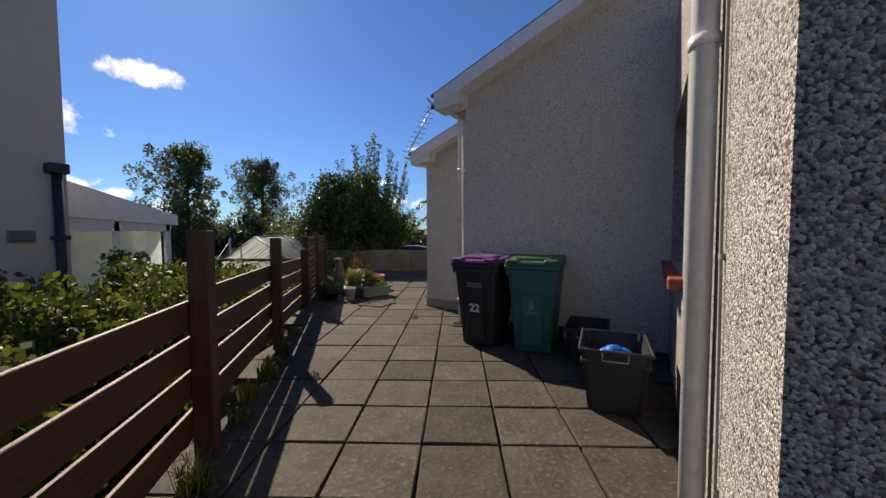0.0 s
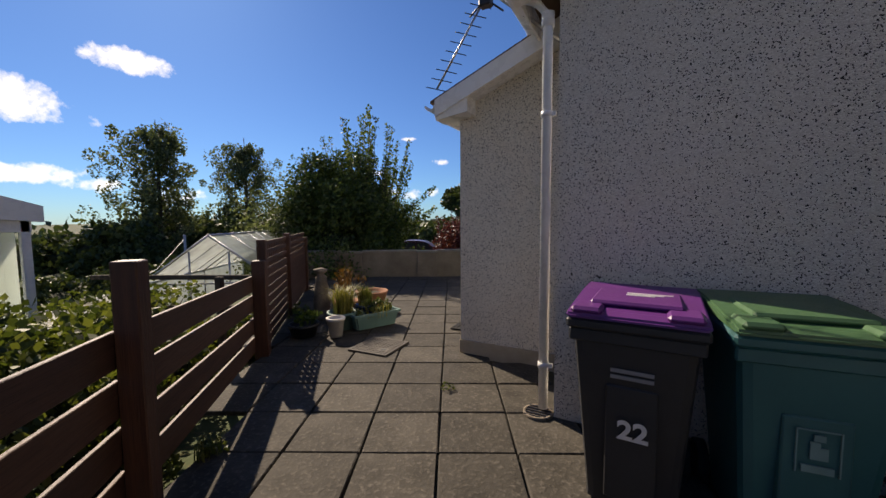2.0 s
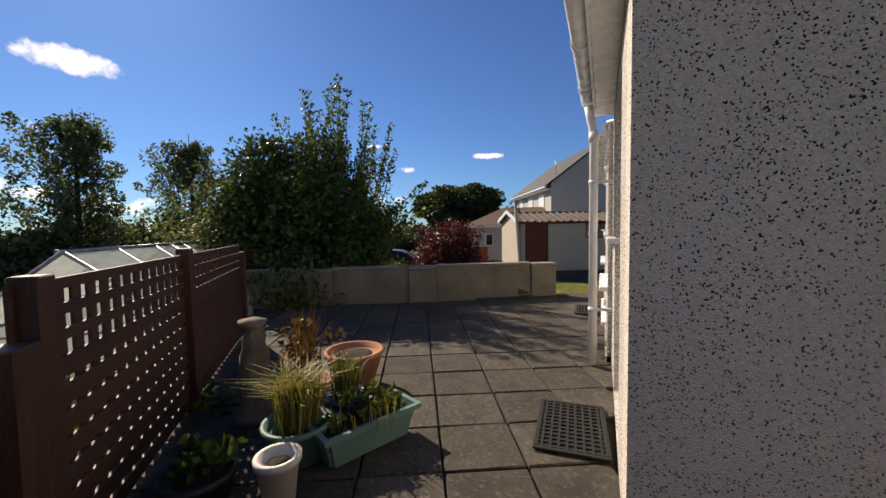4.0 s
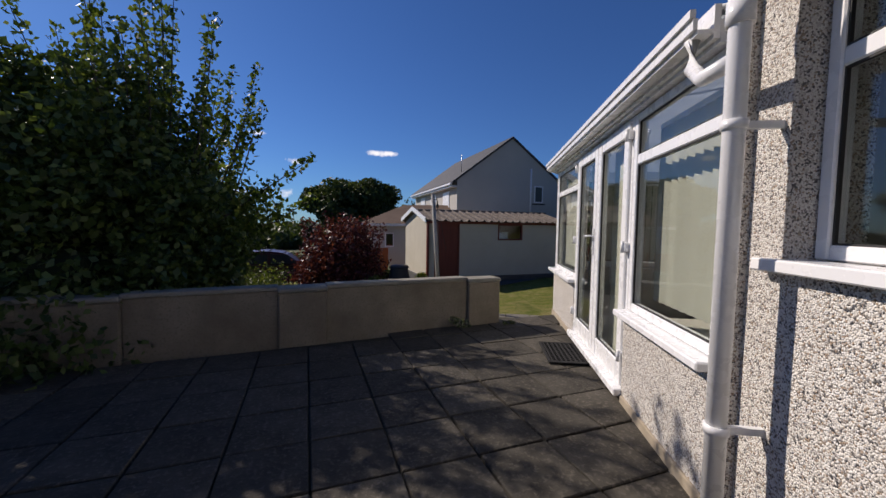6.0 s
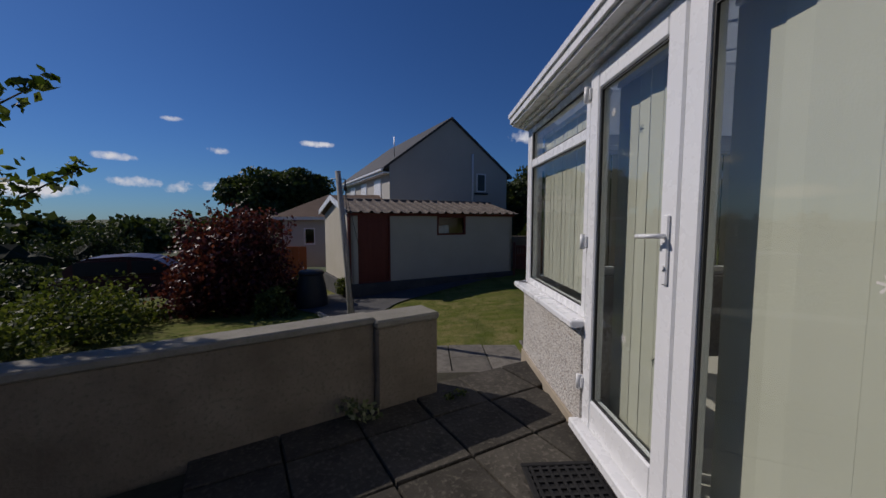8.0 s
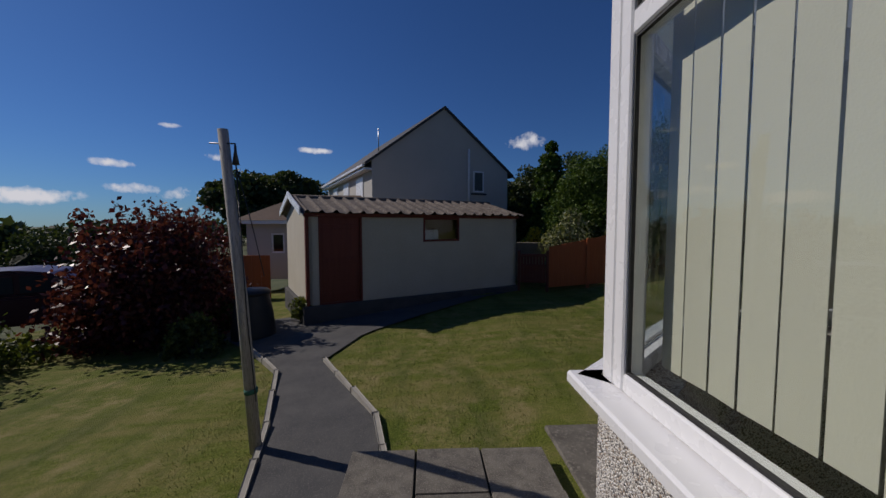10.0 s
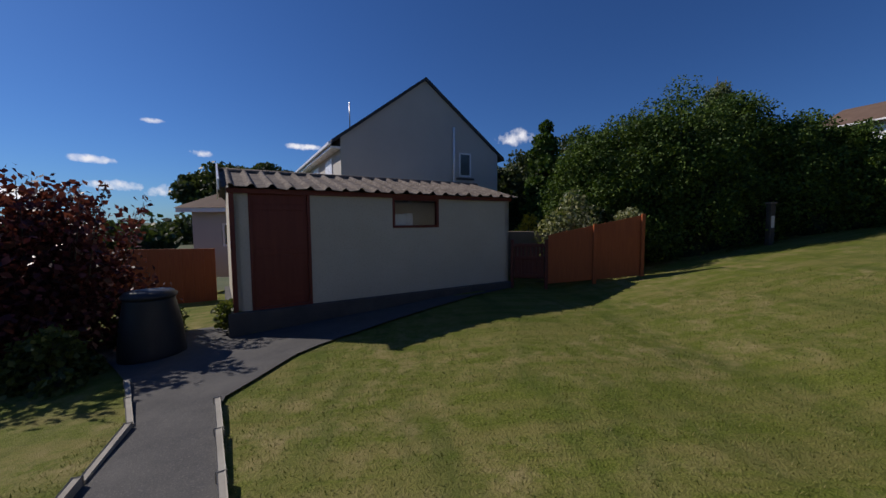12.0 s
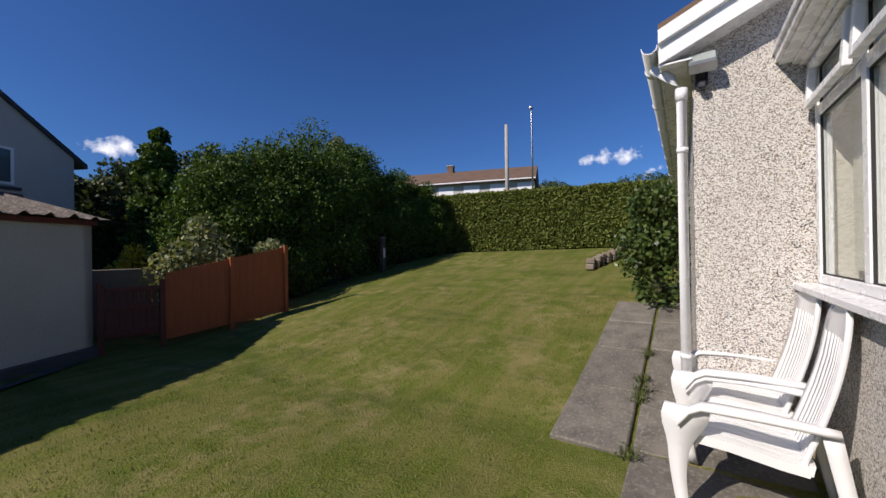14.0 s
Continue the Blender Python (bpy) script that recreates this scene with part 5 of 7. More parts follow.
lettering("22", 0.13, Matrix.Translation((0.262, -0.05, 0.62)) @ Matrix.Rotation(radians(90), 4, "Z") @ Matrix.Rotation(radians(86), 4, "X"), b2, pale)


def crate(m, label, wide=0.225, tall=0.46):
    """Open tapered recycling box with a rolled rim and end handles."""
    t = thing("recycling_box", label, "recycling box", m, "recycling boxes")
    bm = bmesh.new()
    w0, d0, w1, d1, h = wide * 0.76, 0.22, wide, 0.275, tall
    ring = lambda w, d, z: [bm.verts.new((x, y, z)) for x, y in ((-w, -d), (w, -d), (w, d), (-w, d))]  # noqa: E731
    rs = [ring(w0, d0, 0.0), ring(w1, d1, h), ring(w1 - 0.012, d1 - 0.012, h), ring(w0 - 0.006, d0 - 0.006, 0.012)]
    for a, b in zip(rs, rs[1:]):
        for i in range(4):
            bm.faces.new((a[i], a[(i + 1) % 4], b[(i + 1) % 4], b[i]))
    bm.faces.new(rs[0][::-1])
    bm.faces.new(rs[-1])
    bmesh.ops.bevel(bm, geom=[e for e in bm.edges if abs(e.verts[0].co.z - e.verts[1].co.z) > 0.2], offset=0.035, segments=3, affect="EDGES")
    part("body", bm, M_BINBLACK, t)
    bm = bmesh.new()
    for z, g in ((h - 0.005, 0.014), (h - 0.09, 0.008)):
        k = z / h
        w, d = w0 + (w1 - w0) * k + g, d0 + (d1 - d0) * k + g
        for q in ((-w, w, -d, -d + 0.02), (-w, w, d - 0.02, d), (-w, -w + 0.02, -d + 0.02, d - 0.02), (w - 0.02, w, -d + 0.02, d - 0.02)):
            bx(bm, q[0], q[1], q[2], q[3], z - 0.012, z + 0.012, 0.005)
    part("rim", bm, M_BINBLACK, t)
    tubepart("handle", M_METAL, t, [(-0.08, -d1 - 0.012, h - 0.01), (-0.08, -d1 - 0.03, h - 0.06), (0.08, -d1 - 0.03, h - 0.06), (0.08, -d1 - 0.012, h - 0.01)], 0.006, 6)
    return t


crate(pose(0.51, 3.37, 0, 0, 0, 6), "open black plastic recycling box with blue bag inside")
crate(pose(0.21, 4.22, 0, 0, 0, 4), "open empty black plastic recycling box", 0.18, 0.36)
bm = bmesh.new()
bmesh.ops.create_icosphere(bm, subdivisions=4, radius=0.115)
for v in bm.verts:
    v.co *= 1 + 0.5 * noise.noise(v.co * 9) + 0.2 * noise.noise(v.co * 22)
    v.co.z *= 0.55
bag = part("plastic_bag", bm, M_BLUEBAG)
bag.matrix_basis = pose(0.53, 3.42, 0.34)
tagged(bag, "crumpled bright blue plastic bag in the recycling box", "plastic bag")

# ---- small things on the patio ----


def rubber_mat(m, w, d, label):
    t = thing("door_mat", label, "door mat", m, "rubber door mats")
    bm = bmesh.new()
    for q in ((-w, w, -d, -d + 0.03), (-w, w, d - 0.03, d), (-w, -w + 0.03, -d + 0.03, d - 0.03), (w - 0.03, w, -d + 0.03, d - 0.03)):
        bx(bm, q[0], q[1], q[2], q[3], 0, 0.016, 0.004)
    part("border", bm, M_RUBBER, t)
    bm = bmesh.new()
    n, k = int(2 * w / 0.045), int(2 * d / 0.045)
    for i in range(1, n):
        x = -w + 2 * w * i / n
        bx(bm, x - 0.008, x + 0.008, -d + 0.03, d - 0.03, 0.001, 0.013)
    for i in range(1, k):
        y = -d + 2 * d * i / k
        bx(bm, -w + 0.03, w - 0.03, y - 0.008, y + 0.008, 0.002, 0.012)
    tagged(part("grid", bm, M_RUBBER, t), kind="stuff")
    boxpart("backing", M_RUBBER, t, -w + 0.02, w - 0.02, -d + 0.02, d - 0.02, 0.0005, 0.003, 0)
    return t


rubber_mat(pose(-2.84, 6.7, 0.012, 0, 0, 4), 0.22, 0.33, "black rubber ring mat outside the back door")
rubber_mat(pose(-2.84, 10.4, 0.012, 0, 0, 1), 0.21, 0.33, "black rubber grid mat outside the french doors")

cover = thing("manhole_cover", "grey moulded manhole cover with studded pattern", "manhole cover", pose(-3.44, 5.43, 0.012, 0, 0, 4))
bm = bmesh.new()
bx(bm, -0.24, 0.24, -0.24, 0.24, -0.02, 0.008, 0.004)
part("plate", bm, M_IRON, cover)
bm = bmesh.new()
for i in range(11):
    for j in range(11):
        x, y = -0.2 + 0.04 * i, -0.2 + 0.04 * j
        if math.hypot(x - 0.12, y + 0.1) > 0.05:
            bx(bm, x - 0.012, x + 0.012, y - 0.012, y + 0.012, 0.008, 0.013, 0.002)
part("studs", bm, M_IRON, cover)
# nothing is cut here: a black disc stands for the hole's inner shade
bm = bmesh.new()
tube(bm, [(0.12, -0.1, 0.007), (0.12, -0.1, 0.0105)], 0.032, 16)
part("key_hole_disc", bm, M_SEAL, cover, "black disc painted as the shade in a lifting hole")

gully = thing("gully", "round drain grate set in mortar", "drain", pose(-1.54, 4.83, 0.006))
bm = bmesh.new()
lathe(bm, [(0.105, -0.02), (0.105, 0.01), (0.09, 0.012), (0.088, 0.002)], 22)
part("ring", bm, M_STONE, gully)
for i in range(5):
    boxpart("bar", M_BLACKPIPE, gully, -0.085, 0.085, -0.07 + 0.035 * i - 0.006, -0.07 + 0.035 * i + 0.006, 0.003, 0.012, 0.002)


def pot(at, r0, r1, h, material, label, name="plant_pot", rim=0.02, soil=True):
    t = thing(name, label, "plant pot", pose(*at), "patio pots")
    bm = bmesh.new()
    lathe(bm, [(r0, 0), (r1, h - rim * 1.6), (r1 + 0.012, h - rim * 1.6), (r1 + 0.012, h), (r1 - 0.012, h), (r1 - 0.02, h - 0.04), (0.01, h - 0.04)], 22)
    part("body", bm, material, t)
    if soil:
        bm = bmesh.new()
        lathe(bm, [(r1 - 0.022, h - 0.05), (r1 * 0.5, h - 0.034), (0.01, h - 0.03)], 16)
        part("soil", bm, M_SOIL, t)
    return t


def grass_part(name, at_r, n, height, material, parent, lean=0.5, width=0.008, z0=0.0):
    """Blades that arch out from a root."""
    vs, fs = [], []
    for i in range(n):
        a, r = rng.uniform(0, 6.283), at_r * math.sqrt(rng.uniform(0, 1))
        p = np.array([r * math.cos(a), r * math.sin(a), z0])
        b = rng.uniform(0, 6.283)
        d = np.array([math.cos(b), math.sin(b), 0]) * lean * rng.uniform(0.2, 1.0)
        h = height * rng.uniform(0.55, 1.0)
        w = np.array([-math.sin(b), math.cos(b), 0]) * width
        k = len(vs)
        mid = p + d * h * 0.35 + np.array([0, 0, h * 0.65])
        tip = p + d * h + np.array([0, 0, h * (1 - 0.3 * lean)])
        vs += [p - w, p + w, mid + w * 0.8, mid - w * 0.8, tip]
        fs += [(k, k + 1, k + 2, k + 3), (k + 3, k + 2, k + 4)]
    me = bpy.data.meshes.new(name)
    me.from_pydata([tuple(v) for v in vs], [], fs)
    me.materials.append(material)
    ob = new(name, me)
    ob.parent = parent
    return ob


pw = pot((-4.12, 5.47, 0.01), 0.075, 0.1, 0.23, M_POTWHITE, "small off-white plastic plant pot with bare soil")
pt = pot((-4.62, 6.75, 0.01), 0.16, 0.24, 0.3, M_TERRA, "large pale terracotta pot")
pb = pot((-4.2, 6.1, 0.01), 0.1, 0.13, 0.26, M_BLUEPOT, "dark blue glazed pot with grass")
grass_part("grass", 0.08, 160, 0.42, M_BLADE, pb, 0.5, 0.006, 0.2)
pg = pot((-4.3, 5.78, 0.01), 0.14, 0.19, 0.22, M_TROUGH, "grey-green pot with golden grass")
grass_part("grass", 0.12, 320, 0.5, M_YELLOWGRASS, pg, 0.75, 0.005, 0.18)
pd = pot((-4.5, 5.32, 0.01), 0.14, 0.17, 0.15, M_BINBLACK, "low black pot with a small leafy plant")
leaf_part("leaves", clumps([(0, 0, 0.22), (0.1, 0.05, 0.25), (-0.1, 0.06, 0.2)], [0.13, 0.1, 0.1], 40), 0.045, M_LEAF, pd)
pk = pot((-4.62, 6.2, 0.01), 0.13, 0.17, 0.25, M_TERRA, "terracotta pot with tall russet stems")
grass_part("stems", 0.1, 60, 0.75, M_RUST, pk, 0.35, 0.005, 0.2)
leaf_part("leaves", clumps([(rng.uniform(-.16, .16), rng.uniform(-.16, .16), rng.uniform(0.3, 0.75)) for _ in range(14)], [0.08] * 14, 16), 0.035, M_RUST, pk)

trough = thing("planter_trough", "grey-green plastic trough planter with straggly seedlings", "planter", pose(-4.0, 6.03, 0.012, 0, 0, 66), "patio pots")
bm = bmesh.new()
rs = []
for w, d, z in ((0.27, 0.09, 0), (0.31, 0.125, 0.17), (0.33, 0.145, 0.17), (0.33, 0.145, 0.2), (0.3, 0.118, 0.2), (0.285, 0.1, 0.14)):
    rs.append([bm.verts.new((x, y, z)) for x, y in ((-w, -d), (w, -d), (w, d), (-w, d))])
for a, b in zip(rs, rs[1:]):
    for i in range(4):
        bm.faces.new((a[i], a[(i + 1) % 4], b[(i + 1) % 4], b[i]))
bm.faces.new(rs[0][::-1])
bmesh.ops.bevel(bm, geom=[e for e in bm.edges if abs(e.verts[0].co.z - e.verts[1].co.z) > 0.1], offset=0.02, segments=2, affect="EDGES")
part("body", bm, M_TROUGH, trough)
boxpart("soil", M_SOIL, trough, -0.285, 0.285, -0.1, 0.1, 0.1, 0.15, 0.01)
tagged(leaf_part("seedling_growth", clumps([(rng.uniform(-.24, .24), rng.uniform(-.06, .06), rng.uniform(0.17, 0.32)) for _ in range(22)], [0.06] * 22, 18), 0.03, M_BUSH, trough), kind="stuff")
grass_part("stems", 0.2, 50, 0.25, M_YELLOWGRASS, trough, 0.5, 0.003, 0.14)

orn = thing("garden_ornament", "weathered cast stone pedestal with small round top", "garden ornament", pose(-4.93, 6.02, 0.0))
bm = bmesh.new()
lathe(bm, [(0.15, 0), (0.15, 0.06), (0.11, 0.09), (0.1, 0.18), (0.12, 0.26), (0.085, 0.36), (0.1, 0.46), (0.07, 0.54), (0.085, 0.6), (0.05, 0.64), (0.09, 0.68), (0.1, 0.71), (0.03, 0.73)], 16)
for v in bm.verts:
    v.co += v.normal * 0 + Vector((noise.noise(v.co * 9), noise.noise(v.co * 9 + Vector((5, 0, 0))), 0)) * 0.025
part("pedestal", bm, M_STONE, orn)

for i, (x, y) in enumerate(((-1.86, 2.6), (-3.32, 11.55), (-2.3, 4.85), (-3.42, 11.5))):
    w = thing("weed", "small green weed growing from a slab joint", "weed", pose(x, y, 0.0), "weeds")
    leaf_part("leaves", clumps([(0, 0, 0.03), (0.04, 0.02, 0.02)], [0.045, 0.035], 26), 0.016, M_BUSH, w)
for i, (sa, off) in enumerate(((0.35, -0.06), (0.7, -0.02), (1.05, -0.08), (1.4, -0.04), (1.7, -0.09), (-0.35, -0.05), (2.5, -0.07))):
    p = P1 + fd_dir * sa + Vector((-fd_dir.y, fd_dir.x, 0)) * off
    w = thing("weed", "yellow-green grass tuft at the foot of the fence", "weed", pose(p.x, p.y, -0.01), "weeds")
    grass_part("tuft", 0.07, 70, 0.16 + 0.05 * (i % 3), M_YELLOWGRASS if i % 2 else M_BLADE, w, 0.8, 0.004)
    leaf_part("leaves", clumps([(0, 0, 0.04), (0.07, 0.03, 0.05), (-0.06, 0.02, 0.03)], [0.06, 0.05, 0.05], 18), 0.02, M_BUSH, w)
for i, x in enumerate((0.35, 1.15, 1.3, 1.5, 2.1)):
    w = thing("weed", "straggly weed growing from the paving joint", "weed", pose(x, 14.248, pave_z(x) + 0.005), "weeds")
    grass_part("tuft", 0.06, 26, 0.13, M_BUSH, w, 1.3, 0.003)
    leaf_part("leaves", clumps([(0.05, 0, 0.03), (-0.06, 0.03, 0.03), (0.0, -0.05, 0.04)], [0.06, 0.05, 0.05], 16), 0.014, M_BUSH, w)
w = thing("weed", "small grey-green plant at the foot of the wall pillar", "weed", pose(-4.02, 11.22, 0.0), "weeds")
leaf_part("leaves", clumps([(0, 0, 0.08), (0.08, 0.0, 0.06), (-0.08, 0.02, 0.1)], [0.09, 0.08, 0.08], 50), 0.025, M_VARIEG, w)

# ---- television aerial on the second gable ----
aer = thing("tv_aerial", "metal television aerial on a bracket at the gable", "aerial")
tubepart("mast", M_METAL, aer, [(-1.5, 5.2, 2.72), (-1.95, 5.15, 3.12), (-2.09, 5.14, 3.3)], 0.016, 8)
tubepart("boom", M_METAL, aer, [(-2.05, 5.15, 3.2), (-2.44, 4.99, 2.46)], 0.009, 6)
for i in range(11):
    k = i / 10
    c = Vector((-2.07, 5.14, 3.16)).lerp(Vector((-2.44, 4.99, 2.46)), k)
    tubepart("element", M_BLACKPIPE, aer, [c + Vector((0.07, 0.05, -0.015)), c - Vector((0.07, 0.05, -0.015))], 0.004, 5)
boxpart("junction_box", M_BLACKPIPE, aer, -2.12, -2.02, 5.1, 5.18, 3.08, 3.14, 0.01)
for d in ((0.16, 0.05, 0.1), (-0.14, -0.02, 0.12), (0.13, 0.05, -0.1), (-0.15, 0.02, -0.09)):
    tubepart("reflector_rod", M_BLACKPIPE, aer, [(-2.07, 5.14, 3.14), Vector((-2.07, 5.14, 3.14)) + Vector(d)], 0.008, 5)

# ---- clothes-line pole ----
pole = thing("washing_line_pole", "leaning weathered wooden clothes-line pole with pulley", "pole", pose(-4.66, 14.3, -0.66))
tubepart("shaft", M_POLE, pole, [(0, 0, -0.3), (-0.1, 0.02, 1.3), (-0.21, 0.03, 2.71)], [0.05, 0.046, 0.04], 10)
tubepart("hook", M_BLACKPIPE, pole, [(-0.32, 0.03, 2.6), (-0.1, 0.0, 2.59)], 0.006, 6)
tubepart("pulley", M_BLACKPIPE, pole, [(-0.1, 0.0, 2.59), (-0.1, 0.0, 2.52), (-0.1, 0.0, 2.42)], [0.008, 0.012, 0.03], 8)
tubepart("cord", M_BLACKPIPE, pole, [(-0.1, 0.0, 2.44), (-0.05, -0.01, 1.2), (0.02, -0.05, 0.45)], 0.005, 5)
tubepart("cord", M_BLACKPIPE, pole, [(-0.1, 0.0, 2.42), (0.02, 0.0, 1.9), (0.1, 0.0, 1.5)], 0.004, 5)
tubepart("binding", surface("green_cord", (0.03, 0.12, 0.09), (0.04, 0.15, 0.11), 9.0, 60.0, 0.8, 0.2), pole, [(-0.045, 0.01, 0.5), (-0.048, 0.01, 0.54)], 0.056, 10)

# ---- shed ----
SH_A, SH_B = Vector((-5.75, 19.08, 0)), Vector((-0.62, 21.75, 0))
sh_len = (SH_B - SH_A).length
sh_rot = math.degrees(math.atan2((SH_B - SH_A).y, (SH_B - SH_A).x))
shed = thing("shed", "cream rendered garden shed with red-brown door and corrugated roof", "shed", pose(SH_A.x, SH_A.y, -0.45, 0, 0, sh_rot))
# local x along the front, y into the shed, z from the door sill
DX0, DX1, WX0, WX1 = 0.27, 1.19, 2.77, 3.83
bm = bmesh.new()
panel_wall(bm, sh_len, 1.98, 0.12, [(DX0, DX1, 0.0, 1.96), (WX0, WX1, 1.32, 1.92)])
part("front_wall", bm, M_CREAM, shed)
bm = bmesh.new()
prism(bm, [(0.0, 0.0), (3.0, 0.0), (3.0, 2.02), (1.5, 2.38), (0.0, 1.98)], "x", 0.001, 0.12)
part("gable_wall", bm, M_CREAM, shed)
bm = bmesh.new()
prism(bm, [(0.0, 0.0), (3.0, 0.0), (3.0, 2.02), (1.5, 2.38), (0.0, 1.98)], "x", sh_len - 0.12, sh_len - 0.001)
bx(bm, 0.12, sh_len - 0.12, 2.9, 3.0, 0, 2.0)
part("back_wall", bm, M_CREAM, shed)
bm = bmesh.new()
bx(bm, -0.1, sh_len, -0.1, 3.0, -0.9, -0.002, 0.01)
part("base", bm, M_ASPHALT, shed, "dark concrete base")
bm = bmesh.new()
bx(bm, DX0 + 0.03, DX1 - 0.03, 0.03, 0.07, 0.03, 1.94, 0.004)
door = part("door", bm, M_REDDOOR, shed, "oxblood painted ledged door")
for z in (0.15, 0.9, 1.65):
    boxpart("ledge", M_REDDOOR, door, DX0 + 0.05, DX1 - 0.05, 0.02, 0.03, z, z + 0.1, 0.004)
bm = bmesh.new()
for q in ((DX0 - 0.02, DX0 + 0.03, 0, 1.98), (DX1 - 0.03, DX1 + 0.02, 0, 1.98)):
    bx(bm, q[0], q[1], -0.012, 0.1, q[2], q[3], 0.004)
bx(bm, DX0 + 0.03, DX1 - 0.03, -0.012, 0.1, 1.94, 1.98, 0.004)
bx(bm, DX0 - 0.02, DX1 + 0.02, -0.02, 0.1, -0.001, 0.035, 0.004)
part("door_frame", bm, M_REDDOOR, shed)
boxpart("corner_board", M_REDDOOR, shed, -0.02, 0.05, -0.02, 0.1, 0.0, 1.98, 0.004)
boxpart("eave_board", M_REDDOOR, shed, -0.05, sh_len + 0.05, -0.05, -0.025, 1.91, 1.99, 0.004)
bm = bmesh.new()
for q in ((WX0, WX0 + 0.05, 1.32, 1.92), (WX1 - 0.05, WX1, 1.32, 1.92), (WX0 + 0.05, WX1 - 0.05, 1.32, 1.37), (WX0 + 0.05, WX1 - 0.05, 1.87, 1.92)):
    bx(bm, q[0], q[1], -0.015, 0.08, q[2], q[3], 0.004)
wf = part("window_frame", bm, M_REDDOOR, shed)
bm = bmesh.new()
bx(bm, WX0 + 0.05, WX1 - 0.05, 0.05, 0.056, 1.37, 1.87)
part("pane", bm, M_GLASS, wf)
bm = bmesh.new()
bx(bm, WX0 + 0.45, WX0 + 0.6, 0.3, 0.5, 1.2, 1.62, 0.01)
bx(bm, WX0 + 0.1, WX0 + 0.45, 0.3, 0.34, 1.3, 1.6, 0.01)
part("stored_panel", bm, M_UPVC, shed, "pale board stored behind the window")
# corrugated sheets, front and back slope
def corrugated(name, x0, x1, y0, z0, y1, z1, amp=0.055, pitch=0.3):
    n = int((x1 - x0) / pitch * 16)
    vs, fs = [], []
    slope = Vector((0, y1 - y0, z1 - z0)).normalized()
    nrm = Vector((0, -slope.z, slope.y))
    for lay in (0, 0.009):
        for k in range(5):
            for i in range(n + 1):
                x = x0 + (x1 - x0) * i / n
                h = amp * max(0.0, math.cos(2 * math.pi * x / pitch)) ** 1.5 + lay + 0.016 * noise.noise(Vector((x * 1.7, k * 2.3, 0))) + 0.01 * (k == 0) * math.sin(x * 13.0)
                p = Vector((x, y0 + (y1 - y0) * k / 4, z0 + (z1 - z0) * k / 4)) + nrm * h
                vs.append(tuple(p))
    w = n + 1
    for k in range(4):
        for i in range(n):
            a = k * w + i
            fs.append((a, a + 1, a + 1 + w, a + w))
            b = 5 * w + a
            fs.append((b, b + w, b + w + 1, b + 1))
    for i in range(n):
        fs.append((i, 5 * w + i, 5 * w + i + 1, i + 1))
    for k in range(4):
        for e in (0, n):
            a = k * w + e
            fs.append((a, a + w, 5 * w + a + w, 5 * w + a))
    me = bpy.data.meshes.new(name)
    me.from_pydata(vs, [], fs)
    me.materials.append(M_ASBESTOS)
    ob = new(name, me)
    ob.parent = shed
    return ob


corrugated("roof_sheet", -0.12, sh_len + 0.15, -0.16, 1.99, 1.52, 2.42)
corrugated("roof_sheet", -0.12, sh_len + 0.15, 3.12, 2.02, 1.48, 2.42)
bm = bmesh.new()
tube(bm, [(-0.13, 1.5, 2.43), (sh_len + 0.16, 1.5, 2.43)], 0.06, 8)
part("ridge", bm, M_ASBESTOS, shed)
bm = bmesh.new()
for a, b in (((-0.2, 1.94), (1.5, 2.4)), ((3.2, 1.98), (1.5, 2.4))):
    prism(bm, [a, b, (b[0], b[1] + 0.16), (a[0], a[1] + 0.16)], "x", -0.16, -0.135)
part("verge_board", bm, M_UPVC, shed, "white painted verge boards")

# ---- gate and orange panel fence ----
G0, G1, G2 = Vector((-0.58, 21.7, 0)), Vector((0.27, 21.5, 0)), Vector((2.4, 21.2, 0))


def along_m(a, b, z):
    return pose(a.x, a.y, z, 0, 0, math.degrees(math.atan2((b - a).y, (b - a).x)))


gate = thing("gate", "low red-brown wooden gate with slotted top", "gate", along_m(G0, G1, -0.42))
gl = (G1 - G0).length
for x in (0.0, gl - 0.08):
    boxpart("gate_post", M_GATE, gate, x, x + 0.08, -0.04, 0.04, -0.3, 0.98, 0.006)
n = 8
for i in range(n):
    x = 0.09 + (gl - 0.18) * i / n
    boxpart("board", M_GATE, gate, x, x + (gl - 0.18) / n - 0.004, 0.0, 0.02, 0.04, 0.55, 0.002)
    boxpart("pale", M_GATE, gate, x + 0.004, x + (gl - 0.18) / n - 0.026, 0.0, 0.02, 0.55, 0.82, 0.002)
for z in (0.08, 0.5, 0.8):
    boxpart("rail", M_GATE, gate, 0.09, gl - 0.09, -0.03, -0.002, z, z + 0.08, 0.004)
of = thing("panel_fence", "orange stained solid fence panels stepping up the slope", "fence", along_m(G1, G2, -0.4))
fl = (G2 - G1).length
for k in range(2):
    a, b = fl * k / 2, fl * (k + 1) / 2
    for i in range(8):
        x0, x1 = a + (b - a) * i / 8, a + (b - a) * (i + 1) / 8
        bm = bmesh.new()
        h0, h1 = 1.06 + 0.21 * x0, 1.06 + 0.21 * x1
        prism(bm, [(x0 + 0.001, -0.1 + 0.1 * x0), (x1 - 0.001, -0.1 + 0.1 * x1), (x1 - 0.001, h1), (x0 + 0.001, h0)], "y", 0.0, 0.018 + 0.004 * (i % 2))
        part("board", bm, M_ORANGE, of)
    boxpart("post", M_ORANGE, of, b - 0.05, b + 0.03, -0.05, 0.0, -0.3, 1.09 + 0.21 * b, 0.006)
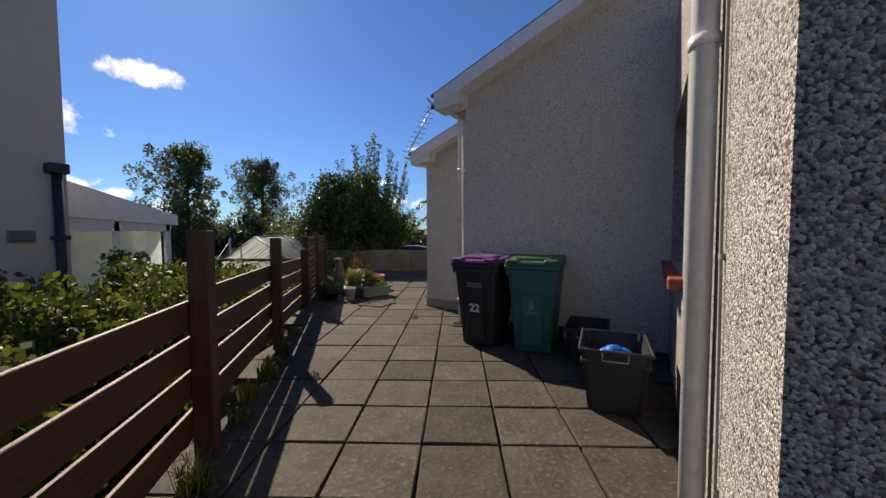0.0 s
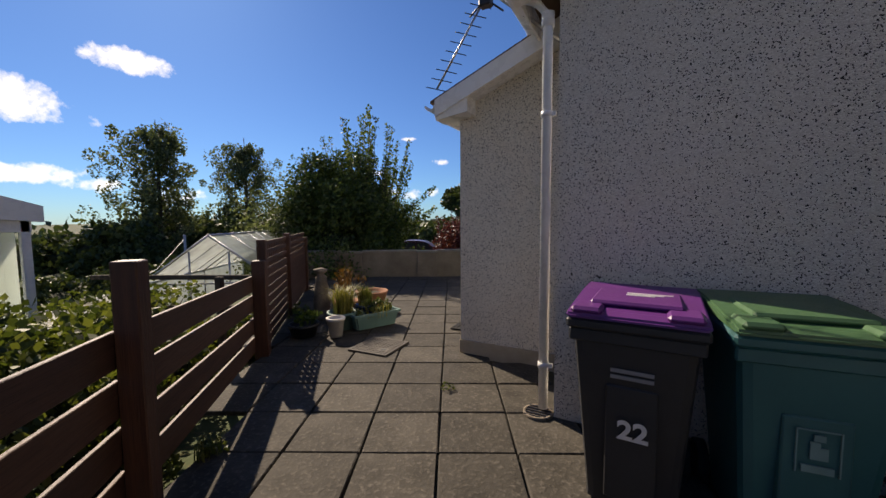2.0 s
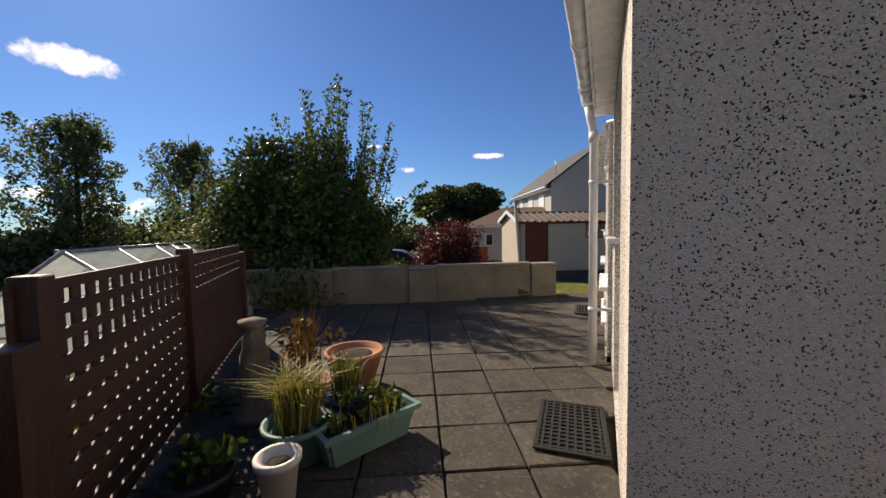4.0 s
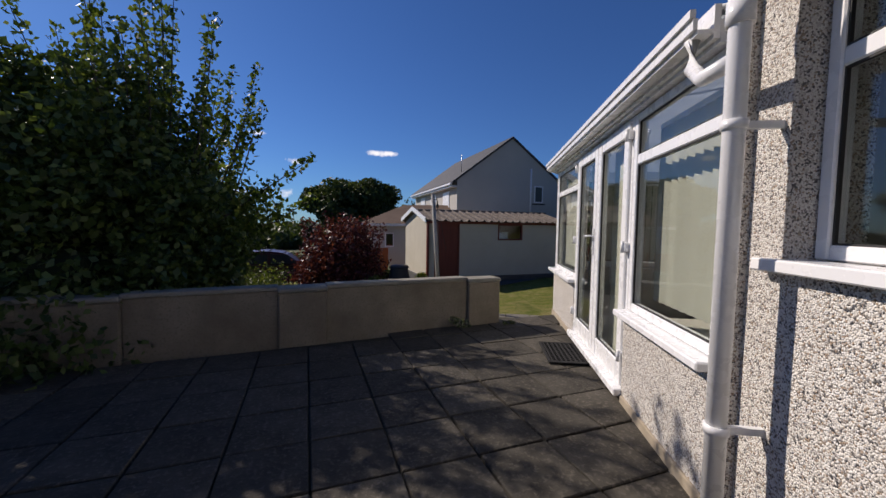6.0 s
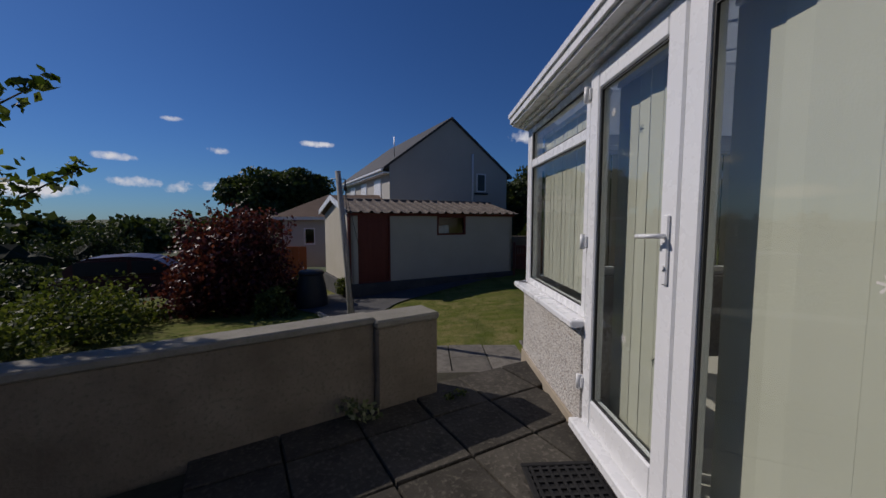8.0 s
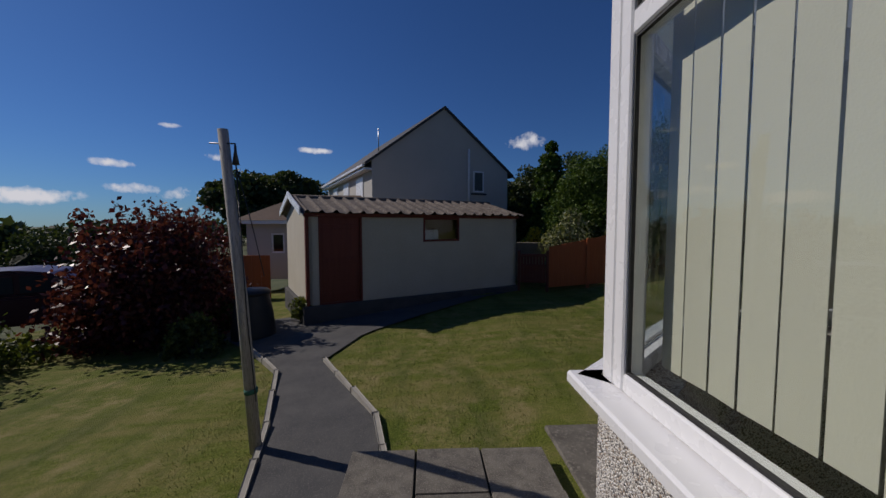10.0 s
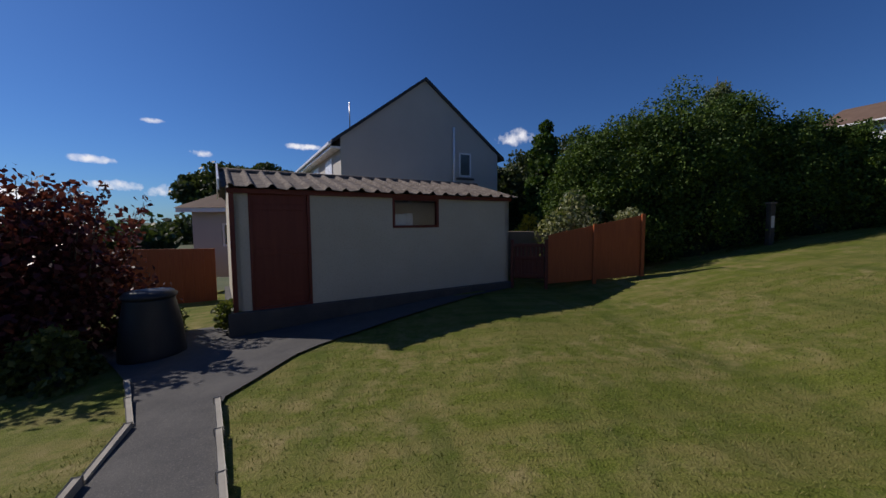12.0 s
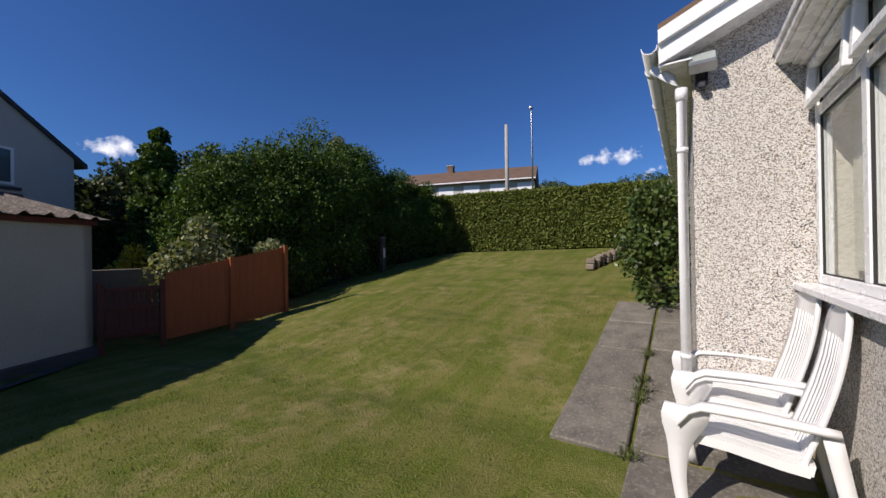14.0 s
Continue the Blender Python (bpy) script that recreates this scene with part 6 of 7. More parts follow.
lb = thing("low_block_wall", "low grey block wall behind the gate", "garden wall", pose(-0.3, 23.6, -0.6, 0, 0, -15), kind="structure")
boxpart("wall_face", M_RENDER, lb, 0, 2.4, 0, 0.2, 0, 1.3, 0.01)

# ---- compost bin ----
cb = thing("compost_bin", "black plastic compost bin with flat lid", "compost bin", pose(-6.6, 18.45, garden(-6.6, 18.45)))
bm = bmesh.new()
lathe(bm, [(0.4, 0), (0.4, 0.1), (0.36, 0.5), (0.3, 0.82), (0.3, 0.86)], 20)
part("body", bm, M_BINBLACK, cb)
bm = bmesh.new()
lathe(bm, [(0.32, 0.86), (0.33, 0.9), (0.28, 0.95), (0.05, 0.97)], 20)
part("lid", bm, M_BINBLACK, cb)

# ---- bird feeder post ----
bf = thing("stone_post", "slim dark weathered post with a pale plate near the hedge", "garden post", pose(6.2, 21.85, garden(6.2, 21.85)))
boxpart("post", M_BARK, bf, -0.07, 0.07, -0.07, 0.07, -0.2, 1.05, 0.012)
boxpart("cap", M_STONE, bf, -0.09, 0.09, -0.09, 0.09, 1.05, 1.1, 0.012)
boxpart("plate", M_POTWHITE, bf, -0.05, 0.04, -0.076, -0.071, 0.45, 0.75, 0.002)

# ---- garden chairs ----


def slat_box(bm, pts, w, t):
    """A flat bar along a line of (y, z) points at one x range."""
    x0, x1 = w
    prev = None
    for (y, z), (dy, dz) in pts:
        r = [bm.verts.new((x0, y, z)), bm.verts.new((x1, y, z)), bm.verts.new((x1, y + dy * t, z + dz * t)), bm.verts.new((x0, y + dy * t, z + dz * t))]
        if prev:
            for k in range(4):
                bm.faces.new((prev[k], prev[(k + 1) % 4], r[(k + 1) % 4], r[k]))
        else:
            bm.faces.new(r[::-1])
        prev = r
    bm.faces.new(prev)


def garden_chair(m, label):
    """Moulded high-back armchair; faces local -y."""
    t = thing("garden_chair", label, "garden chair", m, "white garden chairs")
    bm = bmesh.new()
    prof = [(-0.27, 0.40), (-0.24, 0.425), (-0.1, 0.42), (0.1, 0.395), (0.2, 0.39)]
    slat_box(bm, [((-0.275, 0.36), (1, 0)), ((-0.275, 0.415), (1, 0))], (-0.25, 0.25), 0.02)
    slat_box(bm, [((0.19, 0.35), (1, 0)), ((0.2, 0.4), (1, 0))], (-0.25, 0.25), 0.02)
    for x in (-0.25, 0.235):
        slat_box(bm, [((y, z), (0, -1)) for y, z in prof], (x, x + 0.018), 0.05)
    seat = part("seat", bm, M_CHAIR, t)
    for i in range(8):
        bm = bmesh.new()
        x0 = -0.235 + i * 0.059
        slat_box(bm, [((y, z), (0, -1)) for y, z in prof], (x0, x0 + 0.05), 0.014)
        part("seat_slat", bm, M_CHAIR, seat)
    bm = bmesh.new()
    # back: frame that narrows to a rounded top, with slats
    def back(u, h):
        return Vector((u, 0.19 + 0.13 * h + 0.05 * math.sin(h * 2.4) - 0.10 * u * u * 4, 0.39 + 0.75 * h))
    def half(h):
        return 0.235 - 0.02 * h - (0.09 * max(0.0, (h - 0.8) / 0.2) ** 2.2)
    steps = [i / 12 for i in range(13)]
    for sgn in (-1, 1):
        prev = None
        for h in steps:
            o, i_ = back(sgn * half(h), h), back(sgn * (half(h) - 0.045), h)
            r = [bm.verts.new(o), bm.verts.new(i_), bm.verts.new(i_ + Vector((0, 0.022, -0.006))), bm.verts.new(o + Vector((0, 0.022, -0.006)))]
            if prev:
                for k in range(4):
                    bm.faces.new((prev[k], prev[(k + 1) % 4], r[(k + 1) % 4], r[k])).smooth = True
            prev = r
        bm.faces.new(prev)
    prev = None
    for h in (0.78, 0.84, 0.9, 0.95, 0.985, 1.0):
        w = half(h) - 0.01
        row = [bm.verts.new(back(-w + 2 * w * q / 6, h)) for q in range(7)] + [bm.verts.new(back(w - 2 * w * q / 6, h) + Vector((0, 0.018, 0))) for q in range(7)]
        if prev:
            for q in range(14):
                bm.faces.new((prev[q], prev[(q + 1) % 14], row[(q + 1) % 14], row[q])).smooth = True
        prev = row
    bm.faces.new(prev)
    backrest = part("backrest", bm, M_CHAIR, t)
    for k in range(7):
        u0 = -0.165 + k * 0.0487
        bm = bmesh.new()
        prev = None
        for h in [0.0, 0.2, 0.4, 0.6, 0.78]:
            a, b = back(u0, h), back(u0 + 0.036, h)
            r = [bm.verts.new(a), bm.verts.new(b), bm.verts.new(b + Vector((0, 0.012, 0))), bm.verts.new(a + Vector((0, 0.012, 0)))]
            if prev:
                for q in range(4):
                    bm.faces.new((prev[q], prev[(q + 1) % 4], r[(q + 1) % 4], r[q])).smooth = True
            prev = r
        bm.faces.new(prev)
        part("back_slat", bm, M_CHAIR, backrest)
    for sgn in (-1, 1):
        bm = bmesh.new()
        prev = None
        for k in range(13):
            f = k / 12
            y = 0.3 - 0.62 * f
            z = 0.585 + 0.02 * math.sin(f * 3) - (0.0 if f < 0.82 else 0.1 * ((f - 0.82) / 0.18) ** 2)
            w = 0.028 + 0.03 * math.sin(min(1, f * 1.1) * 2.2)
            x = sgn * (0.265 + 0.02 * math.sin(f * 3))
            r = [bm.verts.new((x - w, y, z)), bm.verts.new((x, y, z + 0.012)), bm.verts.new((x + w, y, z)), bm.verts.new((x + w * 0.9, y, z - 0.022)), bm.verts.new((x - w * 0.9, y, z - 0.022))]
            if prev:
                for q in range(5):
                    bm.faces.new((prev[q], prev[(q + 1) % 5], r[(q + 1) % 5], r[q])).smooth = True
            else:
                bm.faces.new(r[::-1])
            prev = r
        bm.faces.new(prev)
        part("armrest", bm, M_CHAIR, t)
        # front leg: wide moulded blade from arm to ground
        bm = bmesh.new()
        prev = None
        for k in range(11):
            f = k / 10
            z = 0.572 * (1 - f)
            wide = 0.03 + 0.055 * (1 - f) ** 2 + 0.035 * math.exp(-((f - 0.12) / 0.16) ** 2)
            yc = -0.28 - 0.035 * math.sin(f * math.pi) - 0.015 * f
            x = sgn * (0.27 + 0.02 * f)
            r = [bm.verts.new((x - 0.012, yc - wide, z)), bm.verts.new((x + 0.012, yc - wide, z)), bm.verts.new((x + 0.014, yc + wide, z)), bm.verts.new((x - 0.014, yc + wide, z))]
            if prev:
                for q in range(4):
                    bm.faces.new((prev[q], prev[(q + 1) % 4], r[(q + 1) % 4], r[q])).smooth = True
            else:
                bm.faces.new(r[::-1])
            prev = r
        bm.faces.new(prev)
        part("leg", bm, M_CHAIR, t)
        bm = bmesh.new()
        prev = None
        for k in range(7):
            f = k / 6
            z = 0.572 * (1 - f)
            y = 0.27 + 0.1 * f
            x = sgn * (0.25 + 0.03 * f)
            w = 0.035 - 0.01 * f
            r = [bm.verts.new((x - 0.014, y - w, z)), bm.verts.new((x + 0.014, y - w, z)), bm.verts.new((x + 0.014, y + w, z)), bm.verts.new((x - 0.014, y + w, z))]
            if prev:
                for q in range(4):
                    bm.faces.new((prev[q], prev[(q + 1) % 4], r[(q + 1) % 4], r[q])).smooth = True
            else:
                bm.faces.new(r[::-1])
            prev = r
        bm.faces.new(prev)
        part("leg", bm, M_CHAIR, t)
    return t


garden_chair(pose(0.2, 13.6, pave_z(0.15) + 0.012, 0, 0, 176), "white moulded plastic high-back garden armchair")
garden_chair(pose(0.76, 13.59, pave_z(0.7) + 0.012, 0, 0, 181), "white moulded plastic high-back garden armchair by the wall")

# ---- floodlight ----
fl_ = thing("floodlight", "grey security floodlight with small sensor on the wall", "security light", pose(0.995, 13.77, 2.3, 0, 0, -90))
bm = bmesh.new()
m = Matrix.Translation((0, -0.12, 0.03)) @ Matrix.Rotation(radians(-35), 4, "X")
bx(bm, -0.09, 0.09, -0.05, 0.05, -0.055, 0.055, 0.012, m)
part("lamp_body", bm, M_METAL, fl_)
bm = bmesh.new()
bx(bm, -0.08, 0.08, -0.056, -0.051, -0.045, 0.045, 0.003, m)
part("lamp_glass", bm, M_GREENGLASS, fl_)
tubepart("bracket", M_BLACKPIPE, fl_, [(0, 0.0, -0.03), (0, -0.1, -0.03)], 0.016, 8)
boxpart("wall_plate", M_BLACKPIPE, fl_, -0.04, 0.04, -0.02, 0.0, -0.1, 0.0, 0.006)
boxpart("sensor", M_BLACKPIPE, fl_, -0.028, 0.028, -0.09, -0.02, -0.14, -0.085, 0.012)

# ---- neighbour house beyond the shed ----
nh = thing("neighbour_house", "pale rendered two-storey house with plain gable and dark verges", "house", pose(-2.4, 26.95, -0.6, 0, 0, 25))
bm = bmesh.new()
prism(bm, [(-3.2, 0), (3.25, 0), (3.25, 4.35), (-0.05, 6.75), (-3.2, 4.4)], "y", 0.0, 0.3)
part("gable_wall", bm, M_PALE, nh)
bm = bmesh.new()
bx(bm, -3.2, -2.9, 0.3, 9.0, 0, 4.4)
part("side_wall", bm, M_PALE, nh)
for a, b in (((-3.5, 4.17), (-0.05, 6.75)), ((3.55, 4.1), (-0.05, 6.75))):
    bm = bmesh.new()
    prism(bm, [a, b, (b[0], b[1] + 0.12), (a[0], a[1] + 0.12)], "y", -0.08, 9.2)
    part("roof", bm, M_DARKTILE, nh)
boxpart("gutter", M_UPVC, nh, -3.6, -3.5, -0.05, 9.0, 4.12, 4.22, 0.01)
boxpart("fascia", M_UPVC, nh, -3.52, -3.2, 0.0, 9.0, 4.02, 4.1, 0.01)
for x0, x1, z0, z1, y in ((1.38, 1.93, 3.36, 4.28, 0.0),):
    bm = bmesh.new()
    for q in ((x0, x0 + 0.06, z0, z1), (x1 - 0.06, x1, z0, z1), (x0 + 0.06, x1 - 0.06, z0, z0 + 0.06), (x0 + 0.06, x1 - 0.06, z1 - 0.06, z1)):
        bx(bm, q[0], q[1], -0.03, 0.02, q[2], q[3], 0.005)
    wn_ = part("window", bm, M_UPVC, nh, "small white framed gable window")
    bm = bmesh.new()
    bx(bm, x0 + 0.06, x1 - 0.06, -0.012, -0.004, z0 + 0.06, z1 - 0.06)
    part("pane", bm, surface("dark_window_pane", (0.05, 0.07, 0.1), (0.06, 0.085, 0.12), 2.0, 20.0, 0.08, 0.0, spec=0.8), wn_)
    boxpart("sill", M_DARKTILE, nh, x0 - 0.12, x1 + 0.12, -0.07, -0.002, z0 - 0.12, z0 - 0.05, 0.005)
tubepart("pipe", M_UPVC, nh, [(1.12, -0.06, 2.4), (1.12, -0.06, 5.2)], 0.05, 8)
for k in range(3):
    bm = bmesh.new()
    bx(bm, -3.24, -3.2, 1.2 + k * 2.5, 2.3 + k * 2.5, 2.9, 3.9, 0.01)
    part("window", bm, M_UPVC, nh)
tubepart("roof_aerial", M_METAL, nh, [(-2.6, 1.0, 4.9), (-2.6, 1.0, 5.9)], 0.02, 6)
ext = thing("neighbour_annexe", "low white rendered annexe with brown hipped roof", "annexe", pose(-10.0, 25.4, -0.75))
bm = bmesh.new()
panel_wall(bm, 4.6, 2.15, 0.25, [(0.9, 1.4, 1.0, 1.75)])
bx(bm, 0.0, 0.25, 0.25, 3.0, 0, 2.15)
part("wall_face", bm, M_PALE, ext)
bm = bmesh.new()
for q in ((0.9, 0.96, 1.0, 1.75), (1.34, 1.4, 1.0, 1.75), (0.96, 1.34, 1.0, 1.06), (0.96, 1.34, 1.69, 1.75)):
    bx(bm, q[0], q[1], 0.03, 0.1, q[2], q[3], 0.005)
part("window_frame", bm, M_UPVC, ext)
boxpart("pane", M_GLASS, ext, 0.95, 1.35, 0.06, 0.07, 1.05, 1.7, 0)
# dark wall set behind the pane, its colour painted for a dim inside
boxpart("inner_wall", M_ROOMSHADE, ext, 0.3, 4.5, 1.2, 1.3, 0, 2.1, 0)
boxpart("fascia", M_UPVC, ext, -0.3, 4.6, -0.32, -0.28, 2.1, 2.25, 0.005)
bm = bmesh.new()
va = [bm.verts.new(p) for p in ((-0.35, -0.35, 2.24), (4.7, -0.35, 2.24), (4.7, 3.3, 2.24), (-0.35, 3.3, 2.24), (1.6, 1.5, 3.3), (4.7, 1.5, 3.3))]
for f in ((0, 1, 5, 4), (3, 0, 4), (2, 3, 4, 5), (1, 2, 5), (0, 3, 2, 1)):
    bm.faces.new([va[i] for i in f])
part("roof", bm, M_ROOFTILE, ext)
of2 = thing("boundary_fence", "orange stained boundary fence beside the annexe", "fence", pose(-12.0, 23.6, -1.25))
for i in range(12):
    boxpart("board", M_ORANGE, of2, i * 0.3, i * 0.3 + 0.292, 0, 0.02 + 0.004 * (i % 2), 0, 1.55, 0.003)

# ---- neighbour on the fence side ----
nb = thing("neighbour_gable_house", "cream rendered house wall with black downpipe and vent", "house", pose(-5.6, 2.12, -1.1))
bm = bmesh.new()
bx(bm, -5.0, 0.0, -9.0, 0.0, 0, 7.4)
part("wall_face", bm, M_CREAMHOUSE, nb)
tubepart("downpipe", M_BLACKPIPE, nb, [(0.06, -0.1, 0.6), (0.06, -0.1, 3.1)], 0.05, 10)
boxpart("hopper", M_BLACKPIPE, nb, 0.0, 0.14, -0.2, 0.0, 3.1, 3.22, 0.01)
for z in (1.2, 2.3):
    boxpart("bracket", M_BLACKPIPE, nb, 0.0, 0.12, -0.18, -0.02, z, z + 0.05, 0.004)
vent = boxpart("vent", surface("grey_vent", (0.22, 0.22, 0.22), (0.28, 0.28, 0.28), 6.0, 40.0, 0.6, 0.0), nb, 0.0, 0.05, -0.52, -0.3, 2.28, 2.42, 0.006)
for i in range(5):
    boxpart("louvre", M_BLACKPIPE, vent, 0.05, 0.06, -0.51, -0.31, 2.295 + i * 0.024, 2.303 + i * 0.024, 0)
nc = thing("neighbour_lean_to", "white lean-to sun room with cream blinds", "sun room", pose(-6.35, 2.14, -1.1))
M_BLINDLIT = dusty_glass("pale_blind_cloth", 0.85)
bm = bmesh.new()
bx(bm, -3.0, -0.05, 0.0, 1.42, 0.0, 0.88, 0.01)
bx(bm, -3.0, -2.9, 0.0, 0.08, 0.88, 3.0)
bx(bm, -3.0, -2.9, 1.34, 1.42, 0.88, 2.55)
part("body", bm, M_CREAMHOUSE, nc)
for k in range(14):
    y = 0.08 + 0.09 * k
    bm = bmesh.new()
    bx(bm, -0.13, -0.125, y, y + 0.0892, 0.9, 2.45, 0, None)
    part("blind_strip", bm, M_BLINDLIT, nc, "pale hanging blind strip")
bm = bmesh.new()
prism(bm, [(-0.02, 3.03), (1.5, 2.55), (1.5, 2.66), (-0.02, 3.16)], "x", -3.1, -0.06)
part("roof", bm, M_BLINDLIT, nc)
bm = bmesh.new()
prism(bm, [(-0.02, 2.62), (1.5, 2.5), (1.5, 2.66), (-0.02, 3.16)], "x", -0.055, 0.1)
part("fascia", bm, M_UPVC, nc)
bm = bmesh.new()
bx(bm, -0.02, 0.02, 0.0, 1.42, 0.0, 0.9, 0.005)
for y in (0.0, 0.66, 1.34):
    bx(bm, -0.04, 0.05, y, y + 0.07, 0.9, 2.55, 0.005)
bx(bm, -0.04, 0.05, 0.0, 1.42, 2.4, 2.62, 0.005)
part("frame", bm, M_UPVC, nc)
boxpart("pane", M_GLASS, nc, -0.01, 0.0, 0.07, 0.66, 0.9, 2.4, 0)
boxpart("pane", M_GLASS, nc, -0.01, 0.0, 0.73, 1.34, 0.9, 2.4, 0)

# ---- greenhouse ----
gh = thing("greenhouse", "small glass greenhouse with pale metal bars", "greenhouse", pose(-8.0, 6.2, -0.8, 0, 0, 35))
# ridge along local y, gable end at y = 0
W2, EH, RH, GL = 1.2, 1.05, 1.95, 4.4
bm = bmesh.new()
for y in (0, GL / 2, GL):
    for x in (-W2, W2):
        tube(bm, [(x, y, 0), (x, y, EH)], 0.02, 6)
        tube(bm, [(x, y, EH), (0, y, RH)], 0.022, 6)
for x in (-W2, W2):
    tube(bm, [(x, 0, EH), (x, GL, EH)], 0.022, 6)
tube(bm, [(0, 0, RH), (0, GL, RH)], 0.028, 6)
for i in range(1, 5):
    y = GL * i / 5
    for x in (-W2, W2):
        tube(bm, [(x, y, EH), (0, y, RH)], 0.012, 5)
tube(bm, [(-0.35, 0, 0), (-0.35, 0, RH - 0.3)], 0.018, 6)
tube(bm, [(0.35, 0, 0), (0.35, 0, RH - 0.3)], 0.018, 6)
tube(bm, [(-W2, 0, EH), (W2, 0, EH)], 0.018, 6)
part("frame", bm, M_METAL, gh)
for sgn in (-1, 1):
    for i in range(5):
        bm = bmesh.new()
        y0, y1 = GL * i / 5, GL * (i + 1) / 5
        bm.faces.new([bm.verts.new(p) for p in ((sgn * W2, y0, EH), (sgn * W2, y1, EH), (0, y1, RH), (0, y0, RH))])
        bmesh.ops.solidify(bm, geom=bm.faces[:], thickness=0.004)
        part("roof_pane", bm, M_GREENGLASS, gh)
    boxpart("side_pane", M_GREENGLASS, gh, sgn * W2 - 0.002, sgn * W2 + 0.002, 0, GL, 0.05, EH, 0)

# ---- car ----
car = thing("parked_car", "dark maroon hatchback parked beyond the shrubs", "car", pose(-11.8, 19.9, garden(-11.8, 19.9) + 0.22, 0, 0, 25))
bm = bmesh.new()
prism(bm, [(-1.95, 0.3), (1.95, 0.3), (2.0, 0.62), (1.9, 0.82), (0.95, 0.92), (-1.75, 0.95), (-1.98, 0.7)], "y", -0.82, 0.82)
bmesh.ops.bevel(bm, geom=bm.edges[:], offset=0.06, segments=2, affect="EDGES")
part("body", bm, M_CARPAINT, car)
bm = bmesh.new()
prism(bm, [(-1.7, 0.93), (0.95, 0.9), (0.3, 1.38), (-0.3, 1.46), (-1.2, 1.43), (-1.6, 1.2)], "y", -0.7, 0.7)
bmesh.ops.bevel(bm, geom=bm.edges[:], offset=0.07, segments=2, affect="EDGES")
cabin = part("cabin", bm, M_CARPAINT, car)
for sgn in (-1, 1):
    for a, b in (((-0.2, 0.75), (0.0, 0.0)), ((-1.4, -0.3), (0, 0))):
        bm = bmesh.new()
        prism(bm, [(a[0], 0.98), (a[1], 0.98), (a[1] - 0.35 if a[1] > 0 else a[1], 1.32), (a[0], 1.34)], "y", sgn * 0.7 - 0.012, sgn * 0.7 + 0.012)
        part("side_window", bm, M_SEAL, cabin)
for x in (-1.25, 1.25):
    for y in (-0.76, 0.76):
        bm = bmesh.new()
        tube(bm, [(x, y - 0.09, 0.31), (x, y + 0.09, 0.31)], 0.31, 18)
        wh = part("wheel", bm, M_TYRE, car)
        bm = bmesh.new()
        tube(bm, [(x, y - 0.095, 0.31), (x, y + 0.095, 0.31)], 0.19, 14)
        part("rim", bm, M_METAL, wh)

# ---- bungalow, poles ----
def polar(az, d, base=(-2.44, 13.89)):
    return base[0] - math.sin(radians(az)) * d, base[1] + math.cos(radians(az)) * d


bx0, by0 = polar(-49, 34)
bx1, by1 = polar(-71, 31)
bl = math.hypot(bx1 - bx0, by1 - by0)
bung = thing("bungalow", "long bungalow with brown tiled roof behind the hedge", "house", pose(bx0, by0, 3.0, 0, 0, math.degrees(math.atan2(by1 - by0, bx1 - bx0))))
boxpart("wall_face", M_PALE, bung, 0.3, bl - 0.3, 0.4, 7.5, 0, 4.0, 0)
bm = bmesh.new()
prism(bm, [(-0.1, 3.85), (3.9, 5.6), (8.0, 3.85), (8.0, 3.7), (-0.1, 3.7)], "x", 0, bl)
part("roof", bm, M_ROOFTILE, bung)
boxpart("fascia", M_UPVC, bung, 0, bl, -0.2, -0.1, 3.72, 3.82, 0.01)
ch = boxpart("chimney", M_ROOFTILE, bung, 4.2, 4.8, 3.5, 4.2, 5.4, 6.1, 0.02)
boxpart("cap", M_KERB, ch, 4.15, 4.85, 3.45, 4.25, 6.1, 6.2, 0.01)
for i in range(5):
    boxpart("window", M_UPVC, bung, 2 + i * 2.3, 3.4 + i * 2.3, 0.36, 0.4, 2.6, 3.55, 0.01)
px, py = polar(-66.7, 22)
tp = thing("telegraph_pole", "plain wooden telegraph pole behind the hedge", "telegraph pole", pose(px, py, 2.2))
tubepart("shaft", M_POLE, tp, [(0, 0, 0), (0, 0, 6.1)], [0.13, 0.1], 10)
px, py = polar(-70.5, 26)
lp = thing("street_lamp", "tall grey street lamp behind the hedge", "street lamp", pose(px, py, 2.8))
tubepart("column", M_METAL, lp, [(0, 0, 0), (0, 0, 7.6), (0.1, 0.05, 7.9)], [0.07, 0.05, 0.04], 8)
bm = bmesh.new()
bx(bm, -0.3, 0.12, -0.09, 0.09, 7.75, 7.9, 0.03)
part("lantern", bm, M_METAL, lp)
boxpart("banner", M_POTWHITE, lp, -0.1, 0.16, -0.012, 0.012, 4.4, 5.2, 0.004)

# ---- trees and shrubs ----


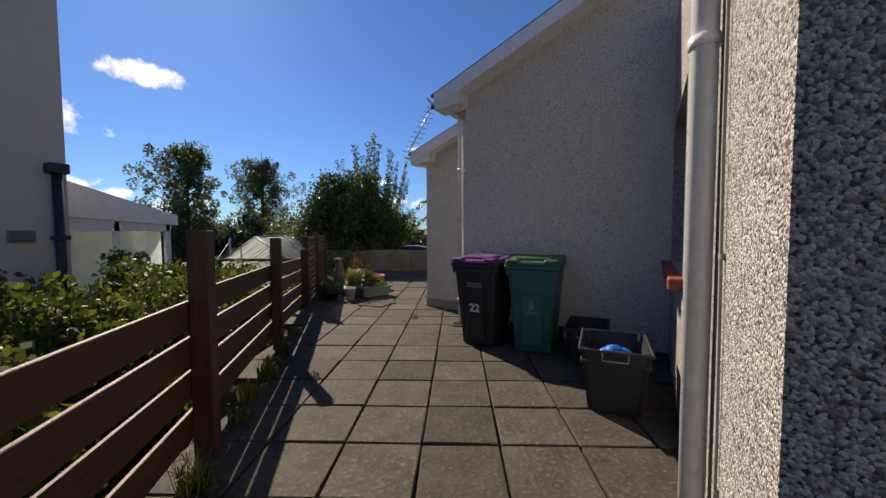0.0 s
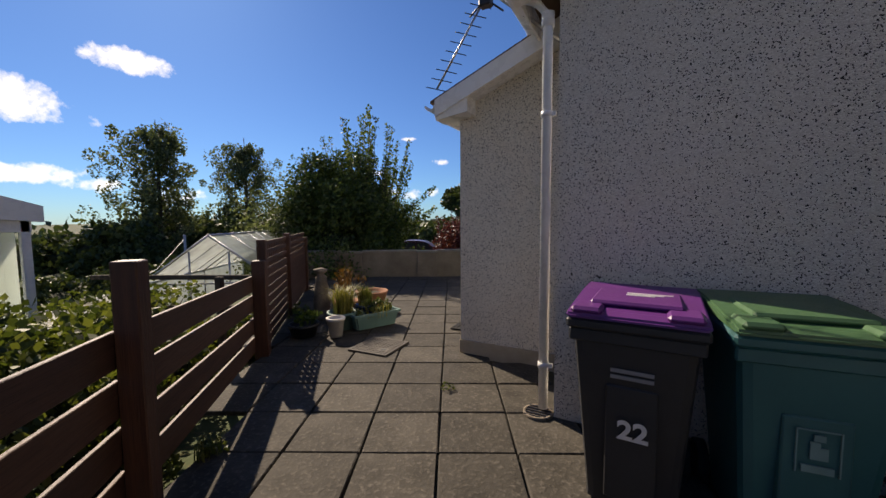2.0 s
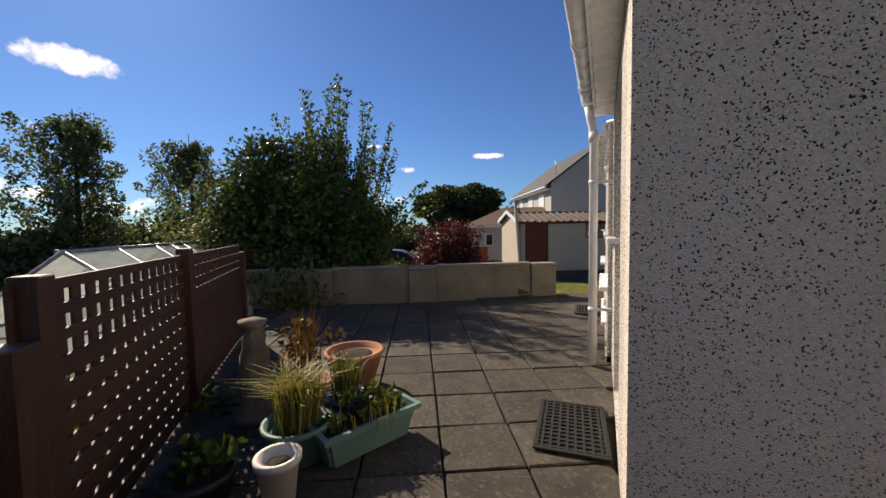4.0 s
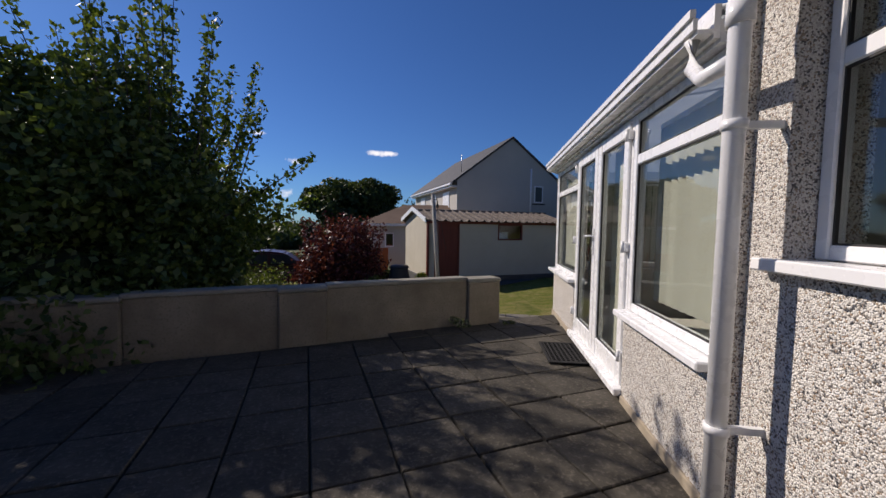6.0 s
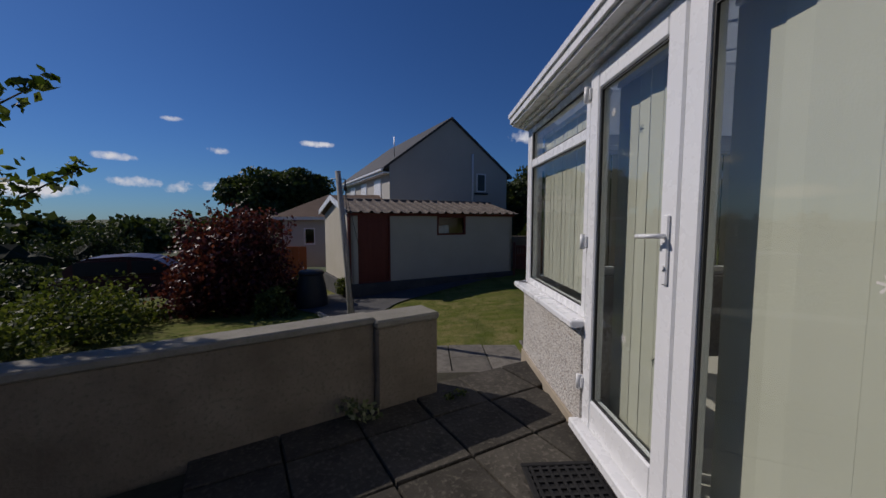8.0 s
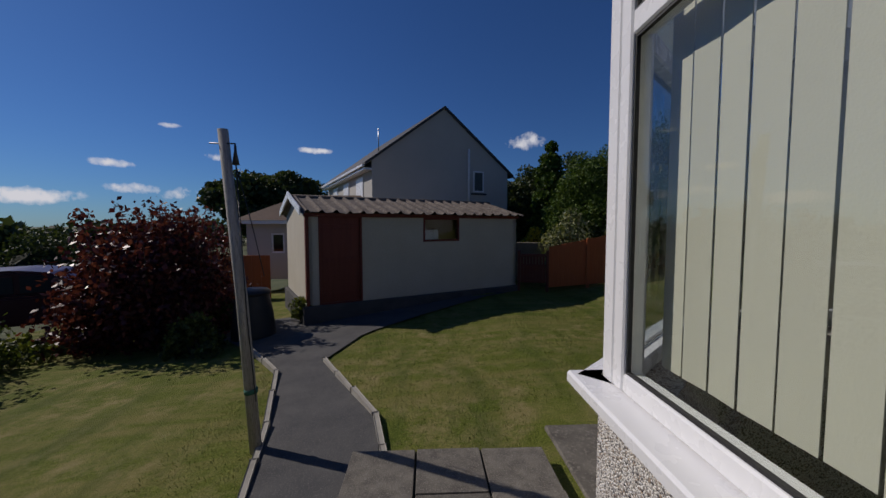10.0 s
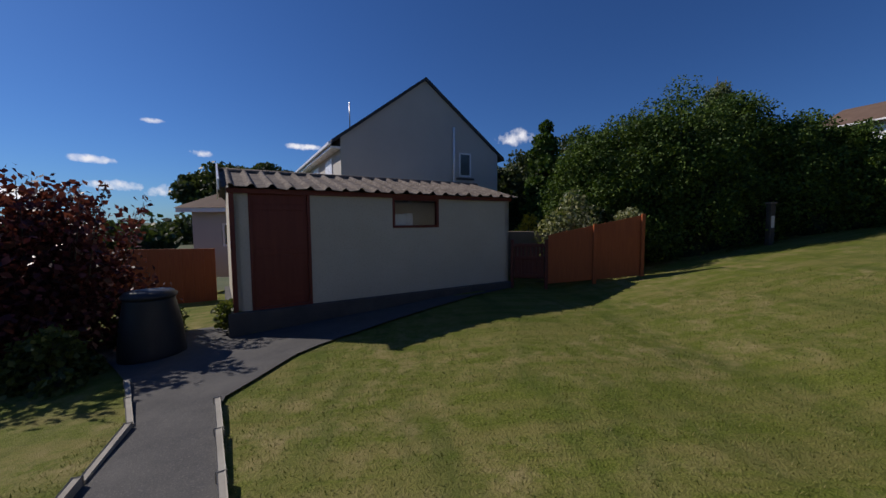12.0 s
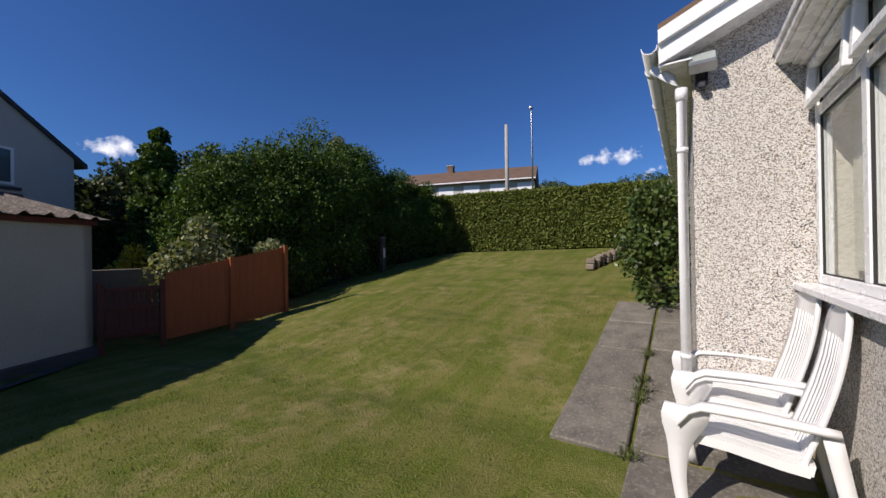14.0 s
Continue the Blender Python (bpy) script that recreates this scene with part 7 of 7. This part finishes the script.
def apple_tree(at):
    """Bushy crown with many upright leafy shoots rising above it."""
    t = thing("apple_tree", "leafy apple tree leaning over the garden wall", "tree", pose(*at))
    rr_ = random.Random(4)
    lines, tips = branching(1.2, 1.5, 3.9, 11, 0.12, 3)
    bm = bmesh.new()
    for pts, rs in lines:
        tube(bm, pts, rs, 7)
    cs, rs_ = [tuple(p) for p in tips], [0.52 * rr_.uniform(0.7, 1.15) for _ in tips]
    shoots = []
    for i in range(44):
        a, r = rr_.uniform(0, 6.283), 1.25 * math.sqrt(rr_.random())
        b = Vector((r * math.cos(a) * 0.6, r * math.sin(a) * 0.6, rr_.uniform(1.9, 2.8)))
        e_ = Vector((r * math.cos(a) * 1.15, r * math.sin(a) * 1.15, 3.7 + 1.75 * rr_.random() * (1.25 - 0.5 * r)))
        shoots.append((b, b.lerp(e_, 0.5) + Vector((rr_.uniform(-.1, .1), rr_.uniform(-.1, .1), 0)), e_))
    shoots.append((Vector((0.6, 0.1, 2.2)), Vector((1.3, 0.35, 2.75)), Vector((2.0, 0.6, 3.3))))
    shoots.append((Vector((0.6, 0.3, 2.0)), Vector((1.3, 0.8, 2.35)), Vector((1.75, 1.1, 2.75))))
    for b, m_, e_ in shoots:
        tube(bm, [b, m_, e_], [0.02, 0.012, 0.004], 5)
        for k in range(15):
            f = k / 14
            p = b.lerp(m_, f * 2) if f < 0.5 else m_.lerp(e_, f * 2 - 1)
            cs.append(tuple(p))
            rs_.append(0.17 - 0.07 * f)
    part("trunk", bm, M_BARK, t)
    n = len(tips)
    leaf_part("crown", np.concatenate([clumps(cs[:n], rs_[:n], 190, 0.9), clumps(cs[n:], rs_[n:], 13, 1.0)]), 0.055, M_LEAF, t, droop=0.4)
    return t


apple_tree((-8.3, 11.1, -0.95))
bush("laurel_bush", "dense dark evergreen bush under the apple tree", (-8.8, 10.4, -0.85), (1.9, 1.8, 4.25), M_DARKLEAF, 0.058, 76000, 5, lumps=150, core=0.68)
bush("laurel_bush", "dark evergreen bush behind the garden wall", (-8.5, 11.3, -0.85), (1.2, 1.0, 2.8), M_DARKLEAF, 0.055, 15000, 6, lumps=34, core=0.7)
bush("feathery_shrub", "pale feathery shrub at the fence end", (-9.9, 9.3, -0.9), (1.1, 1.2, 3.6), M_BIRCH, 0.05, 6000, 8, lumps=34)


def birch(at, h, w, seed, label):
    """Slender tree: one leading stem, short rising limbs all the way up, small leaves in hanging sprays."""
    t = thing("birch_tree", label, "tree", pose(*at), "birch trees")
    rr_ = random.Random(seed)
    bm = bmesh.new()
    tube(bm, [(0, 0, -0.3), (0.1, 0.05, h * 0.5), (0.0, 0.1, h * 0.97)], [0.2, 0.12, 0.02], 8)
    cs, rs_ = [], []
    for i in range(64):
        f = 0.12 + 0.86 * (i + rr_.random()) / 64
        a = i * 2.4 + rr_.uniform(-0.5, 0.5)
        lobe = 0.75 + 0.75 * noise.noise(Vector((math.cos(a) * 1.3, math.sin(a) * 1.3, f * 4.0 + seed)))
        reach = w * (1 - f ** 1.5) ** 0.6 * (0.4 + 0.6 * rr_.random()) * lobe + 0.25
        b = Vector((0.05, 0.05, f * h * 0.88))
        e = b + Vector((math.cos(a) * reach, math.sin(a) * reach, reach * 0.75))
        tube(bm, [b, b.lerp(e, 0.6) + Vector((0, 0, 0.1)), e], [0.045 * (1 - f) + 0.012, 0.02, 0.008], 5)
        for k in (0.35, 0.6, 0.8, 1.0):
            cs.append(tuple(b.lerp(e, k) + Vector((rr_.uniform(-.2, .2), rr_.uniform(-.2, .2), -0.15 * k))))
            rs_.append(0.24 + 0.36 * rr_.random())
    part("trunk", bm, M_BARK, t)
    leaf_part("crown", clumps(cs, rs_, 60, 1.3), 0.12, M_BIRCH, t, droop=0.6)
    return t


birch((-28.5, 14.6, -2.3), 10.6, 4.8, 11, "tall slender birch tree in the valley")
birch((-29.6, 21.3, -2.3), 10.9, 4.8, 12, "tall slender birch tree beside another")
for i, (az, d, w, h) in enumerate(((74, 30, 2.8, 1.7), (69, 27, 2.6, 2.9), (64, 34, 3.4, 3.6), (58, 32, 3.2, 3.4), (53, 36, 3.4, 3.6), (48, 40, 3.6, 4.0), (79, 34, 3.4, 1.1), (84, 40, 4.0, 1.1))):
    x, y = polar(az, d, (-0.5, 2.0))
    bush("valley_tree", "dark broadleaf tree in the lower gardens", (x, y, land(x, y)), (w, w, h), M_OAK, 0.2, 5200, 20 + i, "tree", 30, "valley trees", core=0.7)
x, y = polar(22, 62, (-3.4, 10.1))
tree("oak_tree", "large round dark oak beyond the houses", (x, y, -4.2), 4.0, 8.0, 15.0, M_OAK, 0.38, 600, 31, 0.4, 17, clump=0.3)
for i, (az, d, w, h) in enumerate(((30, 70, 5, 4), (36, 80, 6, 4.5), (42, 60, 5, 4.0), (12, 80, 6, 9), (40, 45, 3.0, 3.4), (48, 42, 3.4, 3.6), (33, 48, 3.0, 3.0))):
    x, y = polar(az, d, (-3.4, 10.1))
    bush("far_tree", "hazy broadleaf tree beyond the road", (x, y, land(x, y) - 0.5), (w, w, h), M_OAK, 0.5, 1500, 40 + i, "tree", 16, "far trees")
pt_ = bush("purple_tree", "purple-leaved plum tree bushy to the ground", (-8.8, 19.0, garden(-8.8, 19.0)), (1.5, 1.5, 2.6), M_MAROON, 0.075, 15000, 51, "tree", 70)
rr_ = random.Random(8)
cs = []
bm = bmesh.new()
for i in range(34):
    a, r = rr_.uniform(0, 6.283), 1.5 * math.sqrt(rr_.random())
    b = Vector((r * math.cos(a), r * math.sin(a), 1.75 - 0.3 * r))
    e_ = b + Vector((0.25 * math.cos(a), 0.25 * math.sin(a), rr_.uniform(0.7, 1.25)))
    tube(bm, [b, e_], [0.012, 0.004], 5)
    cs += [tuple(b.lerp(e_, k / 8)) for k in range(9)]
tagged(part("twigs", bm, M_BARK, pt_), kind="stuff")
leaf_part("outer_foliage", clumps(cs, [0.13] * len(cs), 6, 1.0), 0.07, M_MAROON, pt_)
for i, (x, y, r, h) in enumerate(((-10.9, 17.4, 1.2, 0.9), (-10.6, 16.4, 1.2, 1.4), (-11.6, 15.0, 1.3, 1.5), (-12.6, 17.0, 1.4, 0.8), (-10.1, 14.2, 1.0, 1.1), (-7.2, 17.6, 0.5, 0.6), (-5.9, 19.4, 0.45, 0.55), (-7.4, 19.6, 0.6, 0.8))):
    bush("border_shrub", "loose green shrub in the lawn border", (x, y, garden(x, y)), (r, r, h), M_BUSH, 0.06, 2200, 60 + i, lumps=14, group="border shrubs")
# bushes behind the fence
for i, (s, off, r, h, mt) in enumerate(((-1.6, 1.1, 0.8, 1.0, M_BUSH), (-0.4, 1.0, 0.8, 1.0, M_BUSH), (0.7, 1.1, 0.85, 1.25, M_BUSH), (1.8, 1.15, 0.9, 1.35, M_BUSH), (2.9, 1.2, 0.9, 1.45, M_BUSH), (3.9, 1.3, 0.95, 1.55, M_BUSH), (4.9, 1.4, 0.9, 1.4, M_BUSH), (3.2, 2.2, 1.0, 1.65, M_BUSH), (2.0, 2.3, 1.0, 1.45, M_BUSH), (0.6, 2.3, 1.0, 1.1, M_BUSH))):
    p = P1 + fd_dir * s + Vector((-fd_dir.y, fd_dir.x, 0)) * off
    bush("hedge_shrub", "leafy boundary shrub behind the fence", (p.x, p.y, garden(p.x, p.y) - 0.05), (r, r, h), mt, 0.045, 5200, 80 + i, lumps=26, group="boundary shrubs", core=0.6)

birch((16.3, 35.7, 0.0), 10.4, 3.0, 13, "thin open-crowned tree behind the cypress")

# conifers
def conifer_mass(name, label, at, radii, n, seed, leaf=M_CONIFER, size=0.13, lumps=26):
    return bush(name, label, at, radii, leaf, size, n, seed, "conifer", lumps, core=0.72)


for i, (x, y, r, h) in enumerate(((2.4, 23.9, 1.4, 4.2), (3.6, 23.5, 1.5, 4.7), (5.0, 23.6, 1.8, 5.0), (6.6, 23.6, 1.6, 4.5), (7.9, 23.0, 1.4, 3.6), (8.9, 22.4, 1.1, 2.8))):
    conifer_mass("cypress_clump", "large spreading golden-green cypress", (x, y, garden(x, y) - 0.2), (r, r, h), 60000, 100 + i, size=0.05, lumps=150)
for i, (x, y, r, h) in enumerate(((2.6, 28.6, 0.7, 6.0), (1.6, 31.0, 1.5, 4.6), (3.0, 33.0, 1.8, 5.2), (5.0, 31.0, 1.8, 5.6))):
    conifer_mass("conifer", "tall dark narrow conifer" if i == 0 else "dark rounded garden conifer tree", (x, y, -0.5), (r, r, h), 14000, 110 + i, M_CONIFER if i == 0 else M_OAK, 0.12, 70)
bush("variegated_shrub", "cream and green variegated shrub behind the panel fence", (1.25, 22.5, -0.2), (0.85, 0.65, 1.85), M_VARIEG, 0.07, 3800, 120, lumps=18)
bush("pale_shrub", "pale grey-leaved shrub behind the panel fence", (2.35, 22.0, 0.0), (0.45, 0.4, 1.55), M_VARIEG, 0.06, 1800, 121, lumps=12)
bush("yellow_shrub", "yellow flowering shrub behind the gate", (0.6, 24.2, 0.2), (0.7, 0.5, 0.9), M_YELLOWFLOWER, 0.05, 1500, 122, lumps=12)
bush("wing_shrub", "dark narrow evergreen shrub at the house corner", (3.9, 14.25, garden(3.9, 14.25)), (0.36, 0.36, 2.0), M_DARKLEAF, 0.05, 6000, 123, lumps=22)

# clipped hedge
HC, HD = Vector((10.9, 18.4, 0)), Vector((-0.326, 0.945, 0))
hedge = thing("hedge", "tall clipped green privet hedge across the lawn end", "hedge", kind="structure")
HN = Vector((HD.y, -HD.x, 0))
pts = []
for _ in range(80000):
    s = rng.uniform(-9.0, 6.0)
    f = rng.uniform(0, 1)
    p = HC + HD * s
    g = garden(p.x, p.y)
    wob = 0.06 * noise.noise(Vector((s * 1.7, f * 3, 0))) + 0.05 * noise.noise(Vector((s * 5, f * 7, 2)))
    if f < 0.72:
        pts.append((p - HN * (0.0 + wob) + Vector((0, 0, g + 0.05 + 2.2 * rng.uniform(0, 1)))) + HN * rng.normal() * 0.03)
    else:
        pts.append(p + HN * rng.uniform(0, 0.9) + Vector((0, 0, g + 2.25 + wob + rng.normal() * 0.025)))
leaf_part("foliage", np.array([tuple(p) for p in pts]), 0.055, M_HEDGE, hedge)
# plain box within the hedge, its near-black colour painted as the inner shade
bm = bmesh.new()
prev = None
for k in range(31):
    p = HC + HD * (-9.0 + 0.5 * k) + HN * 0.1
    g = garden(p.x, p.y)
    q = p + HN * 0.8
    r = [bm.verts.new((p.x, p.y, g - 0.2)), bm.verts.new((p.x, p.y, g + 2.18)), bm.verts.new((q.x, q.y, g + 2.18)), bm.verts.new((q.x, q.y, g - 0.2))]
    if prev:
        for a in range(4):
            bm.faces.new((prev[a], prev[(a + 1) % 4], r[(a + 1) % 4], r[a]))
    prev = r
part("shade_core", bm, surface("hedge_painted_shade", (0.012, 0.02, 0.006), (0.025, 0.035, 0.01), 9.0, 40.0, 0.95, 0.5), hedge)

# raised border of stones
rb = thing("raised_border", "low dry stone edge of a raised bed by the hedge", "stone edging", kind="structure")
rr = random.Random(5)
for i in range(16):
    for j in range(2):
        x, y = 6.4 + 0.24 * i, 15.7 - 0.07 * i
        bm = bmesh.new()
        bx(bm, -0.12, 0.12, -0.09, 0.09, -0.06, 0.07, 0.02, pose(x + 0.1 * (j % 2), y + rr.uniform(-.02, .02), garden(x, y) + 0.06 + 0.13 * j, 0, 0, rr.uniform(-12, 12)))
        part("stone", bm, M_STONE, rb)

# wooded slope and far trees
def woods(name, label, az0, az1, near, far, count, r_, seed):
    rr_ = np.random.default_rng(seed)
    cs, rs_ = [], []
    for _ in range(count):
        az, d = rr_.uniform(az0, az1), near * (far / near) ** rr_.uniform(0, 1)
        x, y = polar(az, d)
        r = r_ * rr_.uniform(0.6, 1.3)
        cs.append((x, y, land(x, y) + r * 0.5))
        rs_.append(r)
    tagged(leaf_part(name, clumps(cs, rs_, 46, 0.85), 0.9, M_OAK, None), label, "woods", kind="stuff")


woods("far_woods", "wooded hillside far behind the houses", -100, -8, 110, 420, 1500, 4.5, 7)
woods("valley_woods", "hazy treetops across the valley", 15, 100, 70, 600, 900, 3.2, 8)

# hedge line beyond the car
for i, (az, d, r, h) in enumerate(((30, 20, 1.5, 1.5), (35, 19.5, 1.5, 1.3), (40, 19, 1.5, 1.3), (45, 18.5, 1.5, 1.3), (50, 18, 1.5, 1.3), (55, 17, 1.5, 1.3), (60, 16, 1.5, 1.2), (43, 26, 2.2, 2.6), (50, 25, 2.2, 2.4), (57, 24, 2.2, 2.2))):
    x, y = polar(az, d, (-3.4, 10.1))
    bush("border_hedge_shrub", "dark hedge shrub beyond the parked car", (x, y, land(x, y) - 0.1), (r, r, h), M_OAK, 0.1, 3600, 180 + i, "shrub", 26, group="border hedge", core=0.75)

# lower gardens behind the fence
for i, (az, d, r, h) in enumerate(((62, 15.5, 1.4, 1.6), (67, 15, 1.4, 1.4), (72, 14.5, 1.4, 1.15), (77, 14, 1.4, 1.0), (82, 13, 1.4, 0.95), (87, 12, 1.3, 0.95), (74, 9.5, 1.0, 0.95), (80, 8.5, 1.0, 0.9), (86, 7.5, 0.9, 0.9))):
    x, y = polar(az, d, (-2.4, 3.7))
    bush("garden_shrub", "dark shrub in the sloping neighbour garden", (x, y, garden(x, y) - 0.1), (r, r, h), M_OAK, 0.09, 3600, 140 + i, "shrub", 24, group="lower garden shrubs", core=0.75)
for i, (x, y, r, h) in enumerate(((-5.9, 5.6, 0.6, 0.85), (-6.3, 5.0, 0.6, 0.8), (-5.5, 6.1, 0.6, 0.9), (-6.9, 4.6, 0.7, 0.8))):
    bush("garden_shrub", "low leafy shrub beside the greenhouse", (x, y, garden(x, y) - 0.1), (r, r, h), M_BUSH, 0.05, 2600, 160 + i, "shrub", 18, group="lower garden shrubs")
cl = thing("clothes_line", "thin clothes line on a slim post in the neighbour garden", "clothes line")
tubepart("post", M_METAL, cl, [(-10.7, 7.15, -1.3), (-10.7, 7.15, 1.1)], 0.03, 8)
tubepart("line", M_POTWHITE, cl, [(-10.7, 7.15, 1.0), (-9.5, 6.0, 0.45), (-8.0, 4.7, 0.3), (-6.0, 2.9, 0.45)], 0.006, 5)
for i, (x, y, w, h) in enumerate(((-8.55, 5.18, 0.34, 0.55), (-8.05, 4.75, 0.4, 0.62), (-7.6, 4.35, 0.3, 0.5), (-7.2, 3.98, 0.4, 0.55))):
    g_ = thing("washing", "white garment pegged on the clothes line", "washing", pose(x, y, 0.31, 0, 0, 41), "washing on the line")
    bm = bmesh.new()
    cols = []
    for c_ in range(13):
        u = -w / 2 + w * c_ / 12
        fold = 0.03 * math.sin(c_ * 1.3 + i)
        cols.append([bm.verts.new((u * (1 + 0.25 * k / 5), fold * k / 5, -h * k / 5)) for k in range(6)])
    for p, q in zip(cols, cols[1:]):
        for k in range(5):
            bm.faces.new((p[k], q[k], q[k + 1], p[k + 1])).smooth = True
    bmesh.ops.solidify(bm, geom=bm.faces[:], thickness=0.004)
    part("cloth", bm, M_CHAIR, g_)

# grass blades close to the walk
vs = []
n_bl = 46000
gx, gy = rng.uniform(-5.5, 4.5, n_bl), rng.uniform(12.6, 19.5, n_bl)
keep = [on_lawn(x, y) and not (-2.3 < x < 3.2 and y < 14.72) and not (x < -2.35 and y < 13.85 and x > -3.8) for x, y in zip(gx, gy)]


def off_path(x, y):
    def at(line, yy):
        for (xa, ya), (xb, yb) in zip(line, line[1:]):
            if min(ya, yb) <= yy <= max(ya, yb):
                return xa + (xb - xa) * (yy - ya) / (yb - ya)
        return None
    a, b = at(PATH_L, y), at(PATH_R, y)
    return a is None or b is None or not (a - 0.03 < x < b + 0.03)


keep = np.array([k and off_path(x, y) for k, x, y in zip(keep, gx, gy)])
gx, gy = gx[keep], gy[keep]
k = len(gx)
gz = np.array([lawn_z(x, y) for x, y in zip(gx, gy)])
ang = rng.uniform(0, 6.283, k)
hh = rng.uniform(0.012, 0.034, k)
base = np.stack([gx, gy, gz - 0.004], 1)
side = np.stack([np.cos(ang), np.sin(ang), 0 * ang], 1) * 0.004
tip = base + np.stack([np.sin(ang) * hh * 0.7, -np.cos(ang) * hh * 0.7, hh], 1)
v = np.stack([base - side, base + side, tip], 1).reshape(-1, 3)
me = bpy.data.meshes.new("grass")
me.vertices.add(3 * k)
me.vertices.foreach_set("co", v.ravel())
me.loops.add(3 * k)
me.loops.foreach_set("vertex_index", np.arange(3 * k, dtype=np.int32))
me.polygons.add(k)
me.polygons.foreach_set("loop_start", np.arange(0, 3 * k, 3, dtype=np.int32))
me.update(calc_edges=True)
me.materials.append(M_BLADE)
tagged(new("grass", me), "short mown grass blades on the lawn", "grass", kind="stuff")

# ---- patio slabs, one by one ----
SLAB = 0.472
rr = random.Random(9)
slab_meshes = []
for k in range(6):
    bm = bmesh.new()
    h = SLAB / 2 - 0.0075
    bx(bm, -h, h, -h, h, -0.04, 0.0, 0.006)
    for v in bm.verts:
        v.co.x += rr.uniform(-0.003, 0.003)
        v.co.y += rr.uniform(-0.003, 0.003)
    slab_meshes.append(mesh_of("slab", bm, M_SLAB))
origin = gu * (0.1408 + SLAB / 2) + gv * (-0.1828 + SLAB / 2)
count = 0
for i in range(-24, 24):
    for j in range(-16, 26):
        c = origin + gu * SLAB * i + gv * SLAB * j
        if not on_patio(c.x, c.y, 0.03):
            continue
        if math.hypot(c.x + 2.5, c.y - 5) > 9.5:
            continue
        m = Matrix.Translation((c.x, c.y, 0.004 * rr.uniform(-1, 1))) @ Matrix.Rotation(radians(GRID + rr.uniform(-0.5, 0.5) + 90 * rr.randrange(4)), 4, "Z") @ Matrix.Rotation(radians(rr.uniform(-0.35, 0.35)), 4, "X")
        piece("slab", slab_meshes[rr.randrange(6)], patio, m)
        count += 1
